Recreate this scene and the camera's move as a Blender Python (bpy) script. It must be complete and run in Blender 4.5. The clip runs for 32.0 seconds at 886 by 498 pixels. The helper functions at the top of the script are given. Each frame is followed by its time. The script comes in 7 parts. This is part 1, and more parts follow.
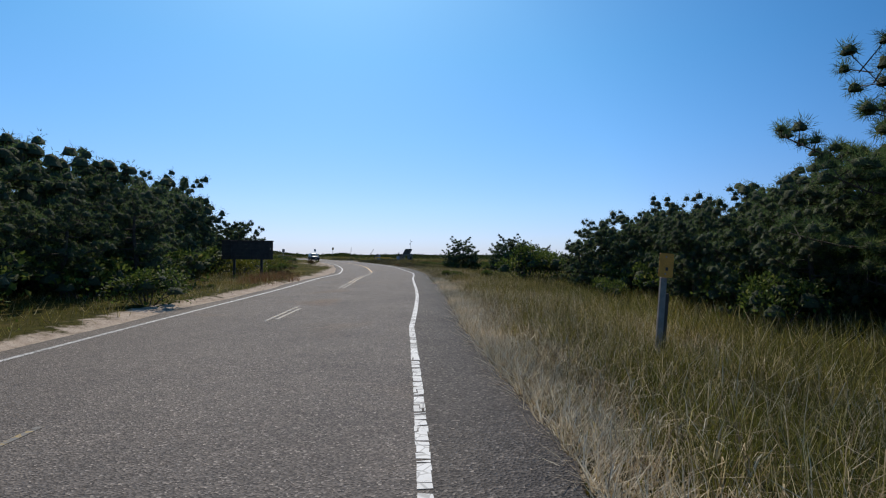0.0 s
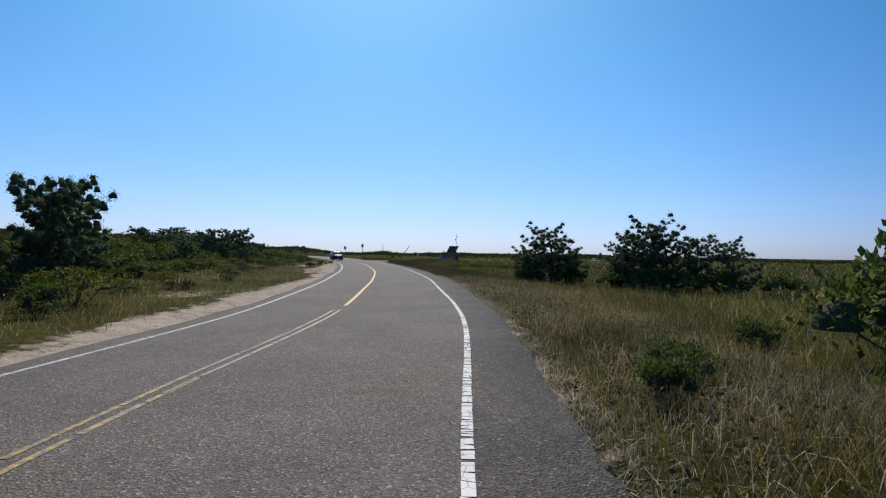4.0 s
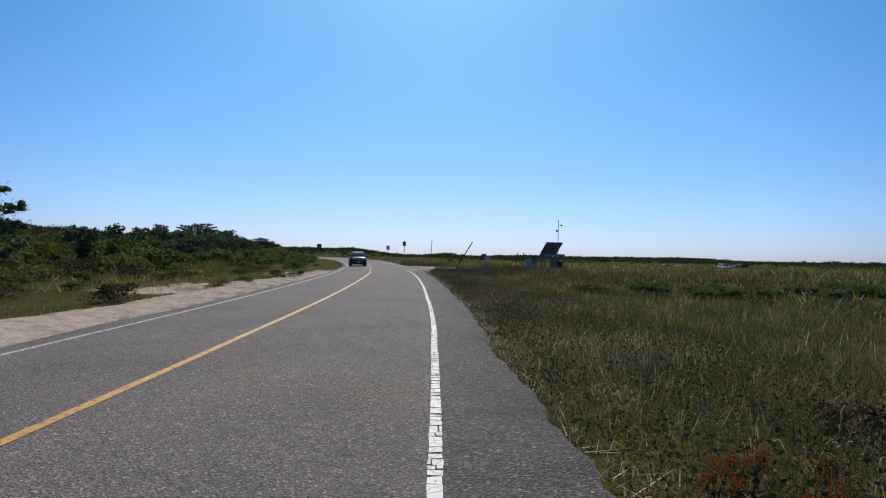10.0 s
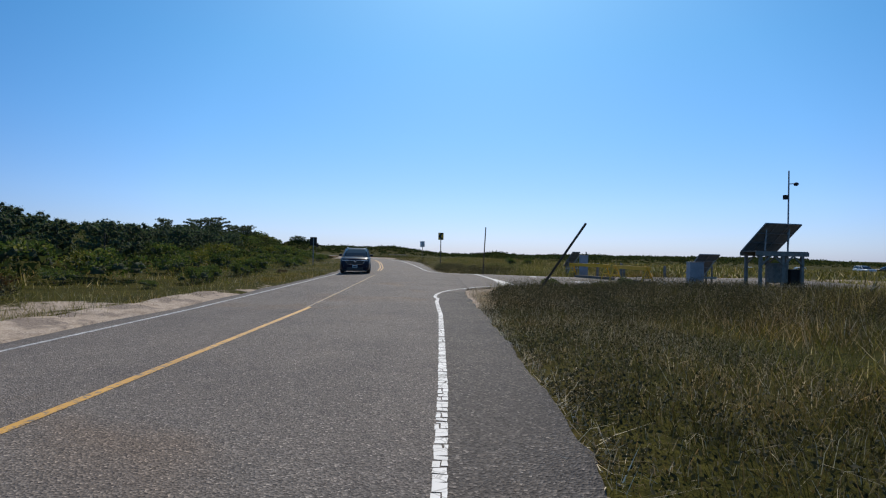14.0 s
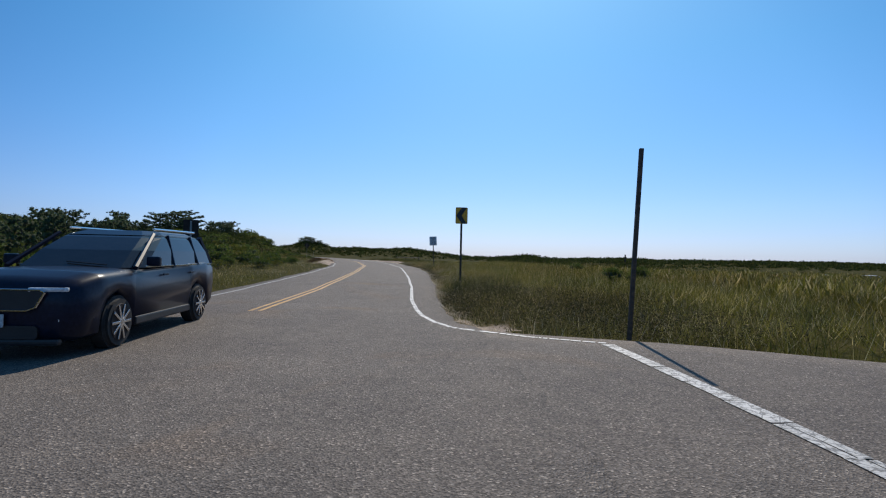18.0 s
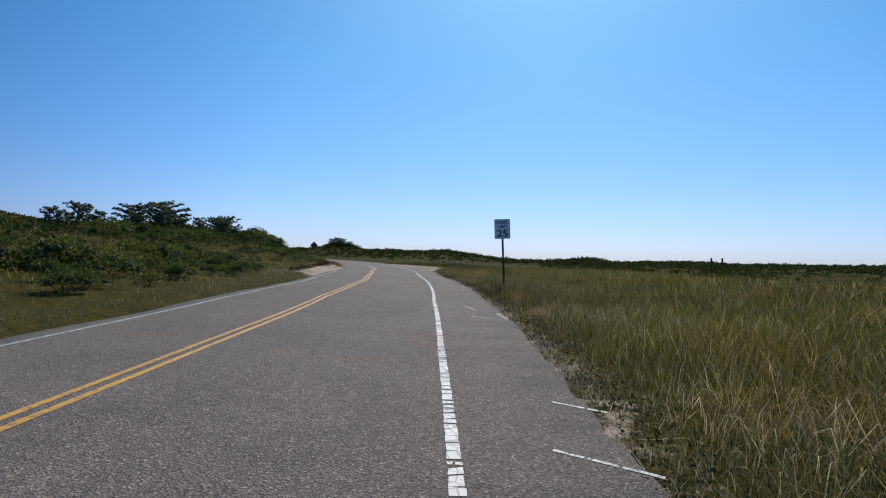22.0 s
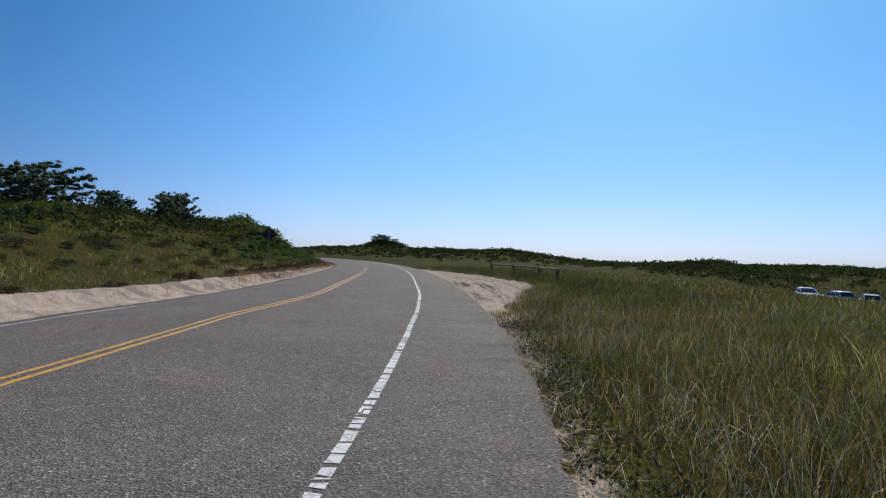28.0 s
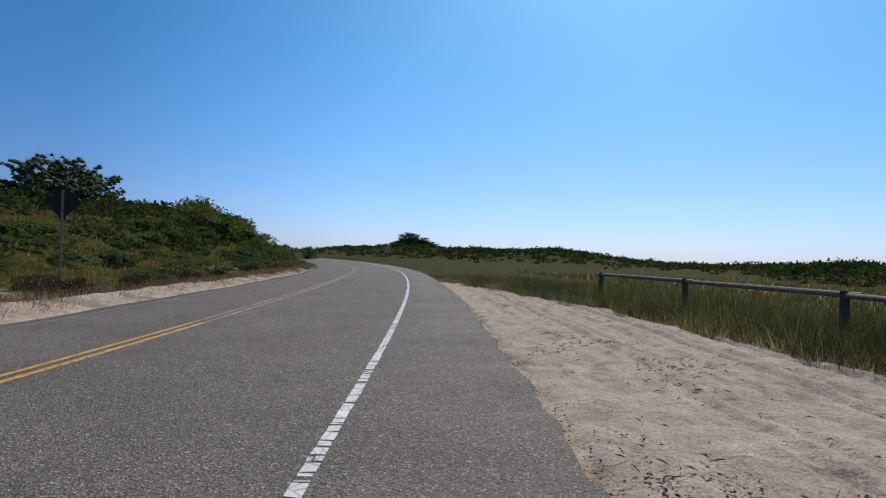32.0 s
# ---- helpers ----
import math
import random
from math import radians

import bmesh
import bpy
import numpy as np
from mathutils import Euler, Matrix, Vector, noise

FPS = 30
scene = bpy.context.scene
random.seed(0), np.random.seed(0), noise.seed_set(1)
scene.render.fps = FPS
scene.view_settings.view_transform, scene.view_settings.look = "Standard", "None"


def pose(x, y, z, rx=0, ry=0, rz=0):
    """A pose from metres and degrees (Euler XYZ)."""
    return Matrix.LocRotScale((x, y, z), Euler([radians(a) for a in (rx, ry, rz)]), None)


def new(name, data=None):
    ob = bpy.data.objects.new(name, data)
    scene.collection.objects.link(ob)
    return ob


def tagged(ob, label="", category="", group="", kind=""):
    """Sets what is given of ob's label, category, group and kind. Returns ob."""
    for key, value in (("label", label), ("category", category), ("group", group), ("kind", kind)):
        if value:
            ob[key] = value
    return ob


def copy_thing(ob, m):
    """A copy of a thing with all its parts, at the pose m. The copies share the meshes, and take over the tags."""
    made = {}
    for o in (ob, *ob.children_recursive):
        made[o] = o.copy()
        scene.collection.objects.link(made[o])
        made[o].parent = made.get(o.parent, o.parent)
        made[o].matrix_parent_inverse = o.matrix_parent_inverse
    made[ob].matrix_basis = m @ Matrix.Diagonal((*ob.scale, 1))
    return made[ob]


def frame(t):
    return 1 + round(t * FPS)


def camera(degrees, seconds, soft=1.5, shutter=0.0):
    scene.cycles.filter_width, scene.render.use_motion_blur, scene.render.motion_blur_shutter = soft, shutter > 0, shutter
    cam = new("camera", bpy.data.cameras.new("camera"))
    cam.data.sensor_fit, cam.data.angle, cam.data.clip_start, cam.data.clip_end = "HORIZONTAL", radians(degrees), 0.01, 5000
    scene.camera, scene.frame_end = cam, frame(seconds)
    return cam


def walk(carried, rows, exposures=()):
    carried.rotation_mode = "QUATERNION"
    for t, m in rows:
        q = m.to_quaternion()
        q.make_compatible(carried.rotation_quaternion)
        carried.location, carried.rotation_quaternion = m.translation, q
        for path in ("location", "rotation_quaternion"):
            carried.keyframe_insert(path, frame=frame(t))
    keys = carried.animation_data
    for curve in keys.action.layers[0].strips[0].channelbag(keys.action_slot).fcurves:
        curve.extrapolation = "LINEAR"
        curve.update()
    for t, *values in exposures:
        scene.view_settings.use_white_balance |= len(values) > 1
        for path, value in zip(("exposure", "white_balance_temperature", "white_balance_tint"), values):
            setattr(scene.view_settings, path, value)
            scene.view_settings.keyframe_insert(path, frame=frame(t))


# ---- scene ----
# ---- camera ----
cam = camera(80.44, 32.0, soft=1.15)
PATH = [
    (0.0, 0.00, 0.00, 1.280, -0.00, 0.73, 0.61),
    (0.5, -0.15, 3.18, 1.299, 0.17, 0.79, 0.66),
    (1.0, -0.31, 6.33, 1.318, 0.99, 0.66, 0.74),
    (1.5, -0.43, 9.40, 1.338, 2.18, 0.57, 0.79),
    (2.0, -0.50, 12.40, 1.359, 2.70, 0.58, 0.86),
    (2.5, -0.66, 15.44, 1.380, 3.31, 0.59, 0.91),
    (3.0, -0.91, 18.46, 1.396, 4.10, 0.54, 0.90),
    (3.5, -1.22, 21.42, 1.406, 4.91, 0.47, 0.90),
    (5.5, -1.91, 33.60, 1.310, 5.22, 0.62, 0.82),
    (6.0, -2.10, 36.42, 1.303, 7.01, 0.60, 0.88),
    (6.5, -2.48, 39.30, 1.301, 8.60, 0.46, 0.91),
    (7.0, -3.08, 42.33, 1.303, 10.04, 0.54, 1.10),
    (7.5, -3.65, 45.45, 1.303, 10.72, 0.50, 1.12),
    (8.0, -4.21, 48.62, 1.302, 10.27, 0.48, 1.12),
    (8.5, -4.79, 51.75, 1.302, 10.50, 0.58, 1.09),
    (9.0, -5.39, 54.86, 1.302, 10.04, 0.69, 1.08),
    (9.5, -5.99, 57.93, 1.302, 11.13, 0.68, 1.08),
    (10.0, -6.61, 60.98, 1.301, 12.55, 0.64, 1.10),
    (10.5, -7.28, 64.02, 1.299, 13.44, 0.63, 1.12),
    (11.0, -8.01, 67.06, 1.296, 13.97, 0.59, 1.14),
    (11.5, -8.78, 70.11, 1.291, 14.14, 0.59, 1.14),
    (12.0, -9.59, 73.16, 1.285, 14.96, 0.56, 1.15),
    (12.5, -10.44, 76.23, 1.277, 16.19, 0.50, 1.17),
    (13.0, -11.32, 79.31, 1.268, 16.31, 0.52, 1.15),
    (13.5, -12.21, 82.42, 1.257, 17.06, 0.44, 1.03),
    (15.5, -16.12, 95.10, 1.233, 18.22, 0.58, 1.39),
    (16.0, -17.14, 98.05, 1.226, 18.12, 0.65, 1.45),
    (16.5, -18.14, 101.08, 1.214, 18.29, 0.65, 1.36),
    (17.0, -19.06, 104.13, 1.203, 18.13, 0.69, 1.35),
    (17.5, -20.04, 107.17, 1.193, 18.57, 0.68, 1.33),
    (18.0, -20.99, 110.14, 1.186, 20.00, 0.72, 1.30),
    (18.5, -22.12, 113.06, 1.183, 21.84, 0.64, 1.19),
    (19.0, -23.26, 115.91, 1.191, 23.01, 0.76, 1.19),
    (19.5, -24.51, 118.64, 1.202, 25.07, 0.80, 1.37),
    (20.0, -25.82, 121.36, 1.215, 25.87, 0.75, 1.55),
    (20.5, -27.12, 124.12, 1.229, 25.16, 0.75, 1.48),
    (21.0, -28.46, 126.91, 1.245, 25.14, 0.74, 1.47),
    (21.5, -29.73, 129.72, 1.259, 24.47, 0.85, 1.45),
    (22.0, -30.93, 132.55, 1.269, 24.14, 0.89, 1.41),
    (22.5, -32.08, 135.37, 1.277, 24.23, 0.85, 1.39),
    (23.0, -33.30, 138.18, 1.282, 23.94, 0.83, 1.37),
    (23.5, -34.44, 141.02, 1.286, 24.10, 0.76, 1.37),
    (24.0, -35.65, 143.84, 1.290, 24.76, 0.73, 1.40),
    (24.5, -36.86, 146.64, 1.296, 25.76, 0.68, 1.45),
    (25.0, -38.09, 149.37, 1.302, 26.59, 0.68, 1.48),
    (25.5, -39.38, 152.08, 1.308, 27.94, 0.64, 1.49),
    (27.5, -45.19, 162.68, 1.269, 29.59, 0.77, 1.72),
    (28.0, -46.55, 165.26, 1.247, 30.46, 0.76, 1.76),
    (28.5, -47.93, 167.88, 1.226, 29.56, 0.75, 1.65),
    (29.0, -49.30, 170.52, 1.206, 30.15, 0.69, 1.63),
    (29.5, -50.72, 173.14, 1.191, 29.95, 0.66, 1.60),
    (30.0, -52.22, 175.70, 1.181, 31.19, 0.70, 1.62),
    (30.5, -53.77, 178.21, 1.177, 32.40, 0.74, 1.61),
    (31.0, -55.49, 180.70, 1.178, 34.26, 0.71, 1.64),
    (31.5, -57.32, 183.24, 1.182, 35.13, 0.79, 1.68),
    (32.0, -59.20, 185.84, 1.186, 34.21, 0.74, 1.67),
]
# seconds, x, y, z, heading to the left, pitch, lean to the left
walk(cam, [(t, pose(x, y, z, 90 + pitch, -lean, yaw)) for t, x, y, z, yaw, pitch, lean in PATH])

# ---- light ----
SUN_YAW, SUN_UP = 13.0, 44.0          # degrees left of +y, degrees above the horizon
world = bpy.data.worlds.new("world")
scene.world = world
world.use_nodes = True
wn = world.node_tree.nodes
sky = wn.new("ShaderNodeTexSky")
sky.sky_type, sky.sun_disc = "NISHITA", False
sky.sun_elevation, sky.sun_rotation = radians(SUN_UP), radians(-SUN_YAW)
sky.air_density, sky.dust_density, sky.ozone_density, sky.altitude = 0.8, 0.6, 3.0, 0
tint = wn.new("ShaderNodeHueSaturation")
tint.inputs["Saturation"].default_value = 1.2
cast = wn.new("ShaderNodeMix")
cast.data_type, cast.blend_type = "RGBA", "MULTIPLY"
cast.inputs[0].default_value, cast.inputs[7].default_value = 1.0, (0.885, 0.98, 1.17, 1)
world.node_tree.links.new(sky.outputs[0], cast.inputs[6])
world.node_tree.links.new(cast.outputs[2], tint.inputs["Color"])
even = wn.new("ShaderNodeGamma")
even.inputs[1].default_value = 0.66
clear = wn.new("ShaderNodeMix")
clear.data_type, clear.blend_type = "RGBA", "MULTIPLY"
clear.inputs[0].default_value, clear.inputs[7].default_value = 1.0, (0.97, 1.39, 1.67, 1)
world.node_tree.links.new(tint.outputs[0], even.inputs[0])
world.node_tree.links.new(even.outputs[0], clear.inputs[6])
# away from the sun the sky deepens; towards the horizon sea haze pales it
sky_dir = wn.new("ShaderNodeTexCoord")
sunward = wn.new("ShaderNodeVectorMath")
sunward.operation = "DOT_PRODUCT"
sunward.inputs[1].default_value = (-math.sin(radians(SUN_YAW)), math.cos(radians(SUN_YAW)), 0.0)
half_ = wn.new("ShaderNodeMath")
half_.operation = "MULTIPLY_ADD"
half_.inputs[1].default_value = half_.inputs[2].default_value = 0.5
height_ = wn.new("ShaderNodeSeparateXYZ")
world.node_tree.links.new(sky_dir.outputs["Generated"], sunward.inputs[0])
world.node_tree.links.new(sunward.outputs["Value"], half_.inputs[0])
world.node_tree.links.new(sky_dir.outputs["Generated"], height_.inputs[0])
sky_col = clear.outputs[2]
for fac, stops in ((half_.outputs[0], [(0.06, (0.95, 0.95, 0.95)), (0.5, (0.62, 0.63, 0.66)), (0.64, (0.62, 0.63, 0.67)), (0.765, (0.68, 0.70, 0.76)), (0.835, (0.86, 0.88, 0.91)), (0.925, (1.08, 1.09, 1.06)), (1.0, (1.08, 1.09, 1.06))]),
                   (height_.outputs[2], [(0.0, (1.06, 0.80, 0.87)), (0.035, (1.12, 0.86, 0.90)), (0.09, (1.13, 0.93, 0.94)), (0.21, (0.97, 0.98, 0.97)), (0.35, (0.82, 1.0, 0.96)), (1.0, (0.80, 1.0, 0.95))])):
    rmp = wn.new("ShaderNodeValToRGB")
    while len(rmp.color_ramp.elements) < len(stops):
        rmp.color_ramp.elements.new(0.5)
    for e, (pos_, c) in zip(rmp.color_ramp.elements, stops):
        e.position, e.color = pos_, (*c, 1)
    world.node_tree.links.new(fac, rmp.inputs[0])
    blend = wn.new("ShaderNodeMix")
    blend.data_type, blend.blend_type = "RGBA", "MULTIPLY"
    blend.inputs[0].default_value = 1.0
    world.node_tree.links.new(sky_col, blend.inputs[6])
    world.node_tree.links.new(rmp.outputs[0], blend.inputs[7])
    sky_col = blend.outputs[2]
world.node_tree.links.new(sky_col, wn["Background"].inputs[0])
wn["Background"].inputs[1].default_value = 0.138
sun = new("sun", bpy.data.lights.new("sun", "SUN"))
sun.data.energy, sun.data.angle, sun.data.color = 3.75, radians(0.53), (1.0, 0.91, 0.78)
a_, e_ = radians(SUN_YAW), radians(SUN_UP)
SUN_DIR = Vector((-math.sin(a_) * math.cos(e_), math.cos(a_) * math.cos(e_), math.sin(e_)))
sun.matrix_world = SUN_DIR.to_track_quat("Z", "Y").to_matrix().to_4x4()
scene.view_settings.exposure = 0.0

# ---- materials ----
def nodes_of(name):
    m = bpy.data.materials.new(name)
    m.use_nodes = True
    nt = m.node_tree
    return m, nt, nt.nodes["Principled BSDF"]


def ramp(nt, fac, stops):
    r = nt.nodes.new("ShaderNodeValToRGB")
    el = r.color_ramp.elements
    while len(el) < len(stops):
        el.new(0.5)
    for e, (p, c) in zip(el, stops):
        e.position, e.color = p, (*c, 1)
    nt.links.new(fac, r.inputs[0])
    return r.outputs[0]


def noise_tex(nt, scale, detail=4.0, rough=0.55, distort=0.0):
    n = nt.nodes.new("ShaderNodeTexNoise")
    n.inputs["Scale"].default_value, n.inputs["Detail"].default_value = scale, detail
    n.inputs["Roughness"].default_value, n.inputs["Distortion"].default_value = rough, distort
    tc = nt.nodes.new("ShaderNodeTexCoord")
    nt.links.new(tc.outputs["Object"], n.inputs["Vector"])
    return n.outputs["Fac"]


def mix(nt, fac, a, b, mode="MIX"):
    m = nt.nodes.new("ShaderNodeMix")
    m.data_type, m.blend_type = "RGBA", mode
    for sock, val in ((m.inputs[0], fac), (m.inputs[6], a), (m.inputs[7], b)):
        if isinstance(val, (int, float)):
            sock.default_value = val
        elif isinstance(val, tuple):
            sock.default_value = (*val, 1)
        else:
            nt.links.new(val, sock)
    return m.outputs[2]


def bump(nt, bsdf, height, strength, dist):
    b = nt.nodes.new("ShaderNodeBump")
    b.inputs["Strength"].default_value, b.inputs["Distance"].default_value = strength, dist
    nt.links.new(height, b.inputs["Height"])
    nt.links.new(b.outputs[0], bsdf.inputs["Normal"])


def surface(name, dark, light, scale=8.0, fine=60.0, rough=0.7, metal=0.0, relief=0.3, dist=0.01, spread=(0.3, 0.7)):
    """Two-scale mottled surface."""
    m, nt, b = nodes_of(name)
    big = ramp(nt, noise_tex(nt, scale), [(spread[0], dark), (spread[1], light)])
    small = noise_tex(nt, fine, 3.0)
    grain = ramp(nt, small, [(0.3, (0.72, 0.72, 0.72)), (0.7, (1.12, 1.12, 1.12))])
    nt.links.new(mix(nt, 1.0, big, grain, "MULTIPLY"), b.inputs["Base Color"])
    b.inputs["Roughness"].default_value, b.inputs["Metallic"].default_value = rough, metal
    bump(nt, b, small, relief, dist)
    return m


def foliage(name, stops, glow=0.3, rough=0.6, gloss=0.2, faded=None):
    """Leaves, needles and blades: a colour for each island, some light let through."""
    m, nt, b = nodes_of(name)
    geo = nt.nodes.new("ShaderNodeNewGeometry")
    col = ramp(nt, geo.outputs["Random Per Island"], stops)
    patch = ramp(nt, noise_tex(nt, 0.35, 3.0), [(0.3, (0.5, 0.54, 0.52)), (0.5, (0.95, 0.95, 0.92)), (0.72, (1.4, 1.28, 1.1))])
    col = mix(nt, 1.0, col, patch, "MULTIPLY")
    if faded:
        where = ramp(nt, noise_tex(nt, 0.11, 5.0, 0.65, 0.8), [(0.46, (0, 0, 0)), (0.62, (0.75, 0.75, 0.75))])
        col = mix(nt, where, col, mix(nt, 1.0, col, faded, "MULTIPLY"))
    nt.links.new(col, b.inputs["Base Color"])
    b.inputs["Roughness"].default_value = rough
    b.inputs["Specular IOR Level"].default_value = gloss
    tr = nt.nodes.new("ShaderNodeBsdfTranslucent")
    nt.links.new(col, tr.inputs[0])
    ms = nt.nodes.new("ShaderNodeMixShader")
    ms.inputs[0].default_value = glow
    nt.links.new(b.outputs[0], ms.inputs[1])
    nt.links.new(tr.outputs[0], ms.inputs[2])
    nt.links.new(ms.outputs[0], nt.nodes["Material Output"].inputs[0])
    return m


def make_asphalt(name="asphalt", shade=1.0, scale=72.0):
    m, nt, b = nodes_of(name)
    tc = nt.nodes.new("ShaderNodeTexCoord")
    vor = nt.nodes.new("ShaderNodeTexVoronoi")
    vor.inputs["Scale"].default_value = scale
    nt.links.new(tc.outputs["Object"], vor.inputs["Vector"])
    stone = ramp(nt, vor.outputs["Color"], [(0.0, (0.052, 0.049, 0.046)), (0.45, (0.116, 0.108, 0.100)), (0.8, (0.178, 0.166, 0.152)), (1.0, (0.43, 0.40, 0.36))])
    big = ramp(nt, noise_tex(nt, 0.55, 5.0, 0.6), [(0.3, (0.84, 0.83, 0.84)), (0.7, (1.12, 1.10, 1.08))])
    mid = ramp(nt, noise_tex(nt, 4.0, 4.0), [(0.35, (0.93, 0.93, 0.93)), (0.65, (1.05, 1.04, 1.03))])
    stain = ramp(nt, noise_tex(nt, 0.23, 3.0, 0.5, 1.0), [(0.60, (1.0, 1.0, 1.0)), (0.74, (1.12, 0.98, 0.84))])
    col = mix(nt, 1.0, mix(nt, 1.0, mix(nt, 1.0, stone, big, "MULTIPLY"), mid, "MULTIPLY"), stain, "MULTIPLY")
    col = mix(nt, 1.0, col, (shade * 1.20, shade * 1.115, shade * 1.05), "MULTIPLY")
    nt.links.new(col, b.inputs["Base Color"])
    b.inputs["Roughness"].default_value = 0.82
    b.inputs["Specular IOR Level"].default_value = 0.17
    bump(nt, b, vor.outputs["Distance"], 0.8, 0.011)
    return m


def make_ground():
    """Soil under the grass, pale sand where the sheet says so."""
    m, nt, b = nodes_of("ground")
    at_ = nt.nodes.new("ShaderNodeAttribute")
    at_.attribute_name = "sand"
    fine = noise_tex(nt, 45.0, 5.0, 0.65)
    clod = noise_tex(nt, 3.2, 5.0, 0.6, 0.6)
    sand = ramp(nt, clod, [(0.25, (0.250, 0.192, 0.146)), (0.42, (0.41, 0.328, 0.257)), (0.7, (0.555, 0.456, 0.370))])
    speck = ramp(nt, fine, [(0.34, (0.40, 0.37, 0.35)), (0.48, (0.96, 0.95, 0.93)), (0.8, (1.14, 1.13, 1.1))])
    sand = mix(nt, 1.0, sand, speck, "MULTIPLY")
    soil = ramp(nt, noise_tex(nt, 0.7, 6.0, 0.7), [(0.3, (0.034, 0.036, 0.009)), (0.5, (0.056, 0.054, 0.013)), (0.7, (0.086, 0.072, 0.026))])
    soil = mix(nt, 1.0, soil, speck, "MULTIPLY")
    tuft = ramp(nt, noise_tex(nt, 7.0, 5.0, 0.7), [(0.35, (0.5, 0.52, 0.5)), (0.65, (1.5, 1.4, 1.25))])
    soil = mix(nt, 1.0, soil, tuft, "MULTIPLY")
    edge = nt.nodes.new("ShaderNodeMath")
    edge.operation = "ADD"
    nt.links.new(at_.outputs["Fac"], edge.inputs[0])
    nt.links.new(noise_tex(nt, 2.0, 6.0, 0.7), edge.inputs[1])
    fac = ramp(nt, edge.outputs[0], [(0.86, (0, 0, 0)), (1.0, (1, 1, 1))])
    grit_at = nt.nodes.new("ShaderNodeAttribute")
    grit_at.attribute_name = "grit"
    sum_ = nt.nodes.new("ShaderNodeMath")
    sum_.operation = "ADD"
    nt.links.new(grit_at.outputs["Fac"], sum_.inputs[0])
    nt.links.new(noise_tex(nt, 20.0, 8.0, 0.85), sum_.inputs[1])
    grit = ramp(nt, sum_.outputs[0], [(0.68, (0, 0, 0)), (0.90, (1, 1, 1))])
    pebble = ramp(nt, noise_tex(nt, 110.0, 3.0, 0.7), [(0.36, (0.075, 0.058, 0.047)), (0.50, (0.21, 0.168, 0.138)), (0.66, (0.48, 0.39, 0.315))])
    sand = mix(nt, grit, sand, pebble)
    nt.links.new(mix(nt, fac, soil, sand), b.inputs["Base Color"])
    b.inputs["Roughness"].default_value = 0.95
    b.inputs["Specular IOR Level"].default_value = 0.03
    crumb = nt.nodes.new("ShaderNodeMath")
    crumb.operation = "MULTIPLY_ADD"
    crumb.inputs[1].default_value = 0.4
    nt.links.new(noise_tex(nt, 17.0, 6.0, 0.7), crumb.inputs[0])
    nt.links.new(clod, crumb.inputs[2])
    bump(nt, b, crumb.outputs[0], 0.8, 0.06)
    return m


def make_paint(name, col, worn, amount, cracks=0.0):
    """Road paint, worn through to the asphalt here and there."""
    m, nt, b = nodes_of(name)
    wear = ramp(nt, noise_tex(nt, 14.0, 6.0, 0.75), [(amount, (0, 0, 0)), (amount + 0.08, (1, 1, 1))])
    dirt = ramp(nt, noise_tex(nt, 2.0, 4.0), [(0.3, (0.8, 0.79, 0.77)), (0.7, (1.05, 1.05, 1.05))])
    cell = nt.nodes.new("ShaderNodeTexVoronoi")
    cell.feature = "DISTANCE_TO_EDGE"
    cell.inputs["Scale"].default_value = 7.5
    tc = nt.nodes.new("ShaderNodeTexCoord")
    nt.links.new(tc.outputs["Object"], cell.inputs["Vector"])
    crack = ramp(nt, cell.outputs["Distance"], [(0.018, (0, 0, 0)), (0.05, (1, 1, 1))])
    wear = mix(nt, cracks, wear, mix(nt, 1.0, wear, crack, "MULTIPLY"))
    nt.links.new(mix(nt, wear, worn, mix(nt, 1.0, col, dirt, "MULTIPLY")), b.inputs["Base Color"])
    b.inputs["Roughness"].default_value = 0.6
    bump(nt, b, noise_tex(nt, 120.0, 3.0), 0.3, 0.003)
    return m


ASPHALT, GROUND = make_asphalt(), make_ground()
OLD_ASPHALT = make_asphalt("older_coarse_asphalt", 0.67, 56.0)
WHITE = make_paint("white_road_paint", (0.70, 0.68, 0.65), (0.17, 0.16, 0.15), 0.32, 0.6)
WORN_WHITE = make_paint("worn_white_road_paint", (0.60, 0.58, 0.55), (0.16, 0.15, 0.14), 0.43, 0.9)
FAINT_WHITE = make_paint("worn_through_white_road_paint", (0.42, 0.40, 0.38), (0.14, 0.13, 0.12), 0.52, 0.9)
YELLOW = make_paint("yellow_road_paint", (0.64, 0.33, 0.04), (0.17, 0.135, 0.09), 0.40)
OLD_YELLOW = make_paint("faded_yellow_road_paint", (0.52, 0.31, 0.05), (0.15, 0.135, 0.115), 0.47)
FAINT_YELLOW = make_paint("worn_through_yellow_road_paint", (0.40, 0.26, 0.06), (0.125, 0.112, 0.096), 0.51)
GRASS = foliage("green_grass", [(0.0, (0.055, 0.060, 0.012)), (0.35, (0.10, 0.102, 0.018)), (0.65, (0.175, 0.162, 0.033)), (0.84, (0.31, 0.265, 0.085)), (1.0, (0.62, 0.53, 0.31))], 0.46, 0.6, 0.15, (1.05, 0.82, 0.80))
DARK_GRASS = foliage("dark_dune_grass", [(0.0, (0.036, 0.044, 0.012)), (0.4, (0.070, 0.078, 0.018)), (0.75, (0.115, 0.115, 0.032)), (0.93, (0.22, 0.195, 0.085)), (1.0, (0.55, 0.48, 0.32))], 0.36, 0.6, 0.15, (1.1, 0.9, 0.8))
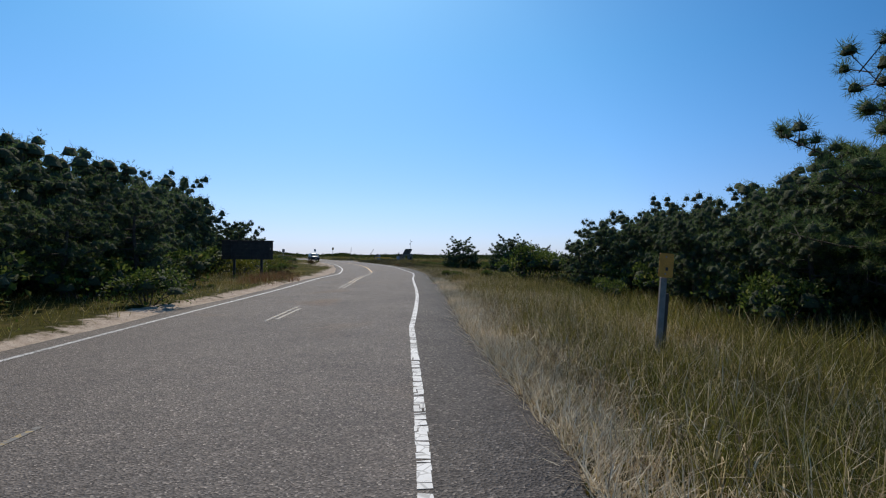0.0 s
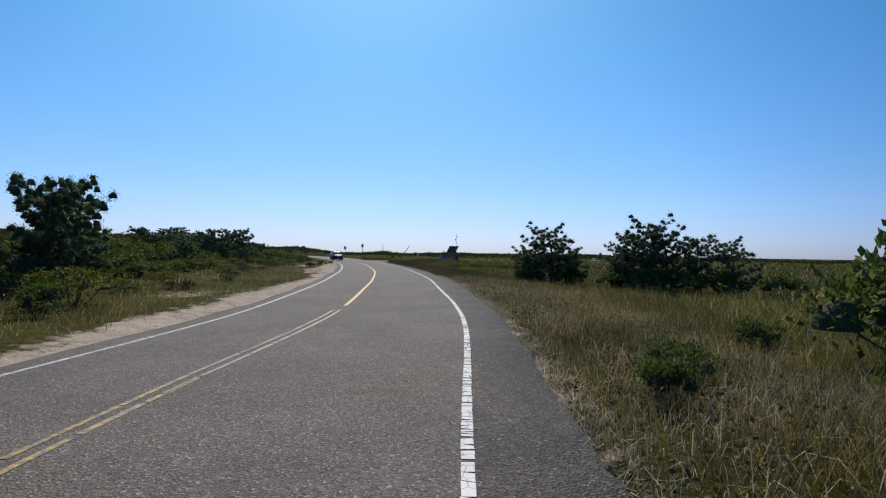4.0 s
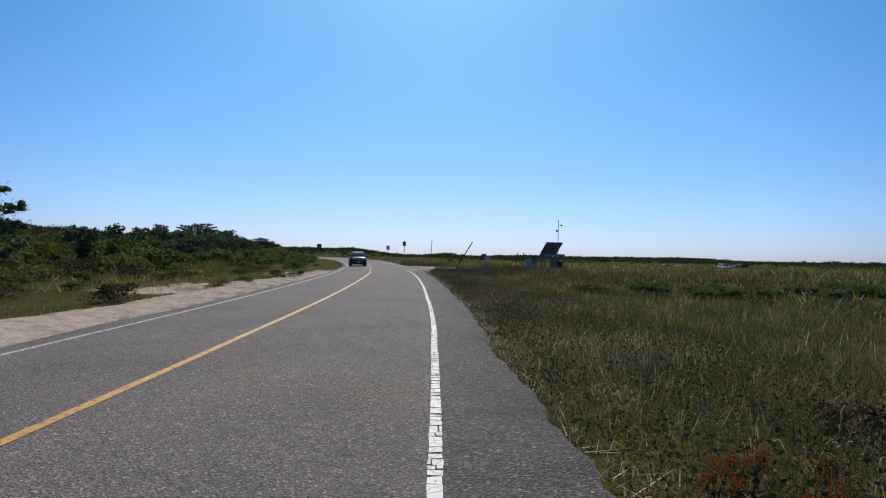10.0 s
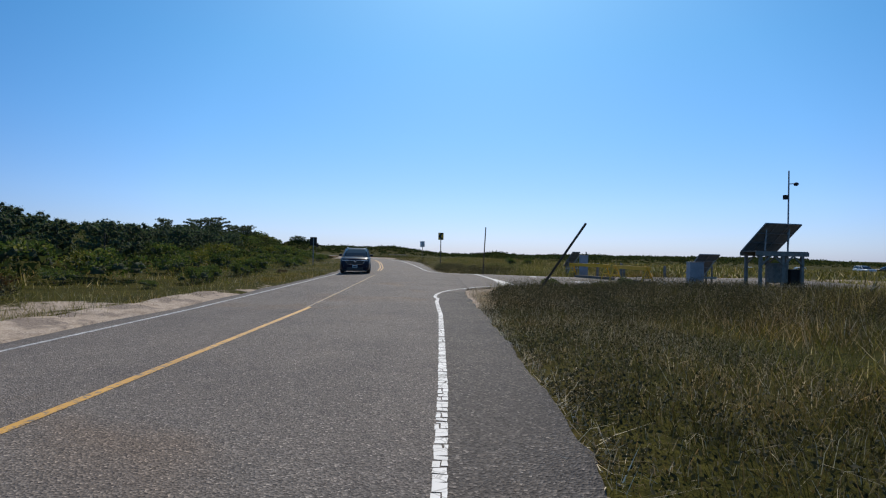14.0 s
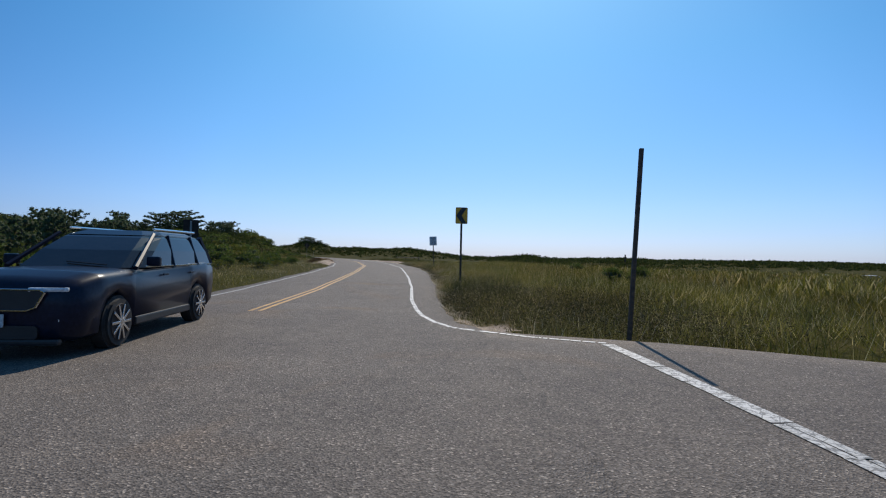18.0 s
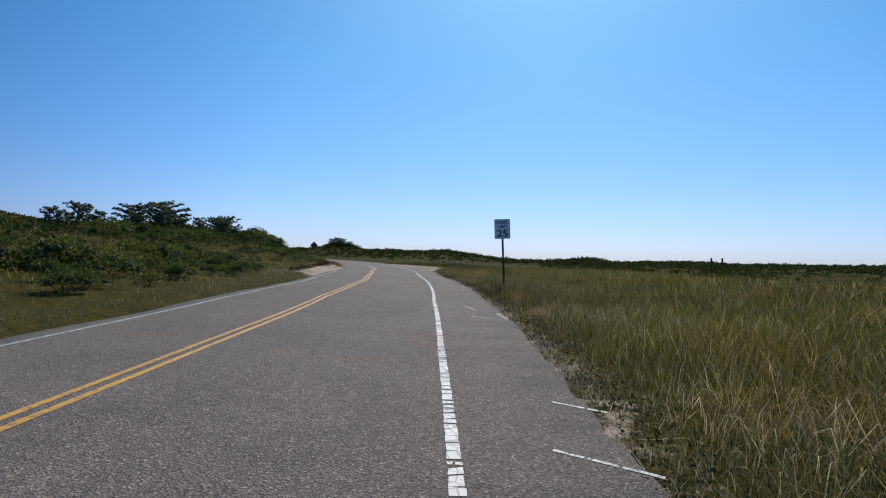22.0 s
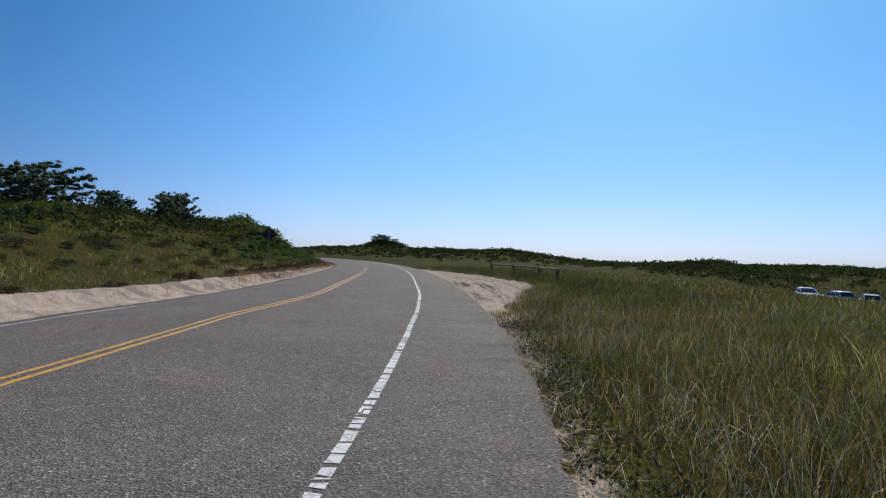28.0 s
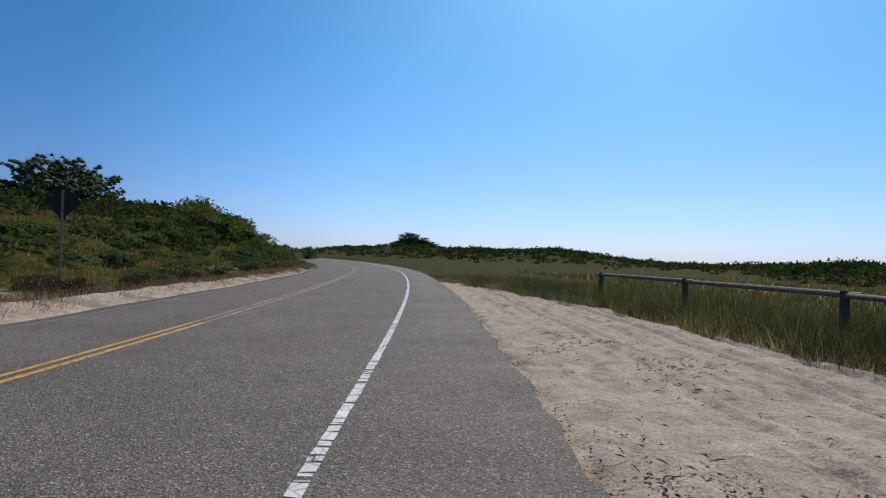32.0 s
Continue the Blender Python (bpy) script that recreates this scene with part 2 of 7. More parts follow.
DULL = foliage("dull_brown_grass", [(0.0, (0.041, 0.037, 0.013)), (0.35, (0.089, 0.078, 0.024)), (0.65, (0.145, 0.121, 0.043)), (0.88, (0.248, 0.196, 0.095)), (1.0, (0.516, 0.426, 0.259))], 0.40, 0.65, 0.12, (1.1, 0.85, 0.8))
DRY = foliage("dry_grass", [(0.0, (0.13, 0.09, 0.05)), (0.35, (0.34, 0.26, 0.155)), (0.75, (0.56, 0.46, 0.30)), (1.0, (0.76, 0.67, 0.50))], 0.3, 0.6)
PALE = foliage("bleached_straw", [(0.0, (0.26, 0.20, 0.13)), (0.5, (0.62, 0.51, 0.36)), (1.0, (0.82, 0.74, 0.58))], 0.25, 0.6)
BRUSH = foliage("dark_undergrowth_leaves", [(0.0, (0.030, 0.030, 0.016)), (0.45, (0.061, 0.059, 0.027)), (0.8, (0.115, 0.097, 0.051)), (1.0, (0.324, 0.257, 0.162))], 0.25, 0.75, 0.05)
NEEDLES = foliage("pine_needles", [(0.0, (0.058, 0.096, 0.040)), (0.5, (0.113, 0.176, 0.062)), (0.85, (0.179, 0.254, 0.084)), (1.0, (0.290, 0.308, 0.124))], 0.40, 0.62, 0.08)
LEAVES = foliage("shrub_leaves", [(0.0, (0.039, 0.062, 0.016)), (0.5, (0.081, 0.120, 0.025)), (0.85, (0.135, 0.180, 0.036)), (1.0, (0.255, 0.240, 0.075))], 0.42, 0.6, 0.12)
RUSTY = foliage("rusty_leaves", [(0.0, (0.06, 0.03, 0.014)), (0.5, (0.10, 0.055, 0.02)), (0.8, (0.12, 0.10, 0.03)), (1.0, (0.2, 0.12, 0.05))], 0.25)
LIME = foliage("yellow_green_leaves", [(0.0, (0.091, 0.106, 0.014)), (0.6, (0.169, 0.175, 0.024)), (1.0, (0.286, 0.250, 0.048))], 0.3)
RED_LEAVES = foliage("red_autumn_leaves", [(0.0, (0.10, 0.10, 0.02)), (0.45, (0.16, 0.13, 0.03)), (0.6, (0.34, 0.10, 0.02)), (1.0, (0.42, 0.03, 0.015))], 0.35)
# dark colour of the plant cores, standing in for shade between the leaves
INNER_SHADE = surface("inner_shade", (0.038, 0.048, 0.020), (0.078, 0.090, 0.038), 9.0, 50.0, 0.95, 0, 0.9, 0.05)
SCRUB = foliage("far_scrub", [(0.0, (0.027, 0.040, 0.012)), (0.5, (0.050, 0.067, 0.018)), (0.85, (0.084, 0.095, 0.025)), (1.0, (0.134, 0.123, 0.045))], 0.3, 0.75, 0.05)
BARK = surface("bark", (0.045, 0.035, 0.028), (0.12, 0.095, 0.075), 9.0, 70.0, 0.9, 0, 0.8, 0.02)
RED_GRASS = foliage("rusty_grass", [(0.0, (0.10, 0.045, 0.022)), (0.5, (0.20, 0.10, 0.05)), (0.8, (0.28, 0.16, 0.085)), (1.0, (0.42, 0.29, 0.17))], 0.35)
TAN_WOOD = surface("tan_post_wood", (0.20, 0.15, 0.085), (0.33, 0.26, 0.16), 6.0, 90.0, 0.85, 0, 0.4, 0.005)
GREY_WOOD = surface("weathered_wood", (0.14, 0.12, 0.10), (0.27, 0.24, 0.21), 6.0, 90.0, 0.85, 0, 0.5, 0.006)
DARK_WOOD = surface("dark_brown_wood", (0.030, 0.022, 0.018), (0.055, 0.042, 0.034), 5.0, 80.0, 0.75, 0, 0.4, 0.005)
STEEL = surface("galvanised_steel", (0.22, 0.22, 0.22), (0.36, 0.36, 0.36), 12.0, 90.0, 0.5, 0.7, 0.15, 0.002)
POST_GREEN = surface("dark_steel_post", (0.045, 0.042, 0.036), (0.085, 0.075, 0.06), 10.0, 80.0, 0.6, 0.3, 0.2, 0.003)
RUST = surface("rusty_steel", (0.05, 0.035, 0.028), (0.12, 0.08, 0.055), 14.0, 90.0, 0.8, 0.2, 0.4, 0.003)
SIGN_BACK = surface("sign_back", (0.022, 0.017, 0.016), (0.04, 0.032, 0.03), 5.0, 60.0, 0.75, 0.0, 0.1, 0.002)
SIGN_BACK.node_tree.nodes["Principled BSDF"].inputs["Specular IOR Level"].default_value = 0.2
SIGN_WHITE = surface("white_sign_sheet", (0.62, 0.64, 0.66), (0.74, 0.76, 0.78), 3.0, 50.0, 0.45, 0, 0.05, 0.001)
SIGN_YELLOW = surface("yellow_sign_sheet", (0.66, 0.315, 0.012), (0.78, 0.375, 0.018), 3.0, 50.0, 0.45, 0, 0.05, 0.001)
SIGN_ORANGE = surface("faded_orange_sheet", (0.50, 0.19, 0.015), (0.64, 0.26, 0.02), 9.0, 60.0, 0.6, 0, 0.1, 0.001)
SIGN_BLACK = surface("black_sign_ink", (0.012, 0.012, 0.013), (0.022, 0.022, 0.024), 4.0, 60.0, 0.5, 0, 0.05, 0.001)

# ---- mesh helpers ----
def tri_mesh(name, v, t, material):
    me = bpy.data.meshes.new(name)
    v, t = np.asarray(v, np.float32), np.asarray(t, np.int32)
    me.vertices.add(len(v))
    me.vertices.foreach_set("co", v.ravel())
    me.loops.add(t.size)
    me.loops.foreach_set("vertex_index", t.ravel())
    me.polygons.add(len(t))
    me.polygons.foreach_set("loop_start", np.arange(0, t.size, t.shape[1], dtype=np.int32))
    me.update(calc_edges=True)
    me.materials.append(material)
    return me


def part(name, bm, material, parent, label="", smooth=False, m=None):
    """Link a bmesh as one mesh object under a thing or a part."""
    me = bpy.data.meshes.new(name)
    bm.normal_update()
    bm.to_mesh(me)
    bm.free()
    me.materials.append(material)
    if smooth:
        me.polygons.foreach_set("use_smooth", [True] * len(me.polygons))
    ob = new(name, me)
    ob.parent = parent
    if m is not None:
        ob.matrix_basis = m
    if label:
        ob["label"] = label
    return ob


def box(sx, sy, sz, at3=(0, 0, 0), bevel=0.0, rot=None, bm=None):
    """A bevelled box, centred at at3; adds to bm when one is given."""
    own = bmesh.new()
    bmesh.ops.create_cube(own, size=1.0)
    bmesh.ops.scale(own, vec=(sx, sy, sz), verts=own.verts)
    if bevel:
        bmesh.ops.bevel(own, geom=own.edges[:], offset=bevel, segments=2, affect="EDGES", profile=0.6)
    if rot is not None:
        bmesh.ops.transform(own, matrix=rot, verts=own.verts)
    bmesh.ops.translate(own, vec=at3, verts=own.verts)
    return join(bm, own)


def join(bm, own):
    if bm is None:
        return own
    tmp = bpy.data.meshes.new("tmp")
    own.to_mesh(tmp)
    own.free()
    bm.from_mesh(tmp)
    bpy.data.meshes.remove(tmp)
    return bm


def rod(p, q, r0, r1=None, n=10, bm=None, caps=True):
    """A tapered round bar from p to q."""
    p, q = Vector(p), Vector(q)
    own = bmesh.new()
    d = q - p
    bmesh.ops.create_cone(own, cap_ends=caps, segments=n, radius1=r0, radius2=r0 if r1 is None else r1, depth=d.length)
    bmesh.ops.transform(own, matrix=Matrix.Translation((p + q) / 2) @ d.to_track_quat("Z", "Y").to_matrix().to_4x4(), verts=own.verts)
    return join(bm, own)


def plate(outline, thick, bevel=0.0):
    """A flat plate in the xz plane, its face towards -y, from a 2D outline."""
    bm = bmesh.new()
    f = bm.faces.new([bm.verts.new((x, 0, z)) for x, z in outline])
    ext = bmesh.ops.extrude_face_region(bm, geom=[f])
    bmesh.ops.translate(bm, vec=(0, thick, 0), verts=[e for e in ext["geom"] if isinstance(e, bmesh.types.BMVert)])
    bmesh.ops.recalc_face_normals(bm, faces=bm.faces[:])
    return bm


def rounded(w, h, r, n=5, cx=0.0, cz=0.0):
    pts = []
    for sx, sz, a0 in ((1, 1, 0), (-1, 1, 90), (-1, -1, 180), (1, -1, 270)):
        for k in range(n + 1):
            a = radians(a0 + 90 * k / n)
            pts.append((cx + sx * (w / 2 - r) + r * math.cos(a), cz + sz * (h / 2 - r) + r * math.sin(a)))
    return pts


def thing(name, m, label, category, group="", kind=""):
    ob = new(name)
    ob.matrix_basis = m
    return tagged(ob, label, category, group, kind)


# ---- the line of the road ----
# Points along the right-hand wheel track, 9 m apart.
CTRL = np.array([(0.00, 0.00), (-0.41, 8.99), (-0.88, 17.98), (-1.53, 26.95), (-2.08, 35.93), (-3.53, 44.81), (-5.16, 53.66), (-6.94, 62.48), (-9.07, 71.22), (-11.48, 79.89), (-14.09, 88.51), (-16.81, 97.09), (-19.56, 105.66), (-22.55, 114.14), (-26.28, 122.33), (-30.05, 130.50), (-33.54, 138.79), (-37.05, 147.08), (-41.05, 155.13), (-45.37, 163.03), (-49.57, 170.99), (-54.14, 178.74), (-59.36, 186.07), (-64.70, 193.32), (-70.26, 200.39), (-76.04, 207.29), (-82.04, 214.00), (-88.33, 220.43), (-94.96, 226.52), (-101.92, 232.22), (-109.18, 237.54), (-116.72, 242.45), (-124.52, 246.94), (-132.56, 250.99), (-140.80, 254.59), (-149.23, 257.74), (-157.82, 260.42), (-166.55, 262.62), (-175.38, 264.34), (-184.30, 265.57), (-193.26, 266.31)])
CTRL = np.vstack([CTRL[0] + (CTRL[0] - CTRL[1]) * k for k in (3, 2, 1)] + [CTRL])
RISE = np.array([(-30, 0.0), (0, 0.0), (12, 0.07), (20, 0.10), (36, 0.03), (60, 0.02), (80, -0.02), (110, -0.08), (130, -0.05), (157, 0.02), (172, -0.02), (192, -0.10), (240, -0.09), (360, 0.3)])


def smooth_line(c, step):
    """Catmull-Rom through c, at even steps."""
    pts = []
    p = np.vstack([2 * c[0] - c[1], c, 2 * c[-1] - c[-2]])
    for i in range(1, len(p) - 2):
        a, b, d, e = p[i - 1:i + 3]
        for u in np.arange(0, 1, 0.02):
            pts.append(0.5 * (2 * b + (d - a) * u + (2 * a - 5 * b + 4 * d - e) * u ** 2 + (3 * b - a - 3 * d + e) * u ** 3))
    pts = np.array(pts)
    s = np.concatenate([[0], np.cumsum(np.hypot(*np.diff(pts, axis=0).T))])
    n = np.arange(0, s[-1], step)
    return n, np.stack([np.interp(n, s, pts[:, 0]), np.interp(n, s, pts[:, 1])], 1)


S_, P_ = smooth_line(CTRL, 0.25)
S_ = S_ - S_[np.argmin((P_ ** 2).sum(1))]
T_ = np.gradient(P_, axis=0)
T_ /= np.linalg.norm(T_, axis=1)[:, None]
N_ = np.stack([T_[:, 1], -T_[:, 0]], 1)
S_END = S_[-1]


def table(rows):
    r = np.array(rows, float)
    return lambda s: np.interp(s, r[:, 0], r[:, 1])


# Distances to the right of the wheel track, along it.
right_line = table([(-30, 0.04), (0, 0.058), (2.8, 0.047), (5, 0.0), (9, -0.115), (10.7, -0.075), (12.5, -0.045), (15.3, -0.015), (16, -0.014), (21.3, -0.031), (22, -0.027), (38, 0.052), (39.3, 0.075), (45.3, 0.143), (46, 0.162), (51, 0.249), (51.6, 0.251), (55, 0.206), (58, 0.129), (62, 0.008), (64.3, -0.02), (69, -0.02), (70.6, 0.0), (76, -0.01), (76.8, -0.03), (83.3, 0.005), (84, 0.008), (92, 0.043), (98, 0.0), (101, -0.12), (120, 0.301), (124, 0.133), (127, 0.065), (127.8, 0.084), (133, 0.225), (133.8, 0.214), (139, 0.105), (140, 0.052), (146, -0.251), (152, -0.587), (152.3, -0.592), (158, -0.632), (158.3, -0.63), (166, -0.63), (176, -0.8), (176.3, -0.807), (182.3, -0.898), (183, -0.92), (188.3, -0.961), (189, -0.955), (194, -0.823), (195, -0.795), (200.6, -0.67), (201, -0.66), (208, -0.47), (222, -0.038), (238, 0.4), (400, 0.4)])
middle_line = table([(-30, -2.9), (10, -2.78), (20, -2.66), (24, -2.74), (30, -2.88), (40, -2.82), (50, -2.74), (60, -2.85), (70, -3.0), (84, -3.03), (99, -3.07), (108, -3.46), (114, -3.6), (124, -3.3), (131, -3.03), (137, -3.1), (148, -3.6), (153, -3.92), (160, -3.94), (166, -3.82), (178, -4.3), (184, -4.62), (191, -4.23), (200, -4.05), (212, -3.75), (226, -3.3), (240, -2.9), (400, -2.9)])
left_lane = table([(-30, 2.2), (20, 2.15), (45, 2.2), (60, 2.5), (100, 2.6), (125, 2.5), (150, 2.85), (182, 3.2), (200, 2.75), (240, 2.8), (400, 2.8)])
edge_right = table([(-30, 0.9), (2.8, 0.952), (3, 0.952), (9, 0.762), (15, 0.818), (15.3, 0.827), (21, 0.882), (21.3, 0.875), (35, 0.851), (39.3, 0.94), (40, 0.961), (45.3, 1.199), (46, 1.223), (51.6, 1.237), (52, 1.23), (58, 0.993), (64, 1.005), (64.3, 0.978), (69, 0.762), (70.6, 0.84), (74, 0.89), (76.8, 0.864), (83.3, 0.893), (84, 0.895), (92, 1.018), (98, 0.95), (103, 0.79), (105, 0.79), (105.8, 0.82), (107, 1.0), (121.6, 1.1), (122.5, 0.75), (126, 0.75), (130, 0.93), (133.8, 1.176), (135, 1.209), (140, 1.162), (141, 1.189), (146, 1.18), (147, 1.17), (152.3, 0.958), (154, 0.905), (158.3, 0.941), (166, 0.885), (176.3, 0.639), (177, 0.642), (182.3, 0.8), (188, 0.703), (188.3, 0.704), (194, 0.828), (195, 0.86), (200.6, 1.02), (202, 1.05), (208, 1.15), (223, 1.5), (240, 1.9), (400, 1.9)])


def left_line(s):
    return middle_line(s) - left_lane(s)


def edge_left(s):
    return left_line(s) - 0.5 - 0.10 * np.sin(s * 0.9) * np.sin(s * 0.37)


def at(s, off):
    """Plan place at s along and off to the right of the wheel track."""
    s, off = np.asarray(s, float), np.asarray(off, float)
    return np.stack([np.interp(s, S_, P_[:, 0]) + off * np.interp(s, S_, N_[:, 0]), np.interp(s, S_, P_[:, 1]) + off * np.interp(s, S_, N_[:, 1])], -1)


def heading(s):
    return math.degrees(math.atan2(-np.interp(s, S_, T_[:, 0]), np.interp(s, S_, T_[:, 1])))


def road_z(s, off):
    """Height of the pavement: the left lane falls away from the middle."""
    return np.interp(s, RISE[:, 0], RISE[:, 1]) - 0.03 * np.maximum(0, middle_line(s) - off)


def locate(x, y):
    """The nearest s and off for plan places."""
    p = np.stack([np.ravel(x), np.ravel(y)], 1)
    s, off = np.empty(len(p)), np.empty(len(p))
    q, sq, nq = P_[::4], S_[::4], N_[::4]
    for i in range(0, len(p), 4000):
        d = p[i:i + 4000, None, :] - q[None]
        k = (d ** 2).sum(2).argmin(1)
        dd = d[np.arange(len(k)), k]
        s[i:i + 4000] = sq[k] + (dd * T_[::4][k]).sum(1)
        off[i:i + 4000] = np.sign((dd * nq[k]).sum(1)) * np.hypot(dd[:, 0], dd[:, 1])
    return s, off


def wob(x, y, scale, seed=0.0):
    """Cheap smooth noise in -1..1."""
    x, y = np.asarray(x) / scale, np.asarray(y) / scale
    return (np.sin(1.7 * x + 0.6 * y + seed) + np.sin(-0.9 * x + 1.9 * y + 2.1 * seed + 1.3) + np.sin(2.9 * x - 2.3 * y + 0.7 * seed) * 0.6 + np.sin(4.7 * x + 3.9 * y + 1.9 * seed) * 0.35) / 2.95


# Dunes: place, height, radius.
HILLS = [(-52, 277, 1.5, 6), (-58, 277.5, 0.8, 6), (-36, 247, -0.55, 14), (-138, 247, 2.6, 17), (-101, 218, 1.5, 11), (-94, 209, 0.6, 8), (-234, 212, 9.0, 40), (-103, 190, 1.3, 17), (-116, 214, 1.4, 20), (-110, 223, 1.7, 12), (-106, 140, 0.8, 26), (-128, 160, 2.6, 30), (-150, 235, 3.4, 30), (0, 330, 1.2, 30), (46, 305, 0.7, 28), (95, 265, 1.4, 36), (-24, 279, 1.1, 14), (-48, 267, 0.8, 10), (70, 190, 0.8, 22), (125, 150, 1.6, 38), (150, 60, 2.0, 40), (-240, 280, 4.6, 40), (-70, 92, 0.8, 22), (-60, 40, 1.2, 24), (60, 380, 2.2, 40), (-30, 400, 2.2, 40), (200, 250, 3.0, 50), (-18, 240, -2.4, 35), (-28, 244, -0.9, 26), (25, 225, -1.5, 34), (-300, 160, 5, 60), (-160, 60, 3, 40), (110, -40, 2.5, 40), (12, 300, 0.8, 14), (28, 330, 0.9, 16), (-177, 340, 5.2, 16), (-150, 328, 3.4, 22), (-127, 330, 1.8, 18), (-112, 316, 2.9, 18), (-90, 326, 0.8, 20), (-62, 306, 1.2, 16), (-40, 318, 0.6, 20), (-210, 350, 4.0, 30)]


def sand_edge(s):
    """How far the bare sand of the turnout reaches, on the right."""
    return np.interp(s, [186, 188, 190, 194, 197, 201, 205, 211, 217, 224], [0.7, 1.6, 2.2, 3.4, 4.8, 5.3, 5.1, 4.6, 3.2, 1.6])


def sand_left(s):
    """Width of the sandy strip along the left edge."""
    return np.interp(s, [-20, 10, 22, 30, 40, 48, 54, 62, 70, 76, 82, 86, 91, 98, 104, 110, 114, 150, 168, 173, 177, 188, 196, 204, 216, 235, 250], [1.0, 1.1, 1.1, 1.3, 1.7, 1.2, 0.9, 1.6, 2.4, 1.5, 1.5, 2.3, 1.3, 0.8, 0.75, 0.4, 0.05, 0.3, 0.32, 0.7, 2.0, 2.6, 1.8, 1.2, 0.8, 0.7, 0.4])


def corner_edge(s):
    """Where the pavement ends before the side road, on the right."""
    return np.where(s < 105.6, edge_right(s), np.interp(s, [105.6, 106.4, 107.1, 108.0, 108.65, 109.3, 109.6], [0.8, 1.1, 1.62, 2.28, 2.92, 3.6, 4.2]))


def corner_sand(s):
    return np.interp(s, [98, 101, 103, 104.4, 105.6, 106.5, 107.9, 109.4], [0.03, 0.2, 0.48, 0.8, 1.1, 0.9, 0.45, 0.2])


def near_corner(off):
    return np.interp(off, [0.8, 1.1, 1.62, 2.28, 2.92, 3.6, 4.2, 6, 30], [105.6, 106.4, 107.1, 108.0, 108.65, 109.3, 109.6, 109.9, 109.9])


def far_corner(off):
    return np.interp(off, [1.1, 1.6, 3.9, 6.1, 8.3, 11, 30], [121.6, 121.2, 120.3, 119.0, 118.3, 119.2, 121.0])


def on_side_road(s, off):
    return (off > 1.0) & (off < 24) & (s > near_corner(off)) & (s < far_corner(off))


def bank(x, y, s, off):
    """Ground height beside the road."""
    l = edge_left(s) - off                     # metres past the left edge
    r = off - edge_right(s)
    z = np.interp(s, RISE[:, 0], RISE[:, 1])
    tall = np.interp(s, [-20, 45, 60, 110, 140, 165, 200, 260, 330], [0.5, 0.4, 0.7, 0.8, 0.9, 2.2, 3.0, 3.4, 4.0])
    up = np.clip((l - 1.0) / 22.0, 0, 1)
    lip = 0.10 * np.clip(l / 0.9, 0, 1) * np.exp(-((l - 0.9) / 0.8) ** 2) * np.interp(s, [-20, 170, 185, 198, 210, 240], [1, 1, 3.5, 3.2, 1.6, 1.2])
    left = road_z(s, edge_left(s)) - 0.02 + lip + tall * (up * up * (3 - 2 * up)) + 0.12 * wob(x, y, 2.5) * np.clip(l / 3, 0, 1)
    berm = np.interp(s, [-20, 100, 122, 130, 150, 165, 185], [0, 0, 0.15, 0.55, 0.6, 0.55, 0.45]) * np.exp(-((r - 13) / 9.0) ** 2) * np.clip((230 - s) / 30, 0, 1) * np.clip(r / 3.5, 0, 1)
    mound = 0.42 * np.exp(-((s - 103.5) / 4.0) ** 2) * np.clip((off - 4) / 3, 0, 1)
    right = mound + z - 0.03 - np.clip(r / 4, 0, 1) * 0.22 + berm + 0.09 * wob(x, y, 2.2, 1.0) * np.clip(r / 2, 0, 1) + 0.25 * wob(x, y, 17, 2.0) * np.clip(r / 15, 0, 1)
    right = np.where((s > 186) & (s < 224) & (off < sand_edge(s) + 1.5), z - 0.03 + 0.05 * wob(x, y, 1.1, 3.0) * np.clip(r, 0, 1), right)
    flat = np.where(on_side_road(s, off), z - 0.10, right)
    z2 = np.where(l > 0, left, np.where(r > 0, flat, road_z(s, off) - 0.12))
    return z2 + hills_at(x, y) * np.clip((np.maximum(l, r) - 4) / 10, 0, 1)


def hills_at(x, y):
    z = np.zeros(np.shape(x))
    for hx, hy, hh, hr in HILLS:
        z += hh * np.exp(-((x - hx) ** 2 + (y - hy) ** 2) / (2 * (hr * 0.62) ** 2))
    return z


def ground_z(x, y, s, off):
    far = np.clip((np.abs(off) - 60) / 120, 0, 1)
    return bank(x, y, np.clip(s, -28, S_END - 1), off) * (1 - far) + far * (-0.6 + 0.5 * wob(x, y, 60, 4.0) + hills_at(x, y))


def lift(xy):
    """Ground height at plan places."""
    xy = np.atleast_2d(np.asarray(xy, float))
    s, off = locate(xy[:, 0], xy[:, 1])
    return ground_z(xy[:, 0], xy[:, 1], s, off)


def spot(s, off, sink=0.0):
    """A place on the ground, for a thing."""
    p = at(s, off)
    return float(p[0]), float(p[1]), float(lift(p)[0]) - sink


# ---- ground: one sheet to the horizon ----
def spread_out(a, b, step, far, grow=1.28):
    mid = list(np.arange(a, b + 1e-6, step))
    out, d = [], step
    lo, hi = a, b
    while hi < far:
        d *= 1.06 if d < 3.6 else 1.0 if hi < b + 190 else grow
        hi, lo = hi + d, lo - d
        out.append((lo, hi))
    return np.array([o[0] for o in out][::-1] + mid + [o[1] for o in out])


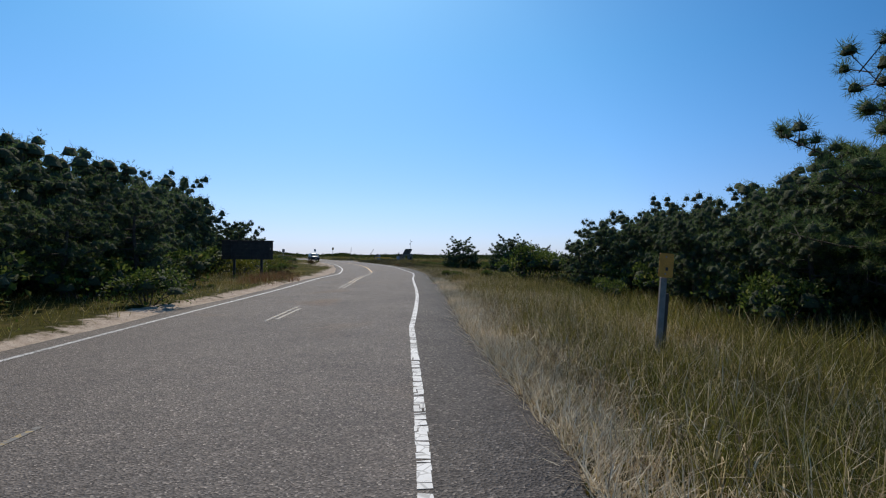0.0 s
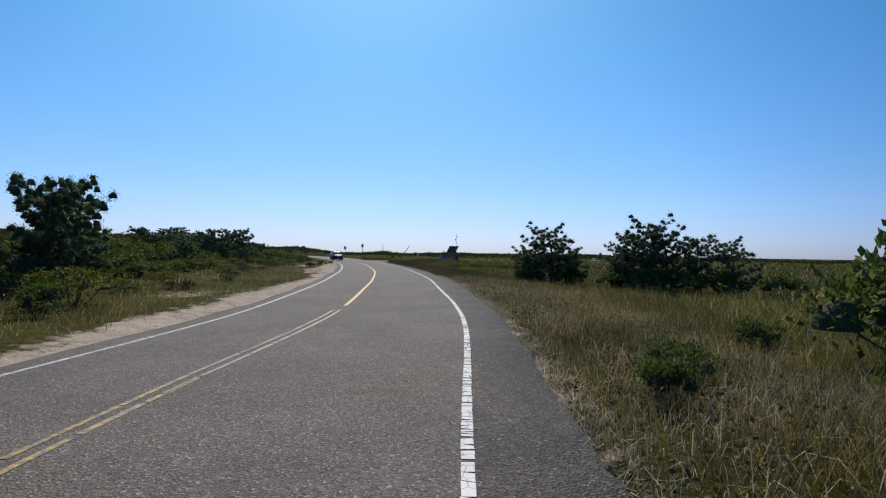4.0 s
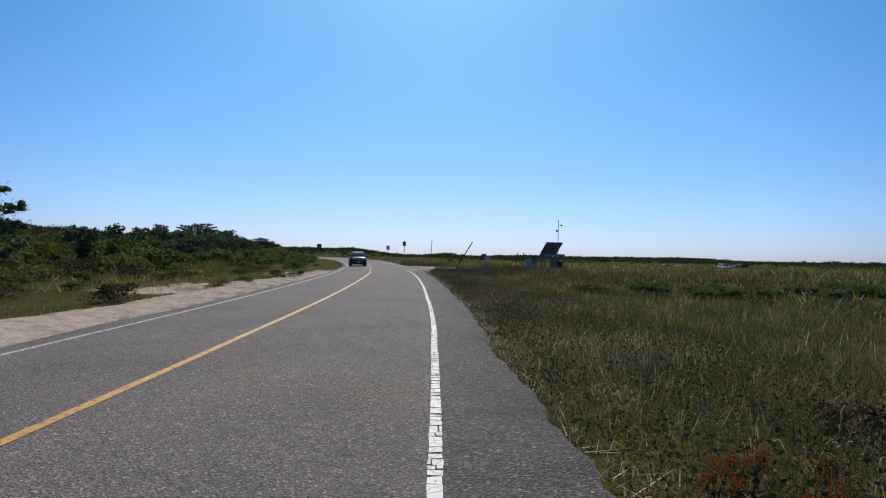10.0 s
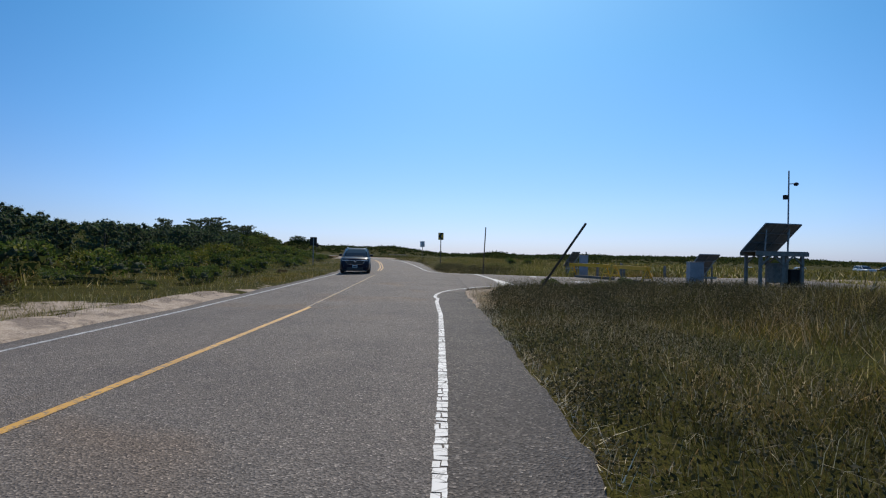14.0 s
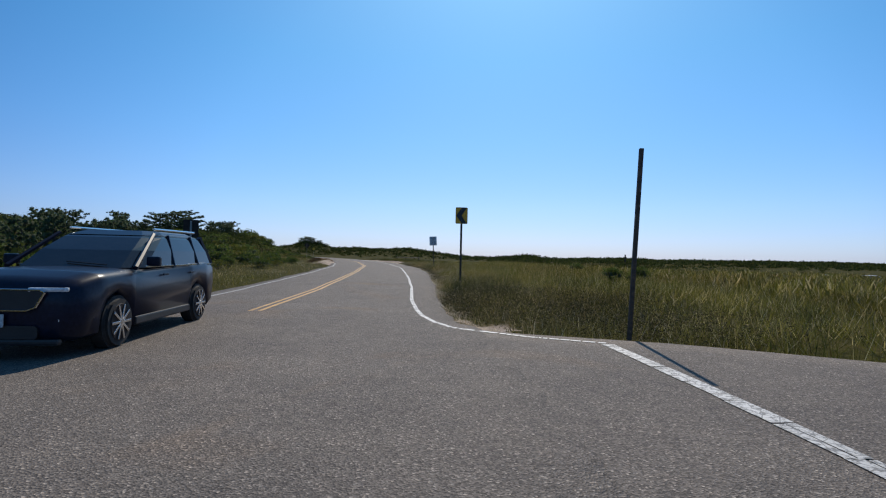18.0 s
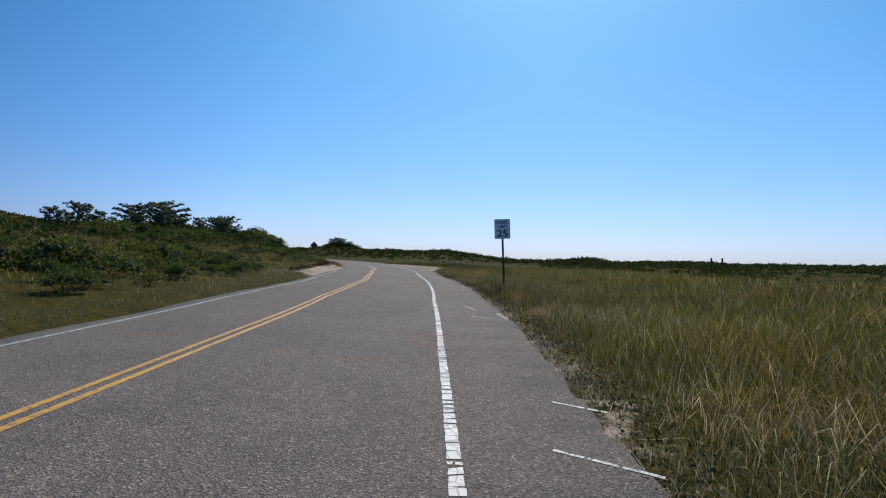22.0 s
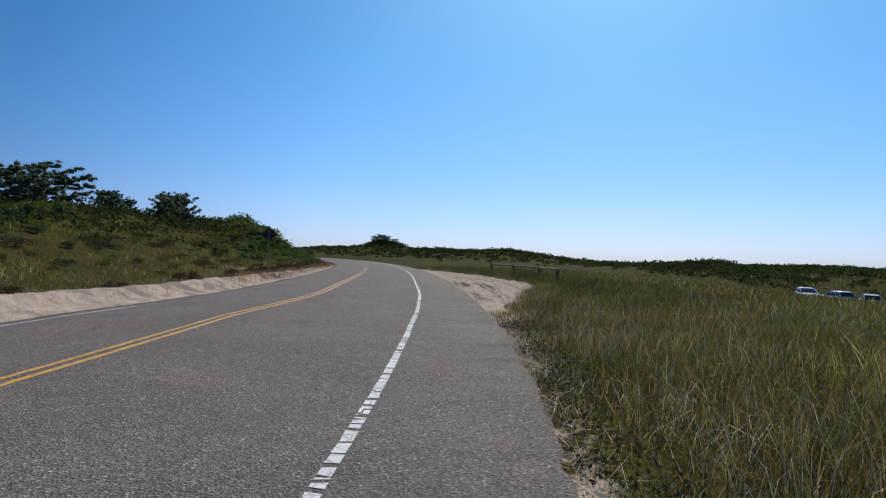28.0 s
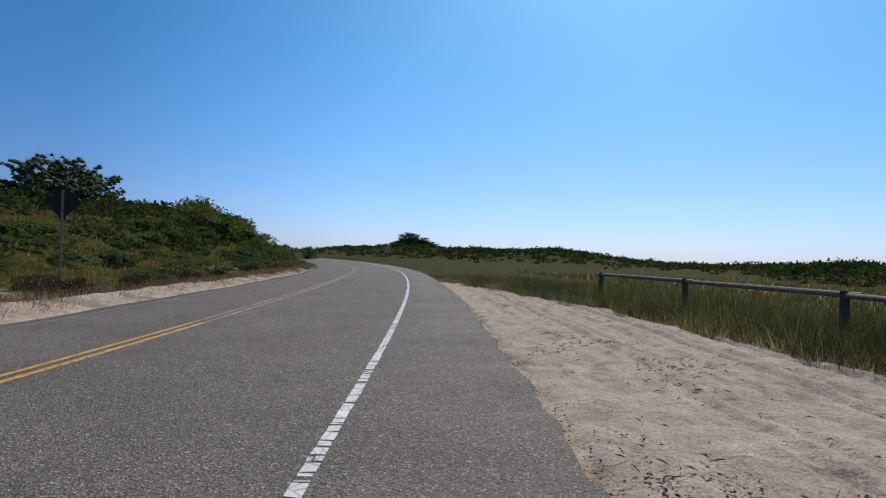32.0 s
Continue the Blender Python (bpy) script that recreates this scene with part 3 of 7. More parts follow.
def make_ground_sheet():
    gx, gy = spread_out(-105, 24, 0.8, 4500), spread_out(-8, 232, 0.8, 4500)
    X, Y = np.meshgrid(gx, gy)
    x, y = X.ravel(), Y.ravel()
    s, off = locate(x, y)
    z = ground_z(x, y, s, off)
    strip_ = ((s > 61) & (s < 103) | (s > 174) & (s < 237)) & (off < edge_left(s) + 0.5) & (off > edge_left(s) - sand_left(s) + 0.2)
    z = np.where(strip_, z - 0.2, z)
    r = np.hypot(x + 40, y - 110)
    z = z - np.clip((r - 500) / 4000, 0, 1) * 2
    n, m = len(gy), len(gx)
    i = np.arange(n * m).reshape(n, m)
    q = np.stack([i[:-1, :-1], i[:-1, 1:], i[1:, 1:], i[1:, :-1]], -1).reshape(-1, 4)
    me = tri_mesh("ground", np.stack([x, y, z], 1), q, GROUND)
    l, rr = edge_left(np.clip(s, -28, 300)) - off, off - edge_right(np.clip(s, -28, 300))
    sand = np.clip(1.15 - np.clip(l, 0, 99) / np.maximum(sand_left(s), 0.05), 0, 1) * (l > -1) * np.clip(sand_left(s) / 0.5 - 0.3, 0, 1) * (0.78 + 0.3 * wob(x, y, 2.3, 3.0))
    sand = np.maximum(sand, 0.66 * np.exp(-((l - 3.4) / 2.6) ** 2) * np.clip(wob(x, y, 6, 5.0) * 1.6, 0, 1) * (l > 0) * ((s < 100) | (s > 170)))
    lot = (s > 185) & (s < 226) & (rr > -1)
    sand = np.maximum(sand, np.where(lot, np.clip(1.0 + (sand_edge(s) - off) * 0.5, 0, 1), 0))
    sand = np.maximum(sand, np.where((rr > -0.4) & (rr < 0.9), 0.5 - 0.4 * np.abs(rr), 0) * np.interp(s, [55, 62, 96, 100], [1, 0.3, 0.3, 1]))
    corner = 0.85 * np.exp(-(((s - 122.0) / 1.3) ** 2 + ((off - 1.2) / 0.7) ** 2))
    sand = np.maximum(sand, np.clip(corner, 0, 1) * (rr > 0))
    sand = np.maximum(sand, np.where((off > 20) & (off < 40) & (s > 108) & (s < 122), 0.42, 0))
    sand = np.maximum(sand, 0.65 * np.clip(wob(x, y, 9, 7.0) * 2 - 0.9, 0, 1) * (rr > 14) * (s > 84) * (s < 112))
    sand = np.maximum(sand, 0.6 * np.clip(wob(x, y, 12, 9.0) * 2 - 1.45, 0, 1) * (rr > 60))
    sand = np.maximum(sand, 0.95 * np.exp(-(((x + 47) / 4.0) ** 2 + ((y - 270) / 3.0) ** 2)))
    sand = np.maximum(sand, 1.1 * np.exp(-(((x + 160) / 3.6) ** 2 + ((y - 334) / 5.0) ** 2)))
    a = me.attributes.new("sand", "FLOAT", "POINT")
    a.data.foreach_set("value", sand.astype(np.float32))
    me.polygons.foreach_set("use_smooth", [True] * len(me.polygons))
    return tagged(new("ground", me), "sandy soil under coastal grass, with bare pale sand beside the road", "ground", kind="structure")


make_ground_sheet()


RUTS = ((0.30, 0.12, 0.025), (1.00, 0.08, 0.035), (1.32, 0.07, 0.03), (1.85, 0.09, 0.03), (2.45, 0.09, 0.045), (2.80, 0.08, 0.04), (3.35, 0.10, 0.055), (3.75, 0.09, 0.05), (4.3, 0.12, 0.04))


def sand_patch(name, label, ss, low, high, dips=(), spots=(), wide=62, wrack=0.0):
    """Bare sand with its relief, laid over the ground sheet."""
    n = wide
    u = np.linspace(0, 1, n)
    S = np.repeat(ss, n)
    lo, hi = low(S) - (0 if wrack else 0.05), high(S)
    t = np.tile(u, len(ss))
    O = lo + (hi - lo) * t
    xy = at(S, O)
    x, y = xy[:, 0], xy[:, 1]
    z = ground_z(x, y, S, O) + (0.045 if wrack else 0.022)
    z = np.where(on_side_road(S, O), road_z(S, O) - 0.03, z)
    if not dips:
        z = np.maximum(z, road_z(S, O) - 0.035 - 0.05 * np.abs(O - lo))
    swing = 0.55 * np.sin((S - 186) / 9.0) + 0.035 * (S - 200) + 0.05 * wob(x, y, 0.9, 2.0)
    track = wrack * np.clip(1.7 * wob(x, y, 0.7, 8.0) + 0.9 * wob(y, x, 0.23, 9.0) - 0.15, 0, 1)
    for c, w, d in dips:
        q = O - lo - c - swing
        track = track + 0.34 * np.exp(-(q / (0.8 * w)) ** 2) * np.clip(0.4 + wob(x, y, 1.6, c), 0, 1)
        z += -d * np.exp(-(q / w) ** 2) + 0.55 * d * (np.exp(-((q - 2 * w) / w) ** 2) + np.exp(-((q + 2 * w) / w) ** 2)) * (1 + 0.5 * wob(x, y, 0.25, c))
    if wrack:
        z += 0.03 * wob(x, y, 0.8, 4.0) + 0.022 * wob(y, x, 0.3, 2.0) * np.clip(np.abs(O - lo) / 0.4, 0, 1)
    z += 0.010 * wob(x, y, 0.37, 5.0) + 0.009 * wob(y, x, 0.15, 6.0) + 0.010 * wob(x, y, 1.2, 7.0)
    rim = np.minimum(np.clip(t / 0.05, 0, 1), np.clip((1 - t) / 0.2, 0, 1)) * np.clip((S - ss[0]) / 2, 0, 1) * (np.clip((ss[-1] - S) / 3, 0, 1) if dips or wrack else 1)
    z = z - (0.10 if dips else 0.05) * (1 - rim)
    i = np.arange(len(S)).reshape(-1, n)
    q = np.stack([i[:-1, :-1], i[:-1, 1:], i[1:, 1:], i[1:, :-1]], -1).reshape(-1, 4)
    me = tri_mesh(name, np.column_stack([xy, z]), q, GROUND)
    dark = track
    for cs, cn, ls, ls2, k in spots:
        dark = dark + k * np.exp(-(((S - cs) / ls) ** 2 + ((O - lo - cn) / ls2) ** 2))
    for nm, val in (("sand", np.clip(0.3 + rim, 0, 1)), ("grit", np.clip(dark * (0.8 + 0.7 * wob(x, y, 0.55, 3.0) + 0.5 * wob(y, x, 0.16, 4.0)), 0, 1) * 0.36)):
        me.attributes.new(nm, "FLOAT", "POINT").data.foreach_set("value", val.astype(np.float32))
    me.polygons.foreach_set("use_smooth", [True] * len(me.polygons))
    tagged(new(name, me), label, "sand", kind="structure")


sand_patch("sandy_turnout", "bare beige sand turnout with wheel ruts and dark grit", np.arange(185.5, 226, 0.09), edge_right, lambda s: sand_edge(s) + 0.9, RUTS, ((199.2, 0.60, 1.4, 0.28, 1.8), (199.0, 1.65, 1.5, 0.40, 1.6), (196.9, 1.75, 1.3, 0.36, 1.3), (192.7, 0.40, 0.8, 0.30, 1.7), (190.3, 0.42, 0.6, 0.34, 1.7), (194.2, 1.5, 0.9, 0.28, 1.3), (191.5, 1.05, 0.6, 0.30, 1.4), (196.0, 0.35, 1.0, 0.2, 1.2), (201.6, 3.1, 2.2, 0.16, 0.7), (188.2, 0.9, 0.6, 0.2, 0.8)), 104)
sand_patch("sandy_corner", "bare pale sand on the inside of the junction", np.arange(99.5, 110.3, 0.1), corner_edge, lambda s: corner_edge(s) + corner_sand(s) + 0.5, (), ((107.8, 0.1, 2.5, 0.16, 0.9), (104.0, 0.9, 2.2, 0.5, 0.75), (106.5, 1.2, 1.3, 0.5, 0.7), (102.5, 0.3, 1.5, 0.2, 0.8)), 40)

for a_, b_ in ((60, 104), (172, 240)):
    sand_patch("sandy_strip", "uneven bare sand with wrack and roots along the far edge of the road", np.arange(a_, b_, 0.13), lambda s: edge_left(s) + 0.08, lambda s: edge_left(s) - sand_left(s) - 0.3, (), (), 34, 2.3)


# ---- road ----
def strip(name, ss, cols, material, lift_=0.0):
    """A ribbon along ss; cols: functions of s giving the offset of each column."""
    offs = [c(ss) for c in cols]
    v = []
    for o in offs:
        v.append(np.column_stack([at(ss, o), road_z(ss, o) + lift_]))
    n = len(ss)
    v = np.vstack(v)
    q = [(j * n + i, (j + 1) * n + i, (j + 1) * n + i + 1, j * n + i + 1) for j in range(len(cols) - 1) for i in range(n - 1)]
    return tri_mesh(name, v, q, material)


def make_road():
    ss = np.arange(-26, 300, 0.2)
    rag = lambda s: edge_right(s) + 0.04 * np.sin(s * 3.1) * np.sin(s * 1.3 + 1) + 0.03 * np.sin(s * 7.7 + 2 * np.sin(s * 0.7)) * np.sin(s * 2.9) + 0.018 * np.sin(s * 14.3 + 3 * np.sin(s * 1.9))
    cols = [lambda s: edge_left(s) - 0.05, edge_left, left_line, middle_line, lambda s: (middle_line(s) + right_line(s)) / 2, right_line, rag, lambda s: rag(s) + 0.05]
    me = strip("road", ss, cols, ASPHALT)
    co = np.empty(len(me.vertices) * 3, np.float32)
    me.vertices.foreach_get("co", co)
    n = len(ss)
    co = co.reshape(-1, 3)
    me.materials.append(OLD_ASPHALT)
    idx = np.zeros(len(me.polygons), np.int32)
    for j in (5, 6):
        idx[j * (n - 1):j * (n - 1) + int((105 + 26) / 0.2)] = 1
    me.polygons.foreach_set("material_index", idx)
    co[:n, 2] -= 0.12
    co[-n:, 2] -= 0.12
    me.vertices.foreach_set("co", co.ravel())
    tagged(new("road", me), "worn grey asphalt two-lane road curving through the dunes", "road", kind="structure")
    offs = np.concatenate([np.arange(1.0, 9, 0.35), np.arange(9, 24.1, 1.0)])
    v, q, k = [], [], 16
    for o in offs:
        a, b = near_corner(o), far_corner(o)
        sp = np.concatenate([[a - 0.08], np.linspace(a, b, k - 2), [b + 0.08]])
        v.append(np.column_stack([at(sp, np.full(k, o)), road_z(sp, o) - 0.004 - np.where((sp < a) | (sp > b), 0.2, 0)]))
    for i in range(len(offs) - 1):
        q += [(i * k + j, (i + 1) * k + j, (i + 1) * k + j + 1, i * k + j + 1) for j in range(k - 1)]
    tagged(new("side_road", tri_mesh("side_road", np.vstack(v), q, ASPHALT)), "grey asphalt side road closed off with barricades", "road", kind="structure")


make_road()


def ribbon(name, pts, width, material, label, pieces=0.0, rng=None, gap=0.012, lift_=0.004):
    """Paint along (s, off) points. pieces: mean length of the bits between cross cracks."""
    pts = np.array(pts, float)
    wide = width if isinstance(width, tuple) else (width, width)
    d = np.concatenate([[0], np.cumsum(np.hypot(*np.diff(pts, axis=0).T))])
    v, q, u = [], [], 0.0
    while u < d[-1] - 0.02:
        step = 0.25 if not pieces else max(0.04, rng.gauss(pieces, pieces * 0.45))
        e = min(u + step, d[-1])
        c = [np.array([np.interp(t, d, pts[:, 0]), np.interp(t, d, pts[:, 1])]) for t in (u, e - (gap * rng.choice((0.5, 0.7, 0.9, 1.2, 2.4)) if pieces else 0))]
        t = (c[1] - c[0]) / (np.linalg.norm(c[1] - c[0]) + 1e-9)
        nrm = np.array([-t[1], t[0]])
        width = wide[0] + (wide[1] - wide[0]) * u / d[-1]
        k = len(v)
        if pieces and rng.random() < 0.12:
            cut = rng.uniform(-0.3, 0.3) * width
            for lo_, hi_ in ((-width / 2, cut - 0.006), (cut + 0.006, width / 2)):
                k = len(v)
                slip = rng.uniform(-0.02, 0.02)
                for cc in c:
                    for w in (lo_, hi_):
                        so = cc + nrm * (w + rng.uniform(-0.006, 0.006)) + t * slip
                        v.append((*at(so[0], so[1]), float(road_z(so[0], so[1])) + lift_))
                q.append((k, k + 1, k + 3, k + 2))
            u = e
            continue
        for cc in c:
            for sgn in (-1, 1):
                w = width / 2 * (1 + (rng.uniform(-0.16, 0.06) if rng and pieces else 0))
                so = cc + nrm * sgn * w + (t * rng.uniform(-0.018, 0.012) if rng and pieces else 0)
                v.append((*at(so[0], so[1]), float(road_z(so[0], so[1])) + lift_))
        q.append((k, k + 1, k + 3, k + 2))
        u = e
    ob = new(name, tri_mesh(name, v, q, material))
    return tagged(ob, label, "road marking", kind="structure")


def make_markings():
    rng = random.Random(4)
    ln = lambda f, a, b, d=0.0, st=0.5: [(s, float(f(s)) + d) for s in np.arange(a, b + 0.01, st)]
    hook = [(102.5, -.20), (103.5, -.17), (104.5, -.03), (105.3, .20), (106.0, .49), (106.8, .92), (107.6, 1.35), (108.3, 1.98), (109.0, 2.72), (109.65, 3.48)]
    ribbon("edge_line", ln(right_line, -24, 102) + hook, 0.095, WHITE, "cracked white edge line painted on the asphalt", 0.105, rng, 0.017)
    ribbon("edge_line", [(120.3, 2.75), (120.8, 1.75), (121.7, .66), (122.5, .36), (123.5, .18)] + ln(right_line, 124.5, 290), 0.098, WHITE, "cracked white edge line painted on the asphalt", 0.125, rng, 0.024)
    ribbon("edge_line", ln(left_line, -24, 186), 0.09, WORN_WHITE, "thin worn white line along the far lane")
    ribbon("edge_line", ln(left_line, 186, 290), 0.07, FAINT_WHITE, "worn through white line along the far lane", 0.5, rng, 0.1)
    for a, b, d in ((9.7, 12.5, 0.0), (9.9, 12.2, 0.14), (3.4, 4.3, 0.1)):
        ribbon("centre_line", ln(middle_line, a, b, d), 0.06, FAINT_YELLOW, "worn through yellow centre line", 0.6, rng, 0.03)
    for a, b, mat in ((18.6, 22, FAINT_YELLOW), (22, 30, OLD_YELLOW), (30, 37, FAINT_YELLOW)):
        for d in (-0.08, 0.08):
            ribbon("centre_line", ln(middle_line, a, b, d), 0.065, mat, "worn double yellow centre line", 0.6, rng, 0.03)
    ribbon("centre_line", ln(middle_line, 38, 99, 0.05), 0.10, YELLOW, "yellow centre line painted on the asphalt")
    ribbon("centre_line", ln(middle_line, 99, 117, 0.0), 0.06, OLD_YELLOW, "worn yellow centre line ending at the junction", 0.5, rng)
    for d in (0.10, -0.10):
        ribbon("centre_line", ln(middle_line, 124, 207, d), 0.088, YELLOW, "double yellow centre line")
        ribbon("centre_line", ln(middle_line, 207, 226, d), 0.085, OLD_YELLOW, "faded double yellow centre line", 0.7, rng, 0.04)
        ribbon("centre_line", ln(middle_line, 226, 290, d), 0.08, FAINT_YELLOW, "worn through double yellow centre line", 0.8, rng, 0.05)
    ribbon("stop_line", [(109.72, 3.02), (112, 2.95), (114.6, 2.86)], (0.68, 0.26), WORN_WHITE, "broad cracked white stop line across the side road", 0.5, rng, 0.012)
    ribbon("stop_line", [(114.65, 2.82), (120.2, 2.74)], 0.2, WORN_WHITE, "worn white line across the mouth of the side road", 0.6, rng, 0.014)
    for p_, q_ in (((142.0, .9), (141.7, 1.35)), ((140.8, .7), (140.4, 1.3)), ((151.0, .24), (149.8, .51)), ((148.6, .35), (148.3, .8)), ((149.3, .95), (148.2, 1.1))):
        ribbon("shoulder_mark", [p_, q_], 0.04, WORN_WHITE, "short worn white mark across the shoulder", 0.12, rng)
    ribbon("arrow_marking", [(114.5, 8.95), (114.15, 8.0), (113.8, 7.25), (113.3, 6.8)], 0.24, WHITE, "white curved turn arrow painted on the side road")
    ribbon("arrow_marking", [(113.3, 6.72), (112.5, 7.45)], 0.62, WHITE, "white curved turn arrow painted on the side road")
    ribbon("arrow_marking", [(117.9, 5.7), (117.6, 6.6), (117.2, 7.6), (117.2, 8.6)], 0.12, WORN_WHITE, "worn white arrow painted on the side road")
    ribbon("arrow_marking", [(117.4, 5.75), (118.3, 6.0)], 0.35, WORN_WHITE, "worn white arrow head painted on the side road")


make_markings()

# ---- plants ----
def tube(acc, pts, radii, n=6):
    """Adds a tapered bent tube to acc = [verts, tris]."""
    pts = np.asarray(pts, float)
    base = sum(len(a) for a in acc[0])
    ang = np.linspace(0, 2 * np.pi, n, endpoint=False)
    rings = []
    for i, p in enumerate(pts):
        d = pts[min(i + 1, len(pts) - 1)] - pts[max(i - 1, 0)]
        d = d / (np.linalg.norm(d) + 1e-9)
        u = np.cross(d, (0.31, 0.95, 0.1) if abs(d[2]) > 0.7 else (0, 0, 1.0))
        u /= np.linalg.norm(u)
        w = np.cross(d, u)
        rings.append(p + radii[i] * (np.cos(ang)[:, None] * u + np.sin(ang)[:, None] * w))
    acc[0].append(np.vstack(rings))
    t = []
    for i in range(len(pts) - 1):
        for j in range(n):
            a, b = base + i * n + j, base + i * n + (j + 1) % n
            t += [(a, b, b + n), (a, b + n, a + n)]
    acc[1].append(np.array(t))


def needle_balls(rng, hubs, rad, count, length, width):
    """Needles standing out all round each hub, as on the shoots of a pine."""
    n = len(hubs) * count
    d = rng.normal(0, 1, (n, 3))
    d /= np.linalg.norm(d, axis=1)[:, None] + 1e-9
    c = np.repeat(hubs, count, 0)
    root = c + d * np.repeat(rad, count, 0) * rng.uniform(0.25, 1.15, (n, 1))
    side = np.cross(d, rng.normal(0, 1, (n, 3)))
    side /= np.linalg.norm(side, axis=1)[:, None] + 1e-9
    tip = d + rng.normal(0, 0.65, (n, 3)) + (0, 0, 0.25)
    tip *= length * rng.uniform(0.65, 1.3, (n, 1)) / (np.linalg.norm(tip, axis=1)[:, None] + 1e-9)
    v = np.stack([root - side * width / 2, root + side * width / 2, root + tip], 1).reshape(-1, 3)
    return v, np.arange(len(v)).reshape(-1, 3)


def pine_meshes(seed, h, spread, limbs=22, low=0.1, flat=0.0, count=42, needle=(0.13, 0.028), full=1.0, core=0.13):
    """Trunk with limbs and twigs, and crown of needle tufts, of a wind-shaped pitch pine."""
    rng = np.random.default_rng(seed)
    acc = [[], []]
    bend = rng.normal(0, 0.05, 2) * h
    f = np.linspace(0, 1, 7)
    tr = np.stack([bend[0] * f ** 2 + 0.03 * h * np.sin(5 * f + seed), bend[1] * f ** 2 + 0.03 * h * np.sin(4 * f), h * 0.93 * f], 1)
    tube(acc, tr, 0.03 * h * (1 - 0.85 * f) + 0.008, 7)
    hubs = []
    for k in range(limbs):
        u = low + (0.97 - low) * (k + rng.uniform(0, 0.8)) / limbs
        p0 = np.array([np.interp(u, f, tr[:, i]) for i in range(3)])
        az = k * 2.4 + rng.normal(0, 0.35)
        prof = (math.sin(math.pi * (0.14 + 0.86 * (1 - u))) ** 0.6 if u > 0.5 else 0.97) if not flat else (0.5 + 0.5 * u if u < 0.9 else 0.8)
        ln = spread * prof * rng.uniform(0.6, 1.15)
        rise = ln * rng.uniform(0.10, 0.52)
        g = np.linspace(0, 1, 4)
        lp = p0 + np.stack([math.cos(az) * ln * g, math.sin(az) * ln * g, rise * g ** 1.6 - 0.08 * ln * np.sin(3 * g)], 1)
        tube(acc, lp, 0.010 * h * (1 - 0.8 * g) * (1.1 - u) + 0.006, 4)
        clumps = int((2.5 + ln * 3.2) * full) + 1
        for q in range(clumps):
            w = 0.22 + 0.78 * (q + rng.uniform(0.2, 1.0)) / clumps
            b = np.array([np.interp(w, g, lp[:, i]) for i in range(3)])
            aside = (rng.uniform(0.04, 0.36) if q < clumps - 1 else 0.05) * ln * w * (1 if q % 2 else -1)
            hub = b + (-math.sin(az) * aside, math.cos(az) * aside, rng.uniform(-0.06, 0.28))
            tube(acc, [b - (hub - b) * 0.2, hub], [0.011, 0.006], 3)
            hubs.append(hub)
    for e in range(4):
        hubs.append(tr[-1] + rng.normal(0, 0.07, 3) + (0, 0, 0.1 - 0.13 * e))
    hubs = np.array(hubs)
    rad = core * rng.uniform(0.7, 1.35, (len(hubs), 1))
    v, t = needle_balls(rng, hubs, rad, count, *needle)
    v2, t2 = cores(rng, hubs - rad * (0, 0, 0.45), rad * (0.75, 0.75, 1.05), 5)
    crown = tri_mesh("crown", np.vstack([v, v2]), np.vstack([t, t2 + len(v)]), NEEDLES)
    crown.materials.append(INNER_SHADE)
    crown.polygons.foreach_set("material_index", np.concatenate([np.zeros(len(t), np.int32), np.ones(len(t2), np.int32)]))
    return tri_mesh("trunk", np.vstack(acc[0]), np.vstack(acc[1]), BARK), crown


def plant(name, woody, green, label, category, group, m):
    ob = thing(name, m, label, category, group)
    for nm, me in (("trunk" if name.endswith("tree") else "stem", woody), ("crown" if name.endswith("tree") else "foliage", green)):
        o = new(nm, me)
        o.parent = ob
    return ob


def leaf_tris(rng, centres, normals, size):
    """Small folded leaves, two triangles each."""
    n = len(centres)
    d = normals + rng.normal(0, 0.7, (n, 3))
    d /= np.linalg.norm(d, axis=1)[:, None] + 1e-9
    s = np.cross(d, rng.normal(0, 1, (n, 3)))
    s /= np.linalg.norm(s, axis=1)[:, None] + 1e-9
    l = size * rng.uniform(0.6, 1.3, (n, 1))
    up = np.cross(s, d) * 0.12 * l
    v = np.stack([centres - d * l * 0.5, centres + s * l * 0.27 + up, centres + d * l * 0.5, centres - s * l * 0.27 + up], 1).reshape(-1, 3)
    k = np.arange(n)[:, None] * 4
    t = np.stack([k + (0, 1, 2), k + (0, 2, 3)], 1).reshape(-1, 3)
    return v, t


RING = [(0.0, 1.0), (0.6, 0.8), (0.95, 0.35), (1.0, 0.02)]


def cores(rng, c, rad, sides=7):
    """Lumpy inner masses under leaves and needles, coloured dark for the shade inside a plant."""
    n = len(c)
    a = np.arange(sides) * 2 * np.pi / sides
    unit = np.array([(0, 0, 1.0)] + [(r * math.cos(q), r * math.sin(q), z) for r, z in RING[1:] for q in a])
    v = c[:, None] + unit[None] * rad[:, None] * rng.uniform(0.75, 1.15, (n, len(unit), 1))
    t = [(0, 1 + j, 1 + (j + 1) % sides) for j in range(sides)]
    for i in range(2):
        for j in range(sides):
            p, q = 1 + i * sides + j, 1 + i * sides + (j + 1) % sides
            t += [(p, p + sides, q + sides), (p, q + sides, q)]
    t = (np.array(t)[None] + (np.arange(n) * len(unit))[:, None, None]).reshape(-1, 3)
    return v.reshape(-1, 3), t


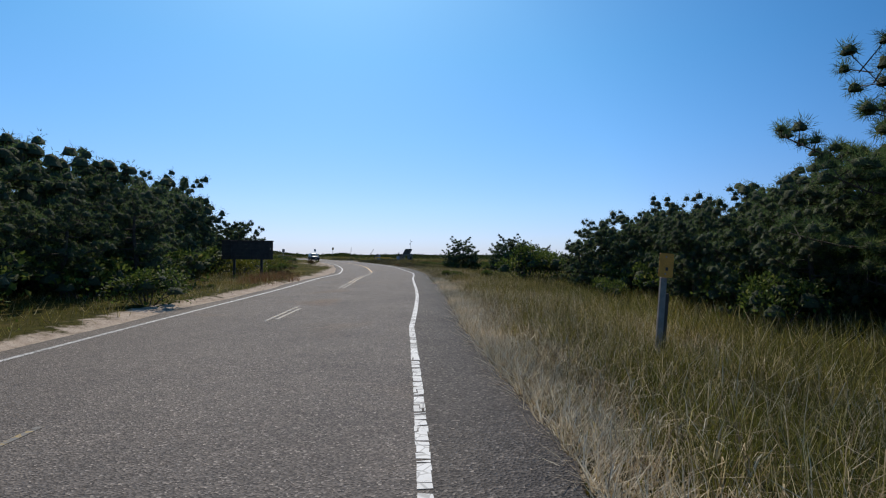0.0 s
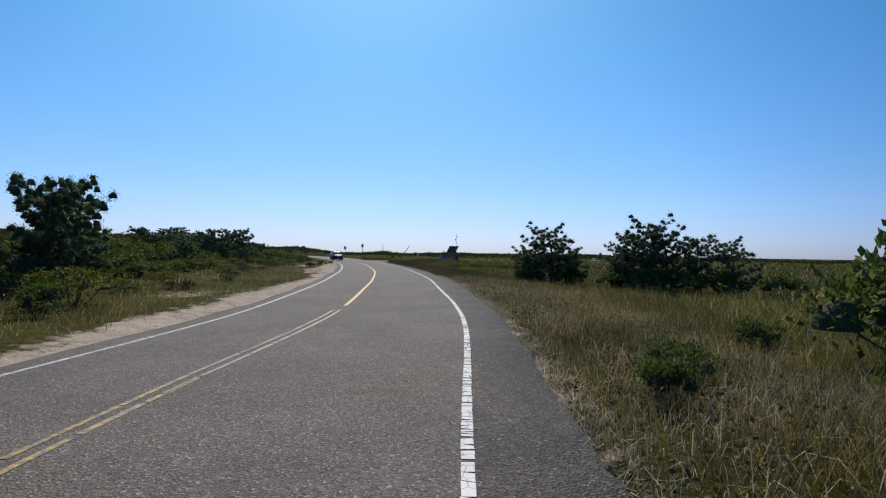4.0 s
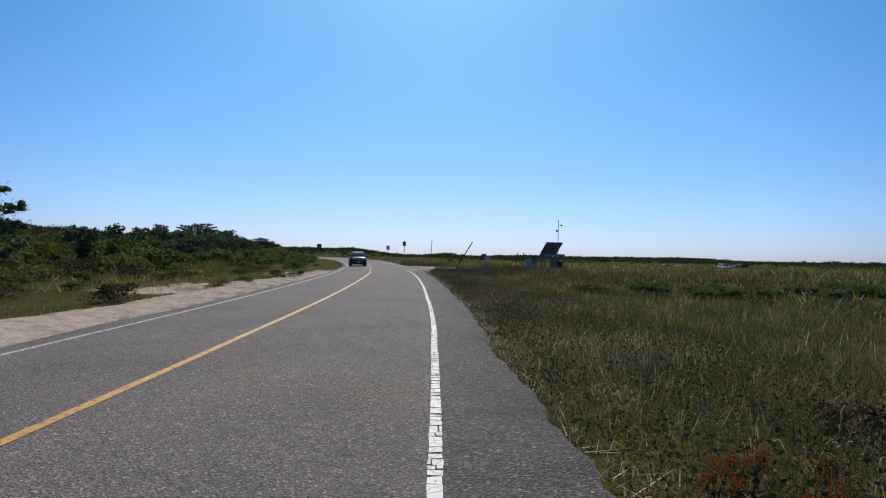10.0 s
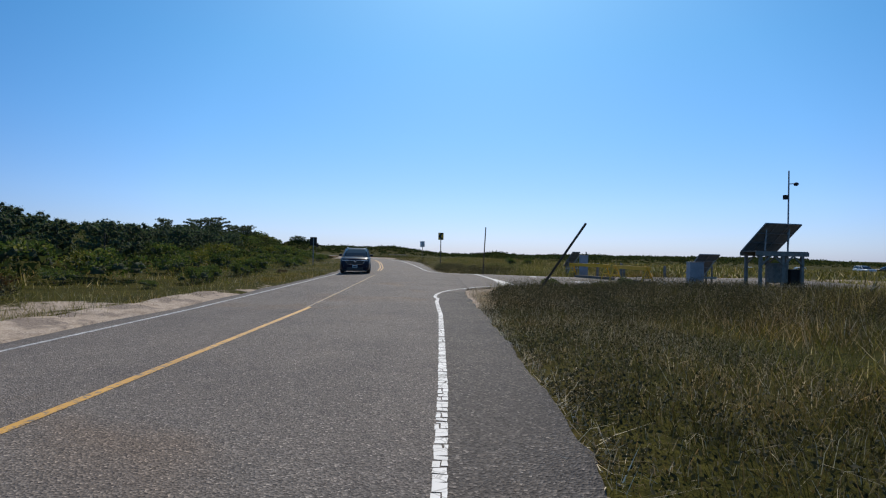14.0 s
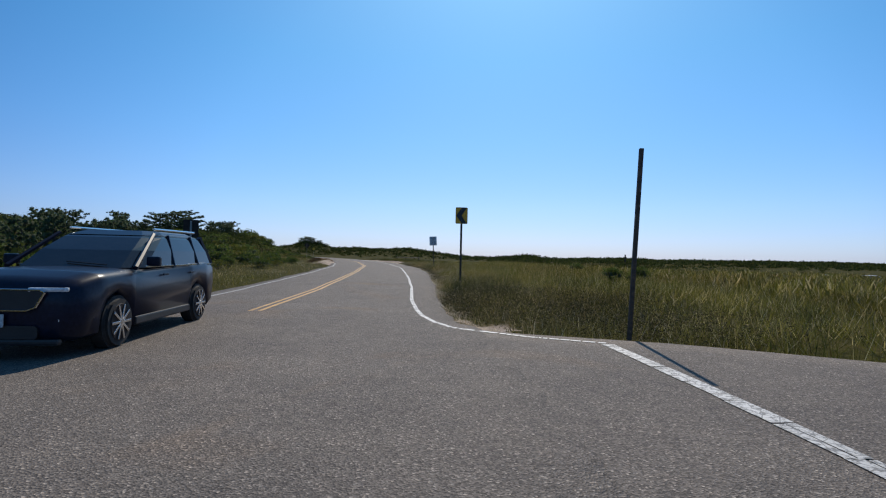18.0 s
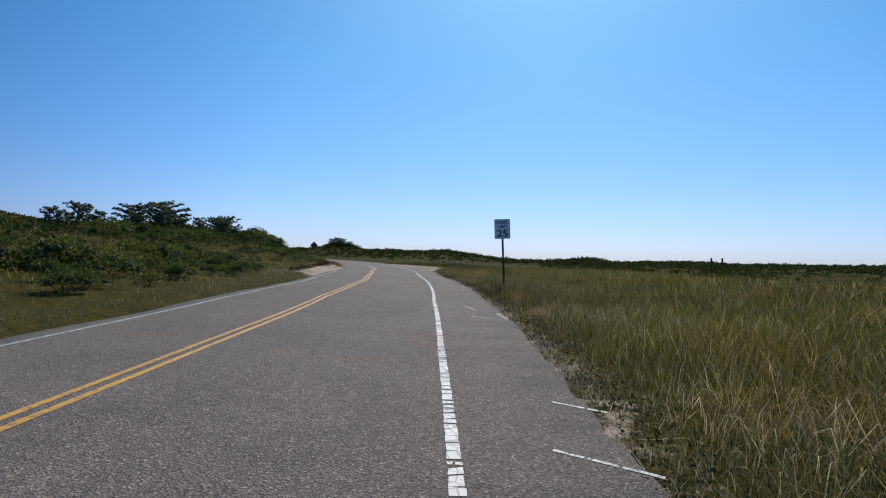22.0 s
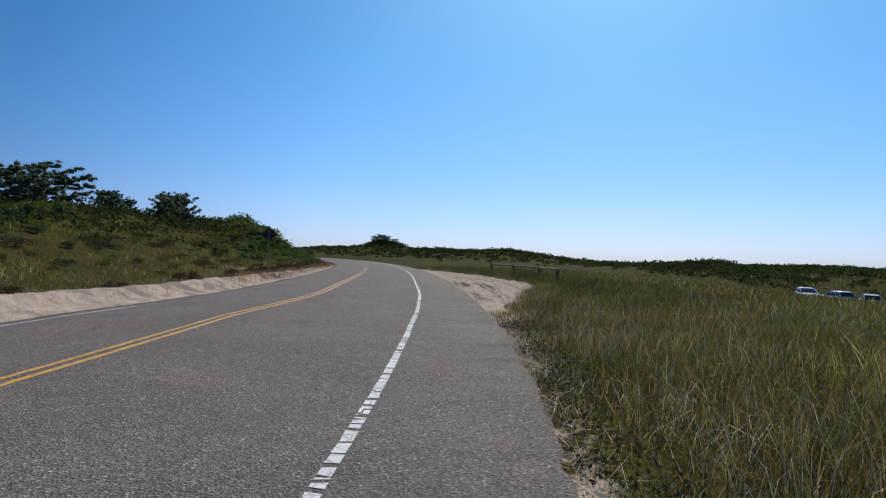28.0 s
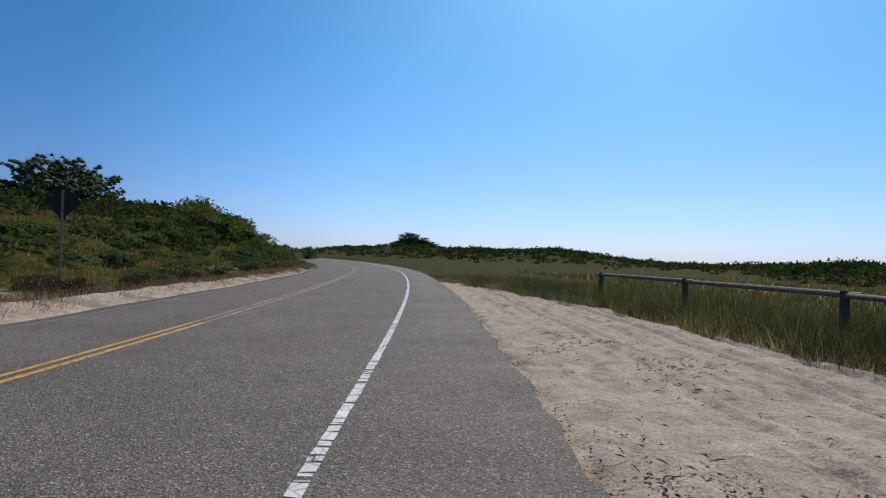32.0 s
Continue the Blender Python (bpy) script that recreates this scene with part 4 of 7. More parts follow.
def shrub_meshes(seed, h, spread, leaves=1500, size=0.075, material=None, lobes=9):
    """A dense coastal shrub: stems from the ground and leaves over uneven lobes."""
    rng = np.random.default_rng(seed)
    acc, cen, nor, mid, rads = [[], []], [], [], [], []
    for k in range(lobes):
        az, r = k * 2.4 + rng.normal(0, 0.3), spread * rng.uniform(0.1, 0.75)
        lz = h * rng.uniform(0.45, 0.78) * (1.05 - 0.45 * r / spread)
        c = np.array([math.cos(az) * r, math.sin(az) * r, lz])
        rad = np.array([spread * rng.uniform(0.25, 0.42)] * 2 + [h * rng.uniform(0.2, 0.3)])
        g = np.linspace(0, 1, 4)[:, None]
        tube(acc, np.array([c[0] * 0.25, c[1] * 0.25, -0.05]) * (1 - g) + c * g + rng.normal(0, 0.03, (4, 3)), [0.02, 0.016, 0.011, 0.006], 4)
        n = leaves // lobes
        d = rng.normal(0, 1, (n, 3))
        d /= np.linalg.norm(d, axis=1)[:, None]
        d[:, 2] = np.where(d[:, 2] < -0.45, -d[:, 2], d[:, 2])
        p = c + d * rad * (rng.uniform(0.55, 1.12, (n, 1)) + 0.12 * np.sin(d[:, :1] * 7 + k))
        p[:, 2] = np.maximum(p[:, 2], 0.04)
        cen.append(p)
        nor.append(d + (0, 0, 0.5))
        mid.append(c - (0, 0, rad[2] * 0.5))
        rads.append(rad * (0.5, 0.5, 0.8))
    low = rng.normal(0, spread * 0.45, (leaves // 6, 2))
    cen.append(np.column_stack([low, rng.uniform(0.02, h * 0.45, len(low))]))
    nor.append(np.tile((0, 0, 1.0), (len(low), 1)))
    v, t = leaf_tris(rng, np.vstack(cen), np.vstack(nor), size)
    v2, t2 = cores(rng, np.array(mid), np.array(rads) * (1.0 if material is None else 0.5))
    me = tri_mesh("foliage", np.vstack([v, v2]), np.vstack([t, t2 + len(v)]), material or LEAVES)
    me.materials.append(INNER_SHADE)
    me.polygons.foreach_set("material_index", np.concatenate([np.zeros(len(t), np.int32), np.ones(len(t2), np.int32)]))
    return tri_mesh("stem", np.vstack(acc[0]), np.vstack(acc[1]), BARK), me


def stand(x, y, scale=1.0, turn=0.0, tall=None, sink=0.06):
    z = float(lift((x, y))[0]) - sink
    return pose(x, y, z, 0, 0, turn) @ Matrix.Diagonal((scale, scale, tall or scale, 1))


def open_view(x, y, h, reach):
    """Growth round the park sign is kept low, so that it stands free."""
    if x > -5 or y < 8 or y > 48 or (x + reach * 1.3) / y < -0.43:
        return h
    return min(h, 0.22 if y < 29.5 else 1.5)


def grow_trees():
    rng = random.Random(11)
    shapes = ((1, 1.5, 24, 0.04, 0), (2, 1.75, 24, 0.06, 0), (3, 1.45, 23, 0.08, 0), (4, 1.8, 22, 0.25, 1), (5, 1.65, 24, 0.03, 0))
    kinds = [pine_meshes(k, 3.6, sp, lim, low, fl, 70, (0.082, 0.014), 1.5, 0.15) for k, sp, lim, low, fl in shapes]
    kinds.append(pine_meshes(8, 3.6, 1.75, 34, 0.10, 0, 230, (0.095, 0.009), 1.6, 0.12))
    kinds += [pine_meshes(k + 10, 3.6, sp + 0.05, lim - 2, min(low, 0.12), 0, 34, (0.11, 0.026), 1.75, 0.19) for k, sp, lim, low, fl in shapes]
    masters = {}
    NAME = "dark green pitch pine with dense tufts of needles beside the road"

    def put(x, y, h, k=None, wide=1.0, label=NAME, group="pines along the road", sink=0.06, free=False, far=False):
        k = (rng.randrange(5) if k is None else k) + (6 if far else 0)
        h = h if free else open_view(x, y, h, 1.0)
        m = stand(x, y, h / 3.6 * wide, rng.uniform(0, 360), h / 3.6, sink)
        if k in masters:
            ob = copy_thing(masters[k], pose(0, 0, 0))
            ob.matrix_basis = m
            tagged(ob, label, "tree", group)
        else:
            ob = masters[k] = plant("pine_tree", *kinds[k], label, "tree", group, m)
        return ob

    # thicket on the left of the start
    s = 1.0
    while s < 36:
        for o, h in ((-9.4, 3.1), (-11.6, 4.2), (-14.2, 5.0)):
            p = at(s + rng.uniform(-0.8, 0.8), o + rng.uniform(-0.7, 0.7))
            fade = np.interp(s, [0, 24, 30, 36], [1, 1, 0.9, 0.7])
            if not (s > 27 and o > -10):
                put(*p, h * rng.uniform(0.85, 1.12) * fade, far=o < -10.5)
        s += 2.7
    for s, o, h in ((38, -13, 2.9), (41, -16, 2.3), (45, -15, 2.2), (52, -17, 2.4), (57, -20, 2.6), (60, -15, 2.0), (66, -17, 2.3), (80, -15.8, 3.5), (78, -17.4, 3.3), (81.8, -19.5, 2.9), (84, -18.5, 2.5), (80, -21, 2.6), (72, -22, 2.8), (90, -22, 2.7), (95, -20, 2.4), (101, -24, 2.9), (107, -22, 2.6), (112, -24, 3.2), (118, -21, 2.9), (121, -25, 3.6), (126, -20, 2.9), (130, -24, 3.2), (138, -22, 3.0), (143, -26, 3.4), (149, -24, 3.0), (154, -27, 3.2), (115, -17.5, 2.8), (120, -18, 3.1), (129, -18.5, 3.0), (133, -19, 3.2), (136, -17.5, 2.6), (141, -20, 3.0), (147, -20, 2.9), (152, -21, 2.8), (158, -23, 2.8), (164, -26, 2.9), (110, -19, 2.8), (104, -18, 2.5), (98, -17, 2.2), (76, -16, 2.1), (69, -20, 2.4), (48, -19, 2.4), (124, -30, 3.6), (134, -31, 3.6), (146, -33, 3.4), (160, -28, 3.0), (167, -33, 3.0)):
        put(*at(s, o), h * (0.84 if s > 96 else 1.0), label="pitch pine standing among low scrub on the bank", far=True)
    for x, y, h, k in ((-21.0, 33.1, 5.9, 3), (-18.9, 36.8, 6.5, 2), (-20.5, 35.2, 6.2, 1), (-19.8, 39.0, 5.0, 4), (-22.5, 33.5, 5.8, 0), (-23.5, 38.0, 5.6, 2), (-16.0, 41.0, 3.9, 3), (-17.8, 43.0, 3.4, 1), (-16.0, 33.6, 4.2, 4), (-19.0, 31.0, 4.8, 1), (-22.0, 28.0, 5.0, 0)):
        put(x, y, h, k, 0.85, "tall dark pitch pine rising above the roadside thicket", free=True, far=h < 5)
    for x, y, h in ((-112, 222, 1.6), (-116, 228, 2.0), (-108, 226, 1.9), (-120, 235, 2.3), (-124, 243, 2.4), (-113, 218, 1.3)):
        put(x, y, h, None, 1.2, "dark pitch pine on the scrubby bank above the road", sink=0.3, far=True)
    # trees on the bank near the end
    for x, y, h, k, w in ((-104.4, 201.9, 3.9, 1, 1.1), (-102, 199, 3.2, 0, 1.0), (-108, 204, 3.4, 1, 1.0), (-103.5, 188.5, 4.6, 3, 1.35), (-106.5, 186, 4.0, 3, 1.2), (-100, 186, 3.2, 0, 1.0), (-101, 193, 2.6, 4, 1.0), (-115.6, 209.3, 3.5, 1, 1.0), (-98, 180, 2.8, 2, 1.0), (-96, 174, 2.8, 4, 1.0), (-112, 198, 3.6, 4, 1.0), (-93, 167, 2.9, 0, 1.0), (-110, 180, 3.8, 1, 1.0), (-120, 205, 3.6, 2, 1.0)):
        put(x, y, h - 0.1, k, w * 1.15, "dark pitch pine on the scrubby bank above the road", sink=0.4, far=True)
    for x, y, h in ((-178, 338, 3.2), (-174, 336, 3.0), (-182, 340, 3.0), (-185, 343, 2.2), (-170, 337, 2.4), (-166, 336, 1.8)):
        put(x, y, h, 1, 1.6, "rounded dark pine far along the road", far=True)
    # right-hand side
    for x, y, h, k, w in ((9.5, 9.3, 4.7, 5, 1.1), (10.9, 8.4, 4.0, 5, 1.0), (6.1, 23.4, 2.2, 4, 1.0), (6.7, 21.9, 3.2, 0, 0.95), (8.6, 21.6, 3.5, 1, 0.9), (7.5, 20.6, 3.4, 4, 1.0), (10.0, 22.6, 3.4, 2, 1.0), (9.4, 20.4, 3.4, 0, 1.0), (11.8, 17.4, 4.2, 4, 1.1), (12.2, 14.2, 4.3, 1, 1.1), (11.6, 11.2, 4.2, 0, 1.1), (13.0, 9.6, 3.8, 2, 1.1), (8.0, 16.4, 2.8, 4, 1.0), (7.7, 15.1, 2.8, 1, 0.95), (8.4, 24.6, 2.9, 1, 0.9), (7.2, 25.0, 2.9, 4, 1.0), (9.8, 25.4, 3.3, 0, 1.0), (11.2, 24.0, 3.8, 4, 1.0), (10.6, 27.0, 3.2, 1, 1.0), (8.3, 19.2, 3.3, 1, 0.95), (9.2, 17.0, 3.4, 4, 1.0), (8.8, 14.6, 3.2, 0, 1.0), (9.9, 18.2, 3.2, 2, 1.0), (9.7, 13.6, 3.4, 1, 1.0), (9.8, 15.9, 3.6, 0, 1.0), (7.4, 15.4, 2.4, 1, 1.0), (7.8, 13.2, 2.9, 4, 1.0), (8.1, 11.4, 2.8, 0, 1.0), (8.2, 17.3, 2.75, 1, 1.0), (9.3, 12.0, 3.5, 4, 1.0), (10.4, 12.8, 4.0, 2, 1.1), (10.8, 15.5, 4.1, 1, 1.1), (10.6, 19.6, 3.0, 4, 1.0), (9.6, 9.6, 2.6, 0, 0.9)):
        put(x, y, h, k, w, "dense dark green pitch pine behind the roadside grass")
    for x, y, h, k, w in ((2.1, 55.4, 3.35, 1, 1.08), (2.9, 55.0, 2.5, 4, 1.15), (1.2, 55.0, 2.3, 0, 1.1), (0.55, 55.9, 2.2, 4, 0.85), (1.05, 55.8, 1.6, 0, 0.9), (5.4, 52.6, 2.3, 4, 1.0), (6.3, 51.6, 3.4, 1, 1.0), (5.6, 51.0, 2.9, 0, 1.0), (7.2, 51.2, 3.2, 4, 0.95), (8.4, 50.2, 2.8, 0, 1.0), (9.6, 49.4, 2.6, 1, 0.95), (5.0, 51.4, 1.7, 4, 0.9), (5.0, 33.0, 2.5, 2, 0.4)):
        put(x, y, h, k, w, "small pitch pine standing alone in the meadow")


grow_trees()


def grow_shrubs():
    rng = random.Random(23)
    kinds = {"green": [shrub_meshes(31 + k, 1.3, 1.1, 1250, 0.095) for k in range(4)], "distant": [shrub_meshes(35 + k, 1.3, 1.1, 620, 0.14) for k in range(3)], "rusty": [shrub_meshes(41, 0.6, 0.7, 900, 0.075, RUSTY, 6)], "red": [shrub_meshes(43, 0.6, 0.5, 500, 0.05, RED_LEAVES, 6)], "heath": [shrub_meshes(55, 0.6, 0.85, 1000, 0.06, BRUSH, 8)], "lime": [shrub_meshes(51, 0.9, 0.9, 1000, 0.075, LIME, 7), shrub_meshes(52, 0.7, 0.9, 900, 0.07, LIME, 7)]}
    made = {}
    texts = {"green": "dark green leafy bayberry shrub on the roadside bank", "distant": "dark green leafy bayberry shrub on the roadside bank", "rusty": "low rusty brown shrub beside the sand", "heath": "low dull brown heath cushion on the sandy bank", "red": "low plant with red and orange leaves beside the pavement", "lime": "yellow-green shrub on the roadside bank"}

    def put(x, y, h, kind="green", wide=1.0, label=""):
        k = rng.randrange(len(kinds[kind]))
        h = open_view(x, y, h, 0.9)
        base = {"green": 1.3, "distant": 1.3, "rusty": 0.6, "heath": 0.6, "red": 0.6, "lime": 0.85}[kind]
        m = stand(x, y, h / base * wide, rng.uniform(0, 360), h / base, 0.03)
        if (kind, k) in made:
            ob = copy_thing(made[kind, k], pose(0, 0, 0))
            ob.matrix_basis = m
        else:
            ob = made[kind, k] = plant("shrub", *kinds[kind][k], texts[kind], "shrub", "shrubs along the road", m)
        if label:
            ob["label"] = label
        return ob

    mass = []
    # left bank, dense
    s = -2.0
    while s < 276:
        start = float(edge_left(s)) - float(sand_left(s)) - float(np.interp(s, [0, 24, 40], [0.05, 0.2, 1.2])) - float(np.interp(s, [0, 30, 45, 60, 108, 118, 145, 155, 170, 190, 225], [0, 0.8, 1.6, 2, 2.2, 3.2, 3.4, 2.4, 2, 2.6, 2.4]))
        bare = 38 < s < 107 or s > 182
        rows = ((start - 0.2, 0.4), (start - 1.9, 0.55), (start - 3.9, 0.75), (start - 6.4, 1.3), (start - 9.2, 1.6)) if bare else ((start, 0.85), (start - 2.3, 1.1), (start - 5.0, 1.5))
        if s > 182:
            rows = ((start - 0.1, 0.32), (start - 1.8, 0.4), (start - 3.6, 0.42), (start - 5.6, 0.5), (start - 7.8, 0.6), (start - 10.4, 1.0), (start - 13.0, 1.5))
        if s > 214:
            verge, tall = float(edge_left(s)), float(np.interp(s, [214, 222, 246, 252, 276], [0.34, 0.42, 0.5, 1.1, 1.3]))
            rows = ((verge - 2.4, 0.8), (verge - 4.0, 1.8 * tall), (verge - 6.2, 2.2 * tall), (verge - 8.8, 2.3 * tall), (verge - 11.5, 2.2 * tall))
        for o, big in rows:
            if rng.random() < (0.75 if bare and big < 0.7 else 0.92):
                h = big * rng.uniform(0.7, 1.25) * float(np.interp(s, [0, 30, 45, 110, 150, 232], [1.35, 1.2, 1.0, 1.0, 0.9, 0.85]))
                u = rng.random()
                if bare and big < 1 and s < 214:
                    kind = "lime" if u < 0.36 else "heath" if u < 0.68 else "rusty" if u < 0.76 else "green"
                else:
                    kind = "lime" if u < 0.25 * (s > 30) else "green" if big < 1 and s < 214 else "distant"
                p, wide = at(s + rng.uniform(-1, 1), o + rng.uniform(-0.7, 0.7)), rng.uniform(1.0, 1.35) * (1.25 if bare and big < 1 else 1.0)
                if kind == "distant" and s > 36:
                    mass.append((kinds[kind][rng.randrange(3)][1], stand(*p, h / 1.3 * wide, rng.uniform(0, 360), h / 1.3, 0.03)))
                else:
                    put(*p, h, kind, wide)
        s += 2.6
    for s, o in ((24, -7.2), (26.5, -7.4), (29, -7.1), (31, -7.5), (76, -8.5), (92, -8), (120, -9.2), (180, -10.5), (186, -10.8), (205, -9.8), (209, -10.2), (222, -9.6), (228, -9.8), (201, -9.9), (203, -9.4), (207, -9.3), (211, -9.2), (213, -9.6), (215.5, -9.1), (218, -9.3), (220, -9.0), (225, -9.2), (231, -9.3), (191, -10.6), (196, -10.2)):
        put(*at(s, o), rng.uniform(0.35, 0.6), "rusty")
    for s, o, h in ((57, 2.6, 0.3), (58.5, 3.1, 0.34), (60.5, 2.5, 0.3), (62.5, 3.4, 0.36), (64, 2.6, 0.28), (66, 3.6, 0.32), (20.5, 2.4, 0.32), (22, 3.2, 0.36), (19, 3.4, 0.3)):
        put(*at(s, o), h, "rusty", 1.1, "low red-leaved creeper in the roadside grass")
    vs, ts, ms, base = [], [], [], 0
    for me, m in mass:
        co, tr, mi = np.empty(len(me.vertices) * 3), np.empty(len(me.loops), np.int64), np.empty(len(me.polygons), np.int32)
        me.vertices.foreach_get("co", co)
        me.loops.foreach_get("vertex_index", tr)
        me.polygons.foreach_get("material_index", mi)
        a = np.array(m)
        vs.append(co.reshape(-1, 3) @ a[:3, :3].T + a[:3, 3])
        ts.append(tr.reshape(-1, 3) + base)
        ms.append(mi)
        base += len(vs[-1])
    thick = tri_mesh("thicket", np.vstack(vs), np.vstack(ts), LEAVES)
    thick.materials.append(INNER_SHADE)
    thick.polygons.foreach_set("material_index", np.concatenate(ms))
    tagged(new("thicket", thick), "dense dark green thicket of leafy shrubs along the bank", "shrubs", kind="stuff")
    for s, o, h, kd in ((84.2, -7.3, 0.34, "lime"), (85.6, -8.0, 0.3, "heath"), (83.4, -8.2, 0.36, "lime"), (88.8, -7.0, 0.26, "heath"), (90.4, -6.8, 0.36, "lime"), (92.2, -6.7, 0.4, "green"), (93.6, -6.9, 0.3, "lime"), (87.2, -8.3, 0.3, "rusty"), (81.5, -7.8, 0.3, "heath")):
        put(*at(s, o), h, kd, 1.0)
    # right-hand side
    for x, y, h in ((-5.6, 84.7, 0.45), (-4.9, 85.2, 0.4), (-5.2, 84.2, 0.4)):
        put(x, y, h, "rusty", 1.4, "low red-leaved bush in the meadow")
    for x, y, h in ((5.2, 32.6, 2.5), (6.0, 33.4, 2.2), (7.0, 31.2, 2.0), (8.8, 29.6, 1.9), (9.8, 33.0, 2.2), (11.5, 30.5, 2.0), (3.4, 54.4, 1.1), (1.0, 54.6, 1.0), (4.6, 51.4, 1.1), (6.2, 50.2, 1.3), (7.6, 49.6, 1.3), (7.6, 27.4, 1.2), (10.4, 27.6, 1.5), (6.4, 24.8, 1.2), (9.0, 24.4, 1.5), (0.4, 55.2, 0.8), (2.2, 54.2, 0.9), (9.0, 48.8, 1.2), (11.2, 48.0, 1.4), (12.6, 22.0, 1.7), (12.5, 10.5, 1.7), (7.0, 11.2, 1.3), (6.0, 4.6, 1.3), (5.6, 17.5, 0.9), (7.9, 13.4, 1.6), (8.2, 16.2, 1.7), (7.6, 18.6, 1.6), (7.2, 20.6, 1.5), (9.0, 12.2, 1.8), (9.9, 11.2, 2.1), (8.6, 17.6, 1.8), (8.7, 15.0, 1.8)):
        put(x, y, h, label="glossy green shrub at the edge of the meadow")
    for x, y, h in ((-5.75, 64.1, 0.3), (-5.5, 64.35, 0.34), (-5.25, 64.0, 0.3), (-5.0, 64.6, 0.26), (-5.6, 63.6, 0.24)):
        put(x, y, h, "red", 0.8)
    for k in range(34):
        u = rng.random()
        x, y = -3.5 + 15 * u + rng.uniform(-1.2, 1.2), 86.5 + 5.5 * u * u + rng.uniform(-2.6, 2.6)
        put(x, y, rng.uniform(0.42, 0.68), "distant", rng.uniform(1.1, 1.7), "low dark heath bush spreading in the meadow")
    for s, o, h in ((29.5, 1.9, 0.55), (31.0, 2.6, 0.6), (33.0, 4.6, 0.7), (57.5, 3.2, 0.5), (60, 3.4, 0.55), (62, 3.9, 0.5), (63.5, 3.0, 0.45), (110.4, 8.3, 0.6), (109.9, 7.0, 0.5), (109.5, 5.4, 0.42), (135, 9, 0.8), (137, 11, 0.9), (150, 12, 0.8)):
        put(*at(s, o), h, "green", 1.0, "low leafy shrub in the roadside grass")


grow_shrubs()


# ---- grass: blades beyond counting ----
def blades(rng, x, y, z, h, w, lean, simple=False):
    """Bent blades, three triangles each; far ones are one triangle."""
    n = len(x)
    az, tw = rng.uniform(0, 2 * np.pi, n), rng.uniform(0, 2 * np.pi, n)
    d = np.stack([np.cos(az), np.sin(az)], 1) * (lean * h)[:, None]
    sx, sy = np.cos(tw) * w / 2, np.sin(tw) * w / 2
    top = np.stack([x + d[:, 0], y + d[:, 1], z + h * np.sqrt(np.maximum(0.15, 1 - 0.45 * lean ** 2))], 1)
    a, b = np.stack([x - sx, y - sy, z - 0.02], 1), np.stack([x + sx, y + sy, z - 0.02], 1)
    if simple:
        return np.stack([a, b, top], 1).reshape(-1, 3), np.arange(n * 3).reshape(-1, 3)
    mx, my, mz = x + d[:, 0] * 0.32, y + d[:, 1] * 0.32, z + h * 0.6
    v = np.stack([a, b, np.stack([mx + sx * 0.75, my + sy * 0.75, mz], 1), np.stack([mx - sx * 0.75, my - sy * 0.75, mz], 1), top], 1)
    k = np.arange(n)[:, None] * 5
    t = np.stack([k + (0, 1, 2), k + (0, 2, 3), k + (3, 2, 4)], 1).reshape(-1, 3)
    return v.reshape(-1, 3), t


def clumped(rng, n, s0, s1, o0, o1, per=14, rad=0.16, power=1.0):
    """Places in tussocks between offsets o0 and o1 (functions of s)."""
    c = max(1, n // per)
    s = rng.uniform(s0, s1, c)
    o = o0(s) + (o1(s) - o0(s)) * rng.uniform(0, 1, c) ** power
    s, o = np.repeat(s, per) + rng.normal(0, rad, c * per), np.repeat(o, per) + rng.normal(0, rad, c * per)
    return s, o, np.repeat(rng.uniform(0.7, 1.3, c), per)


def keep_right(s, o):
    bare = (s > 186.5) & (s < 222) & (o < sand_edge(s) + 0.15 + 0.25 * np.sin(s * 2.3))
    corner = (s > 99.5) & (s < 109.4) & (o < corner_edge(s) + corner_sand(s) * (0.85 + 0.25 * np.sin(s * 9.1) * np.sin(o * 7.3)))
    corner |= (s > 121.2) & (s < 125) & (o < edge_right(s) + np.interp(s, [121.2, 122, 123.5, 125], [0.75, 0.6, 0.3, 0.03]) * (0.8 + 0.3 * np.sin(s * 11) * np.sin(o * 9)))
    return (o > edge_right(s) + 0.06) & ~bare & ~corner & ~on_side_road(s + 0.25, o) & ~on_side_road(s - 0.25, o)


def dull_share(s, o, xy):
    """How much of the grass has turned brown, along the road."""
    d = o - edge_right(s)
    a = np.interp(s, [0, 14, 24, 46, 53, 66, 96, 99, 109, 112, 122, 132, 186, 200], [0.05, 0.1, 0.42, 0.38, 0.6, 0.75, 0.75, 1.0, 1.0, 0.45, 0.3, 0.15, 0.06, 0.1])
    near = np.interp(d, [0, 0.5, 2.0], [0.3, 0.2, 0.0]) * np.interp(s, [0, 17, 24], [0, 0.2, 1])
    return a * np.interp(d, [0, 9, 30], [1, 0.75, 0.45]) + near + 0.35 * wob(xy[:, 0], xy[:, 1], 7.0, 11.0)


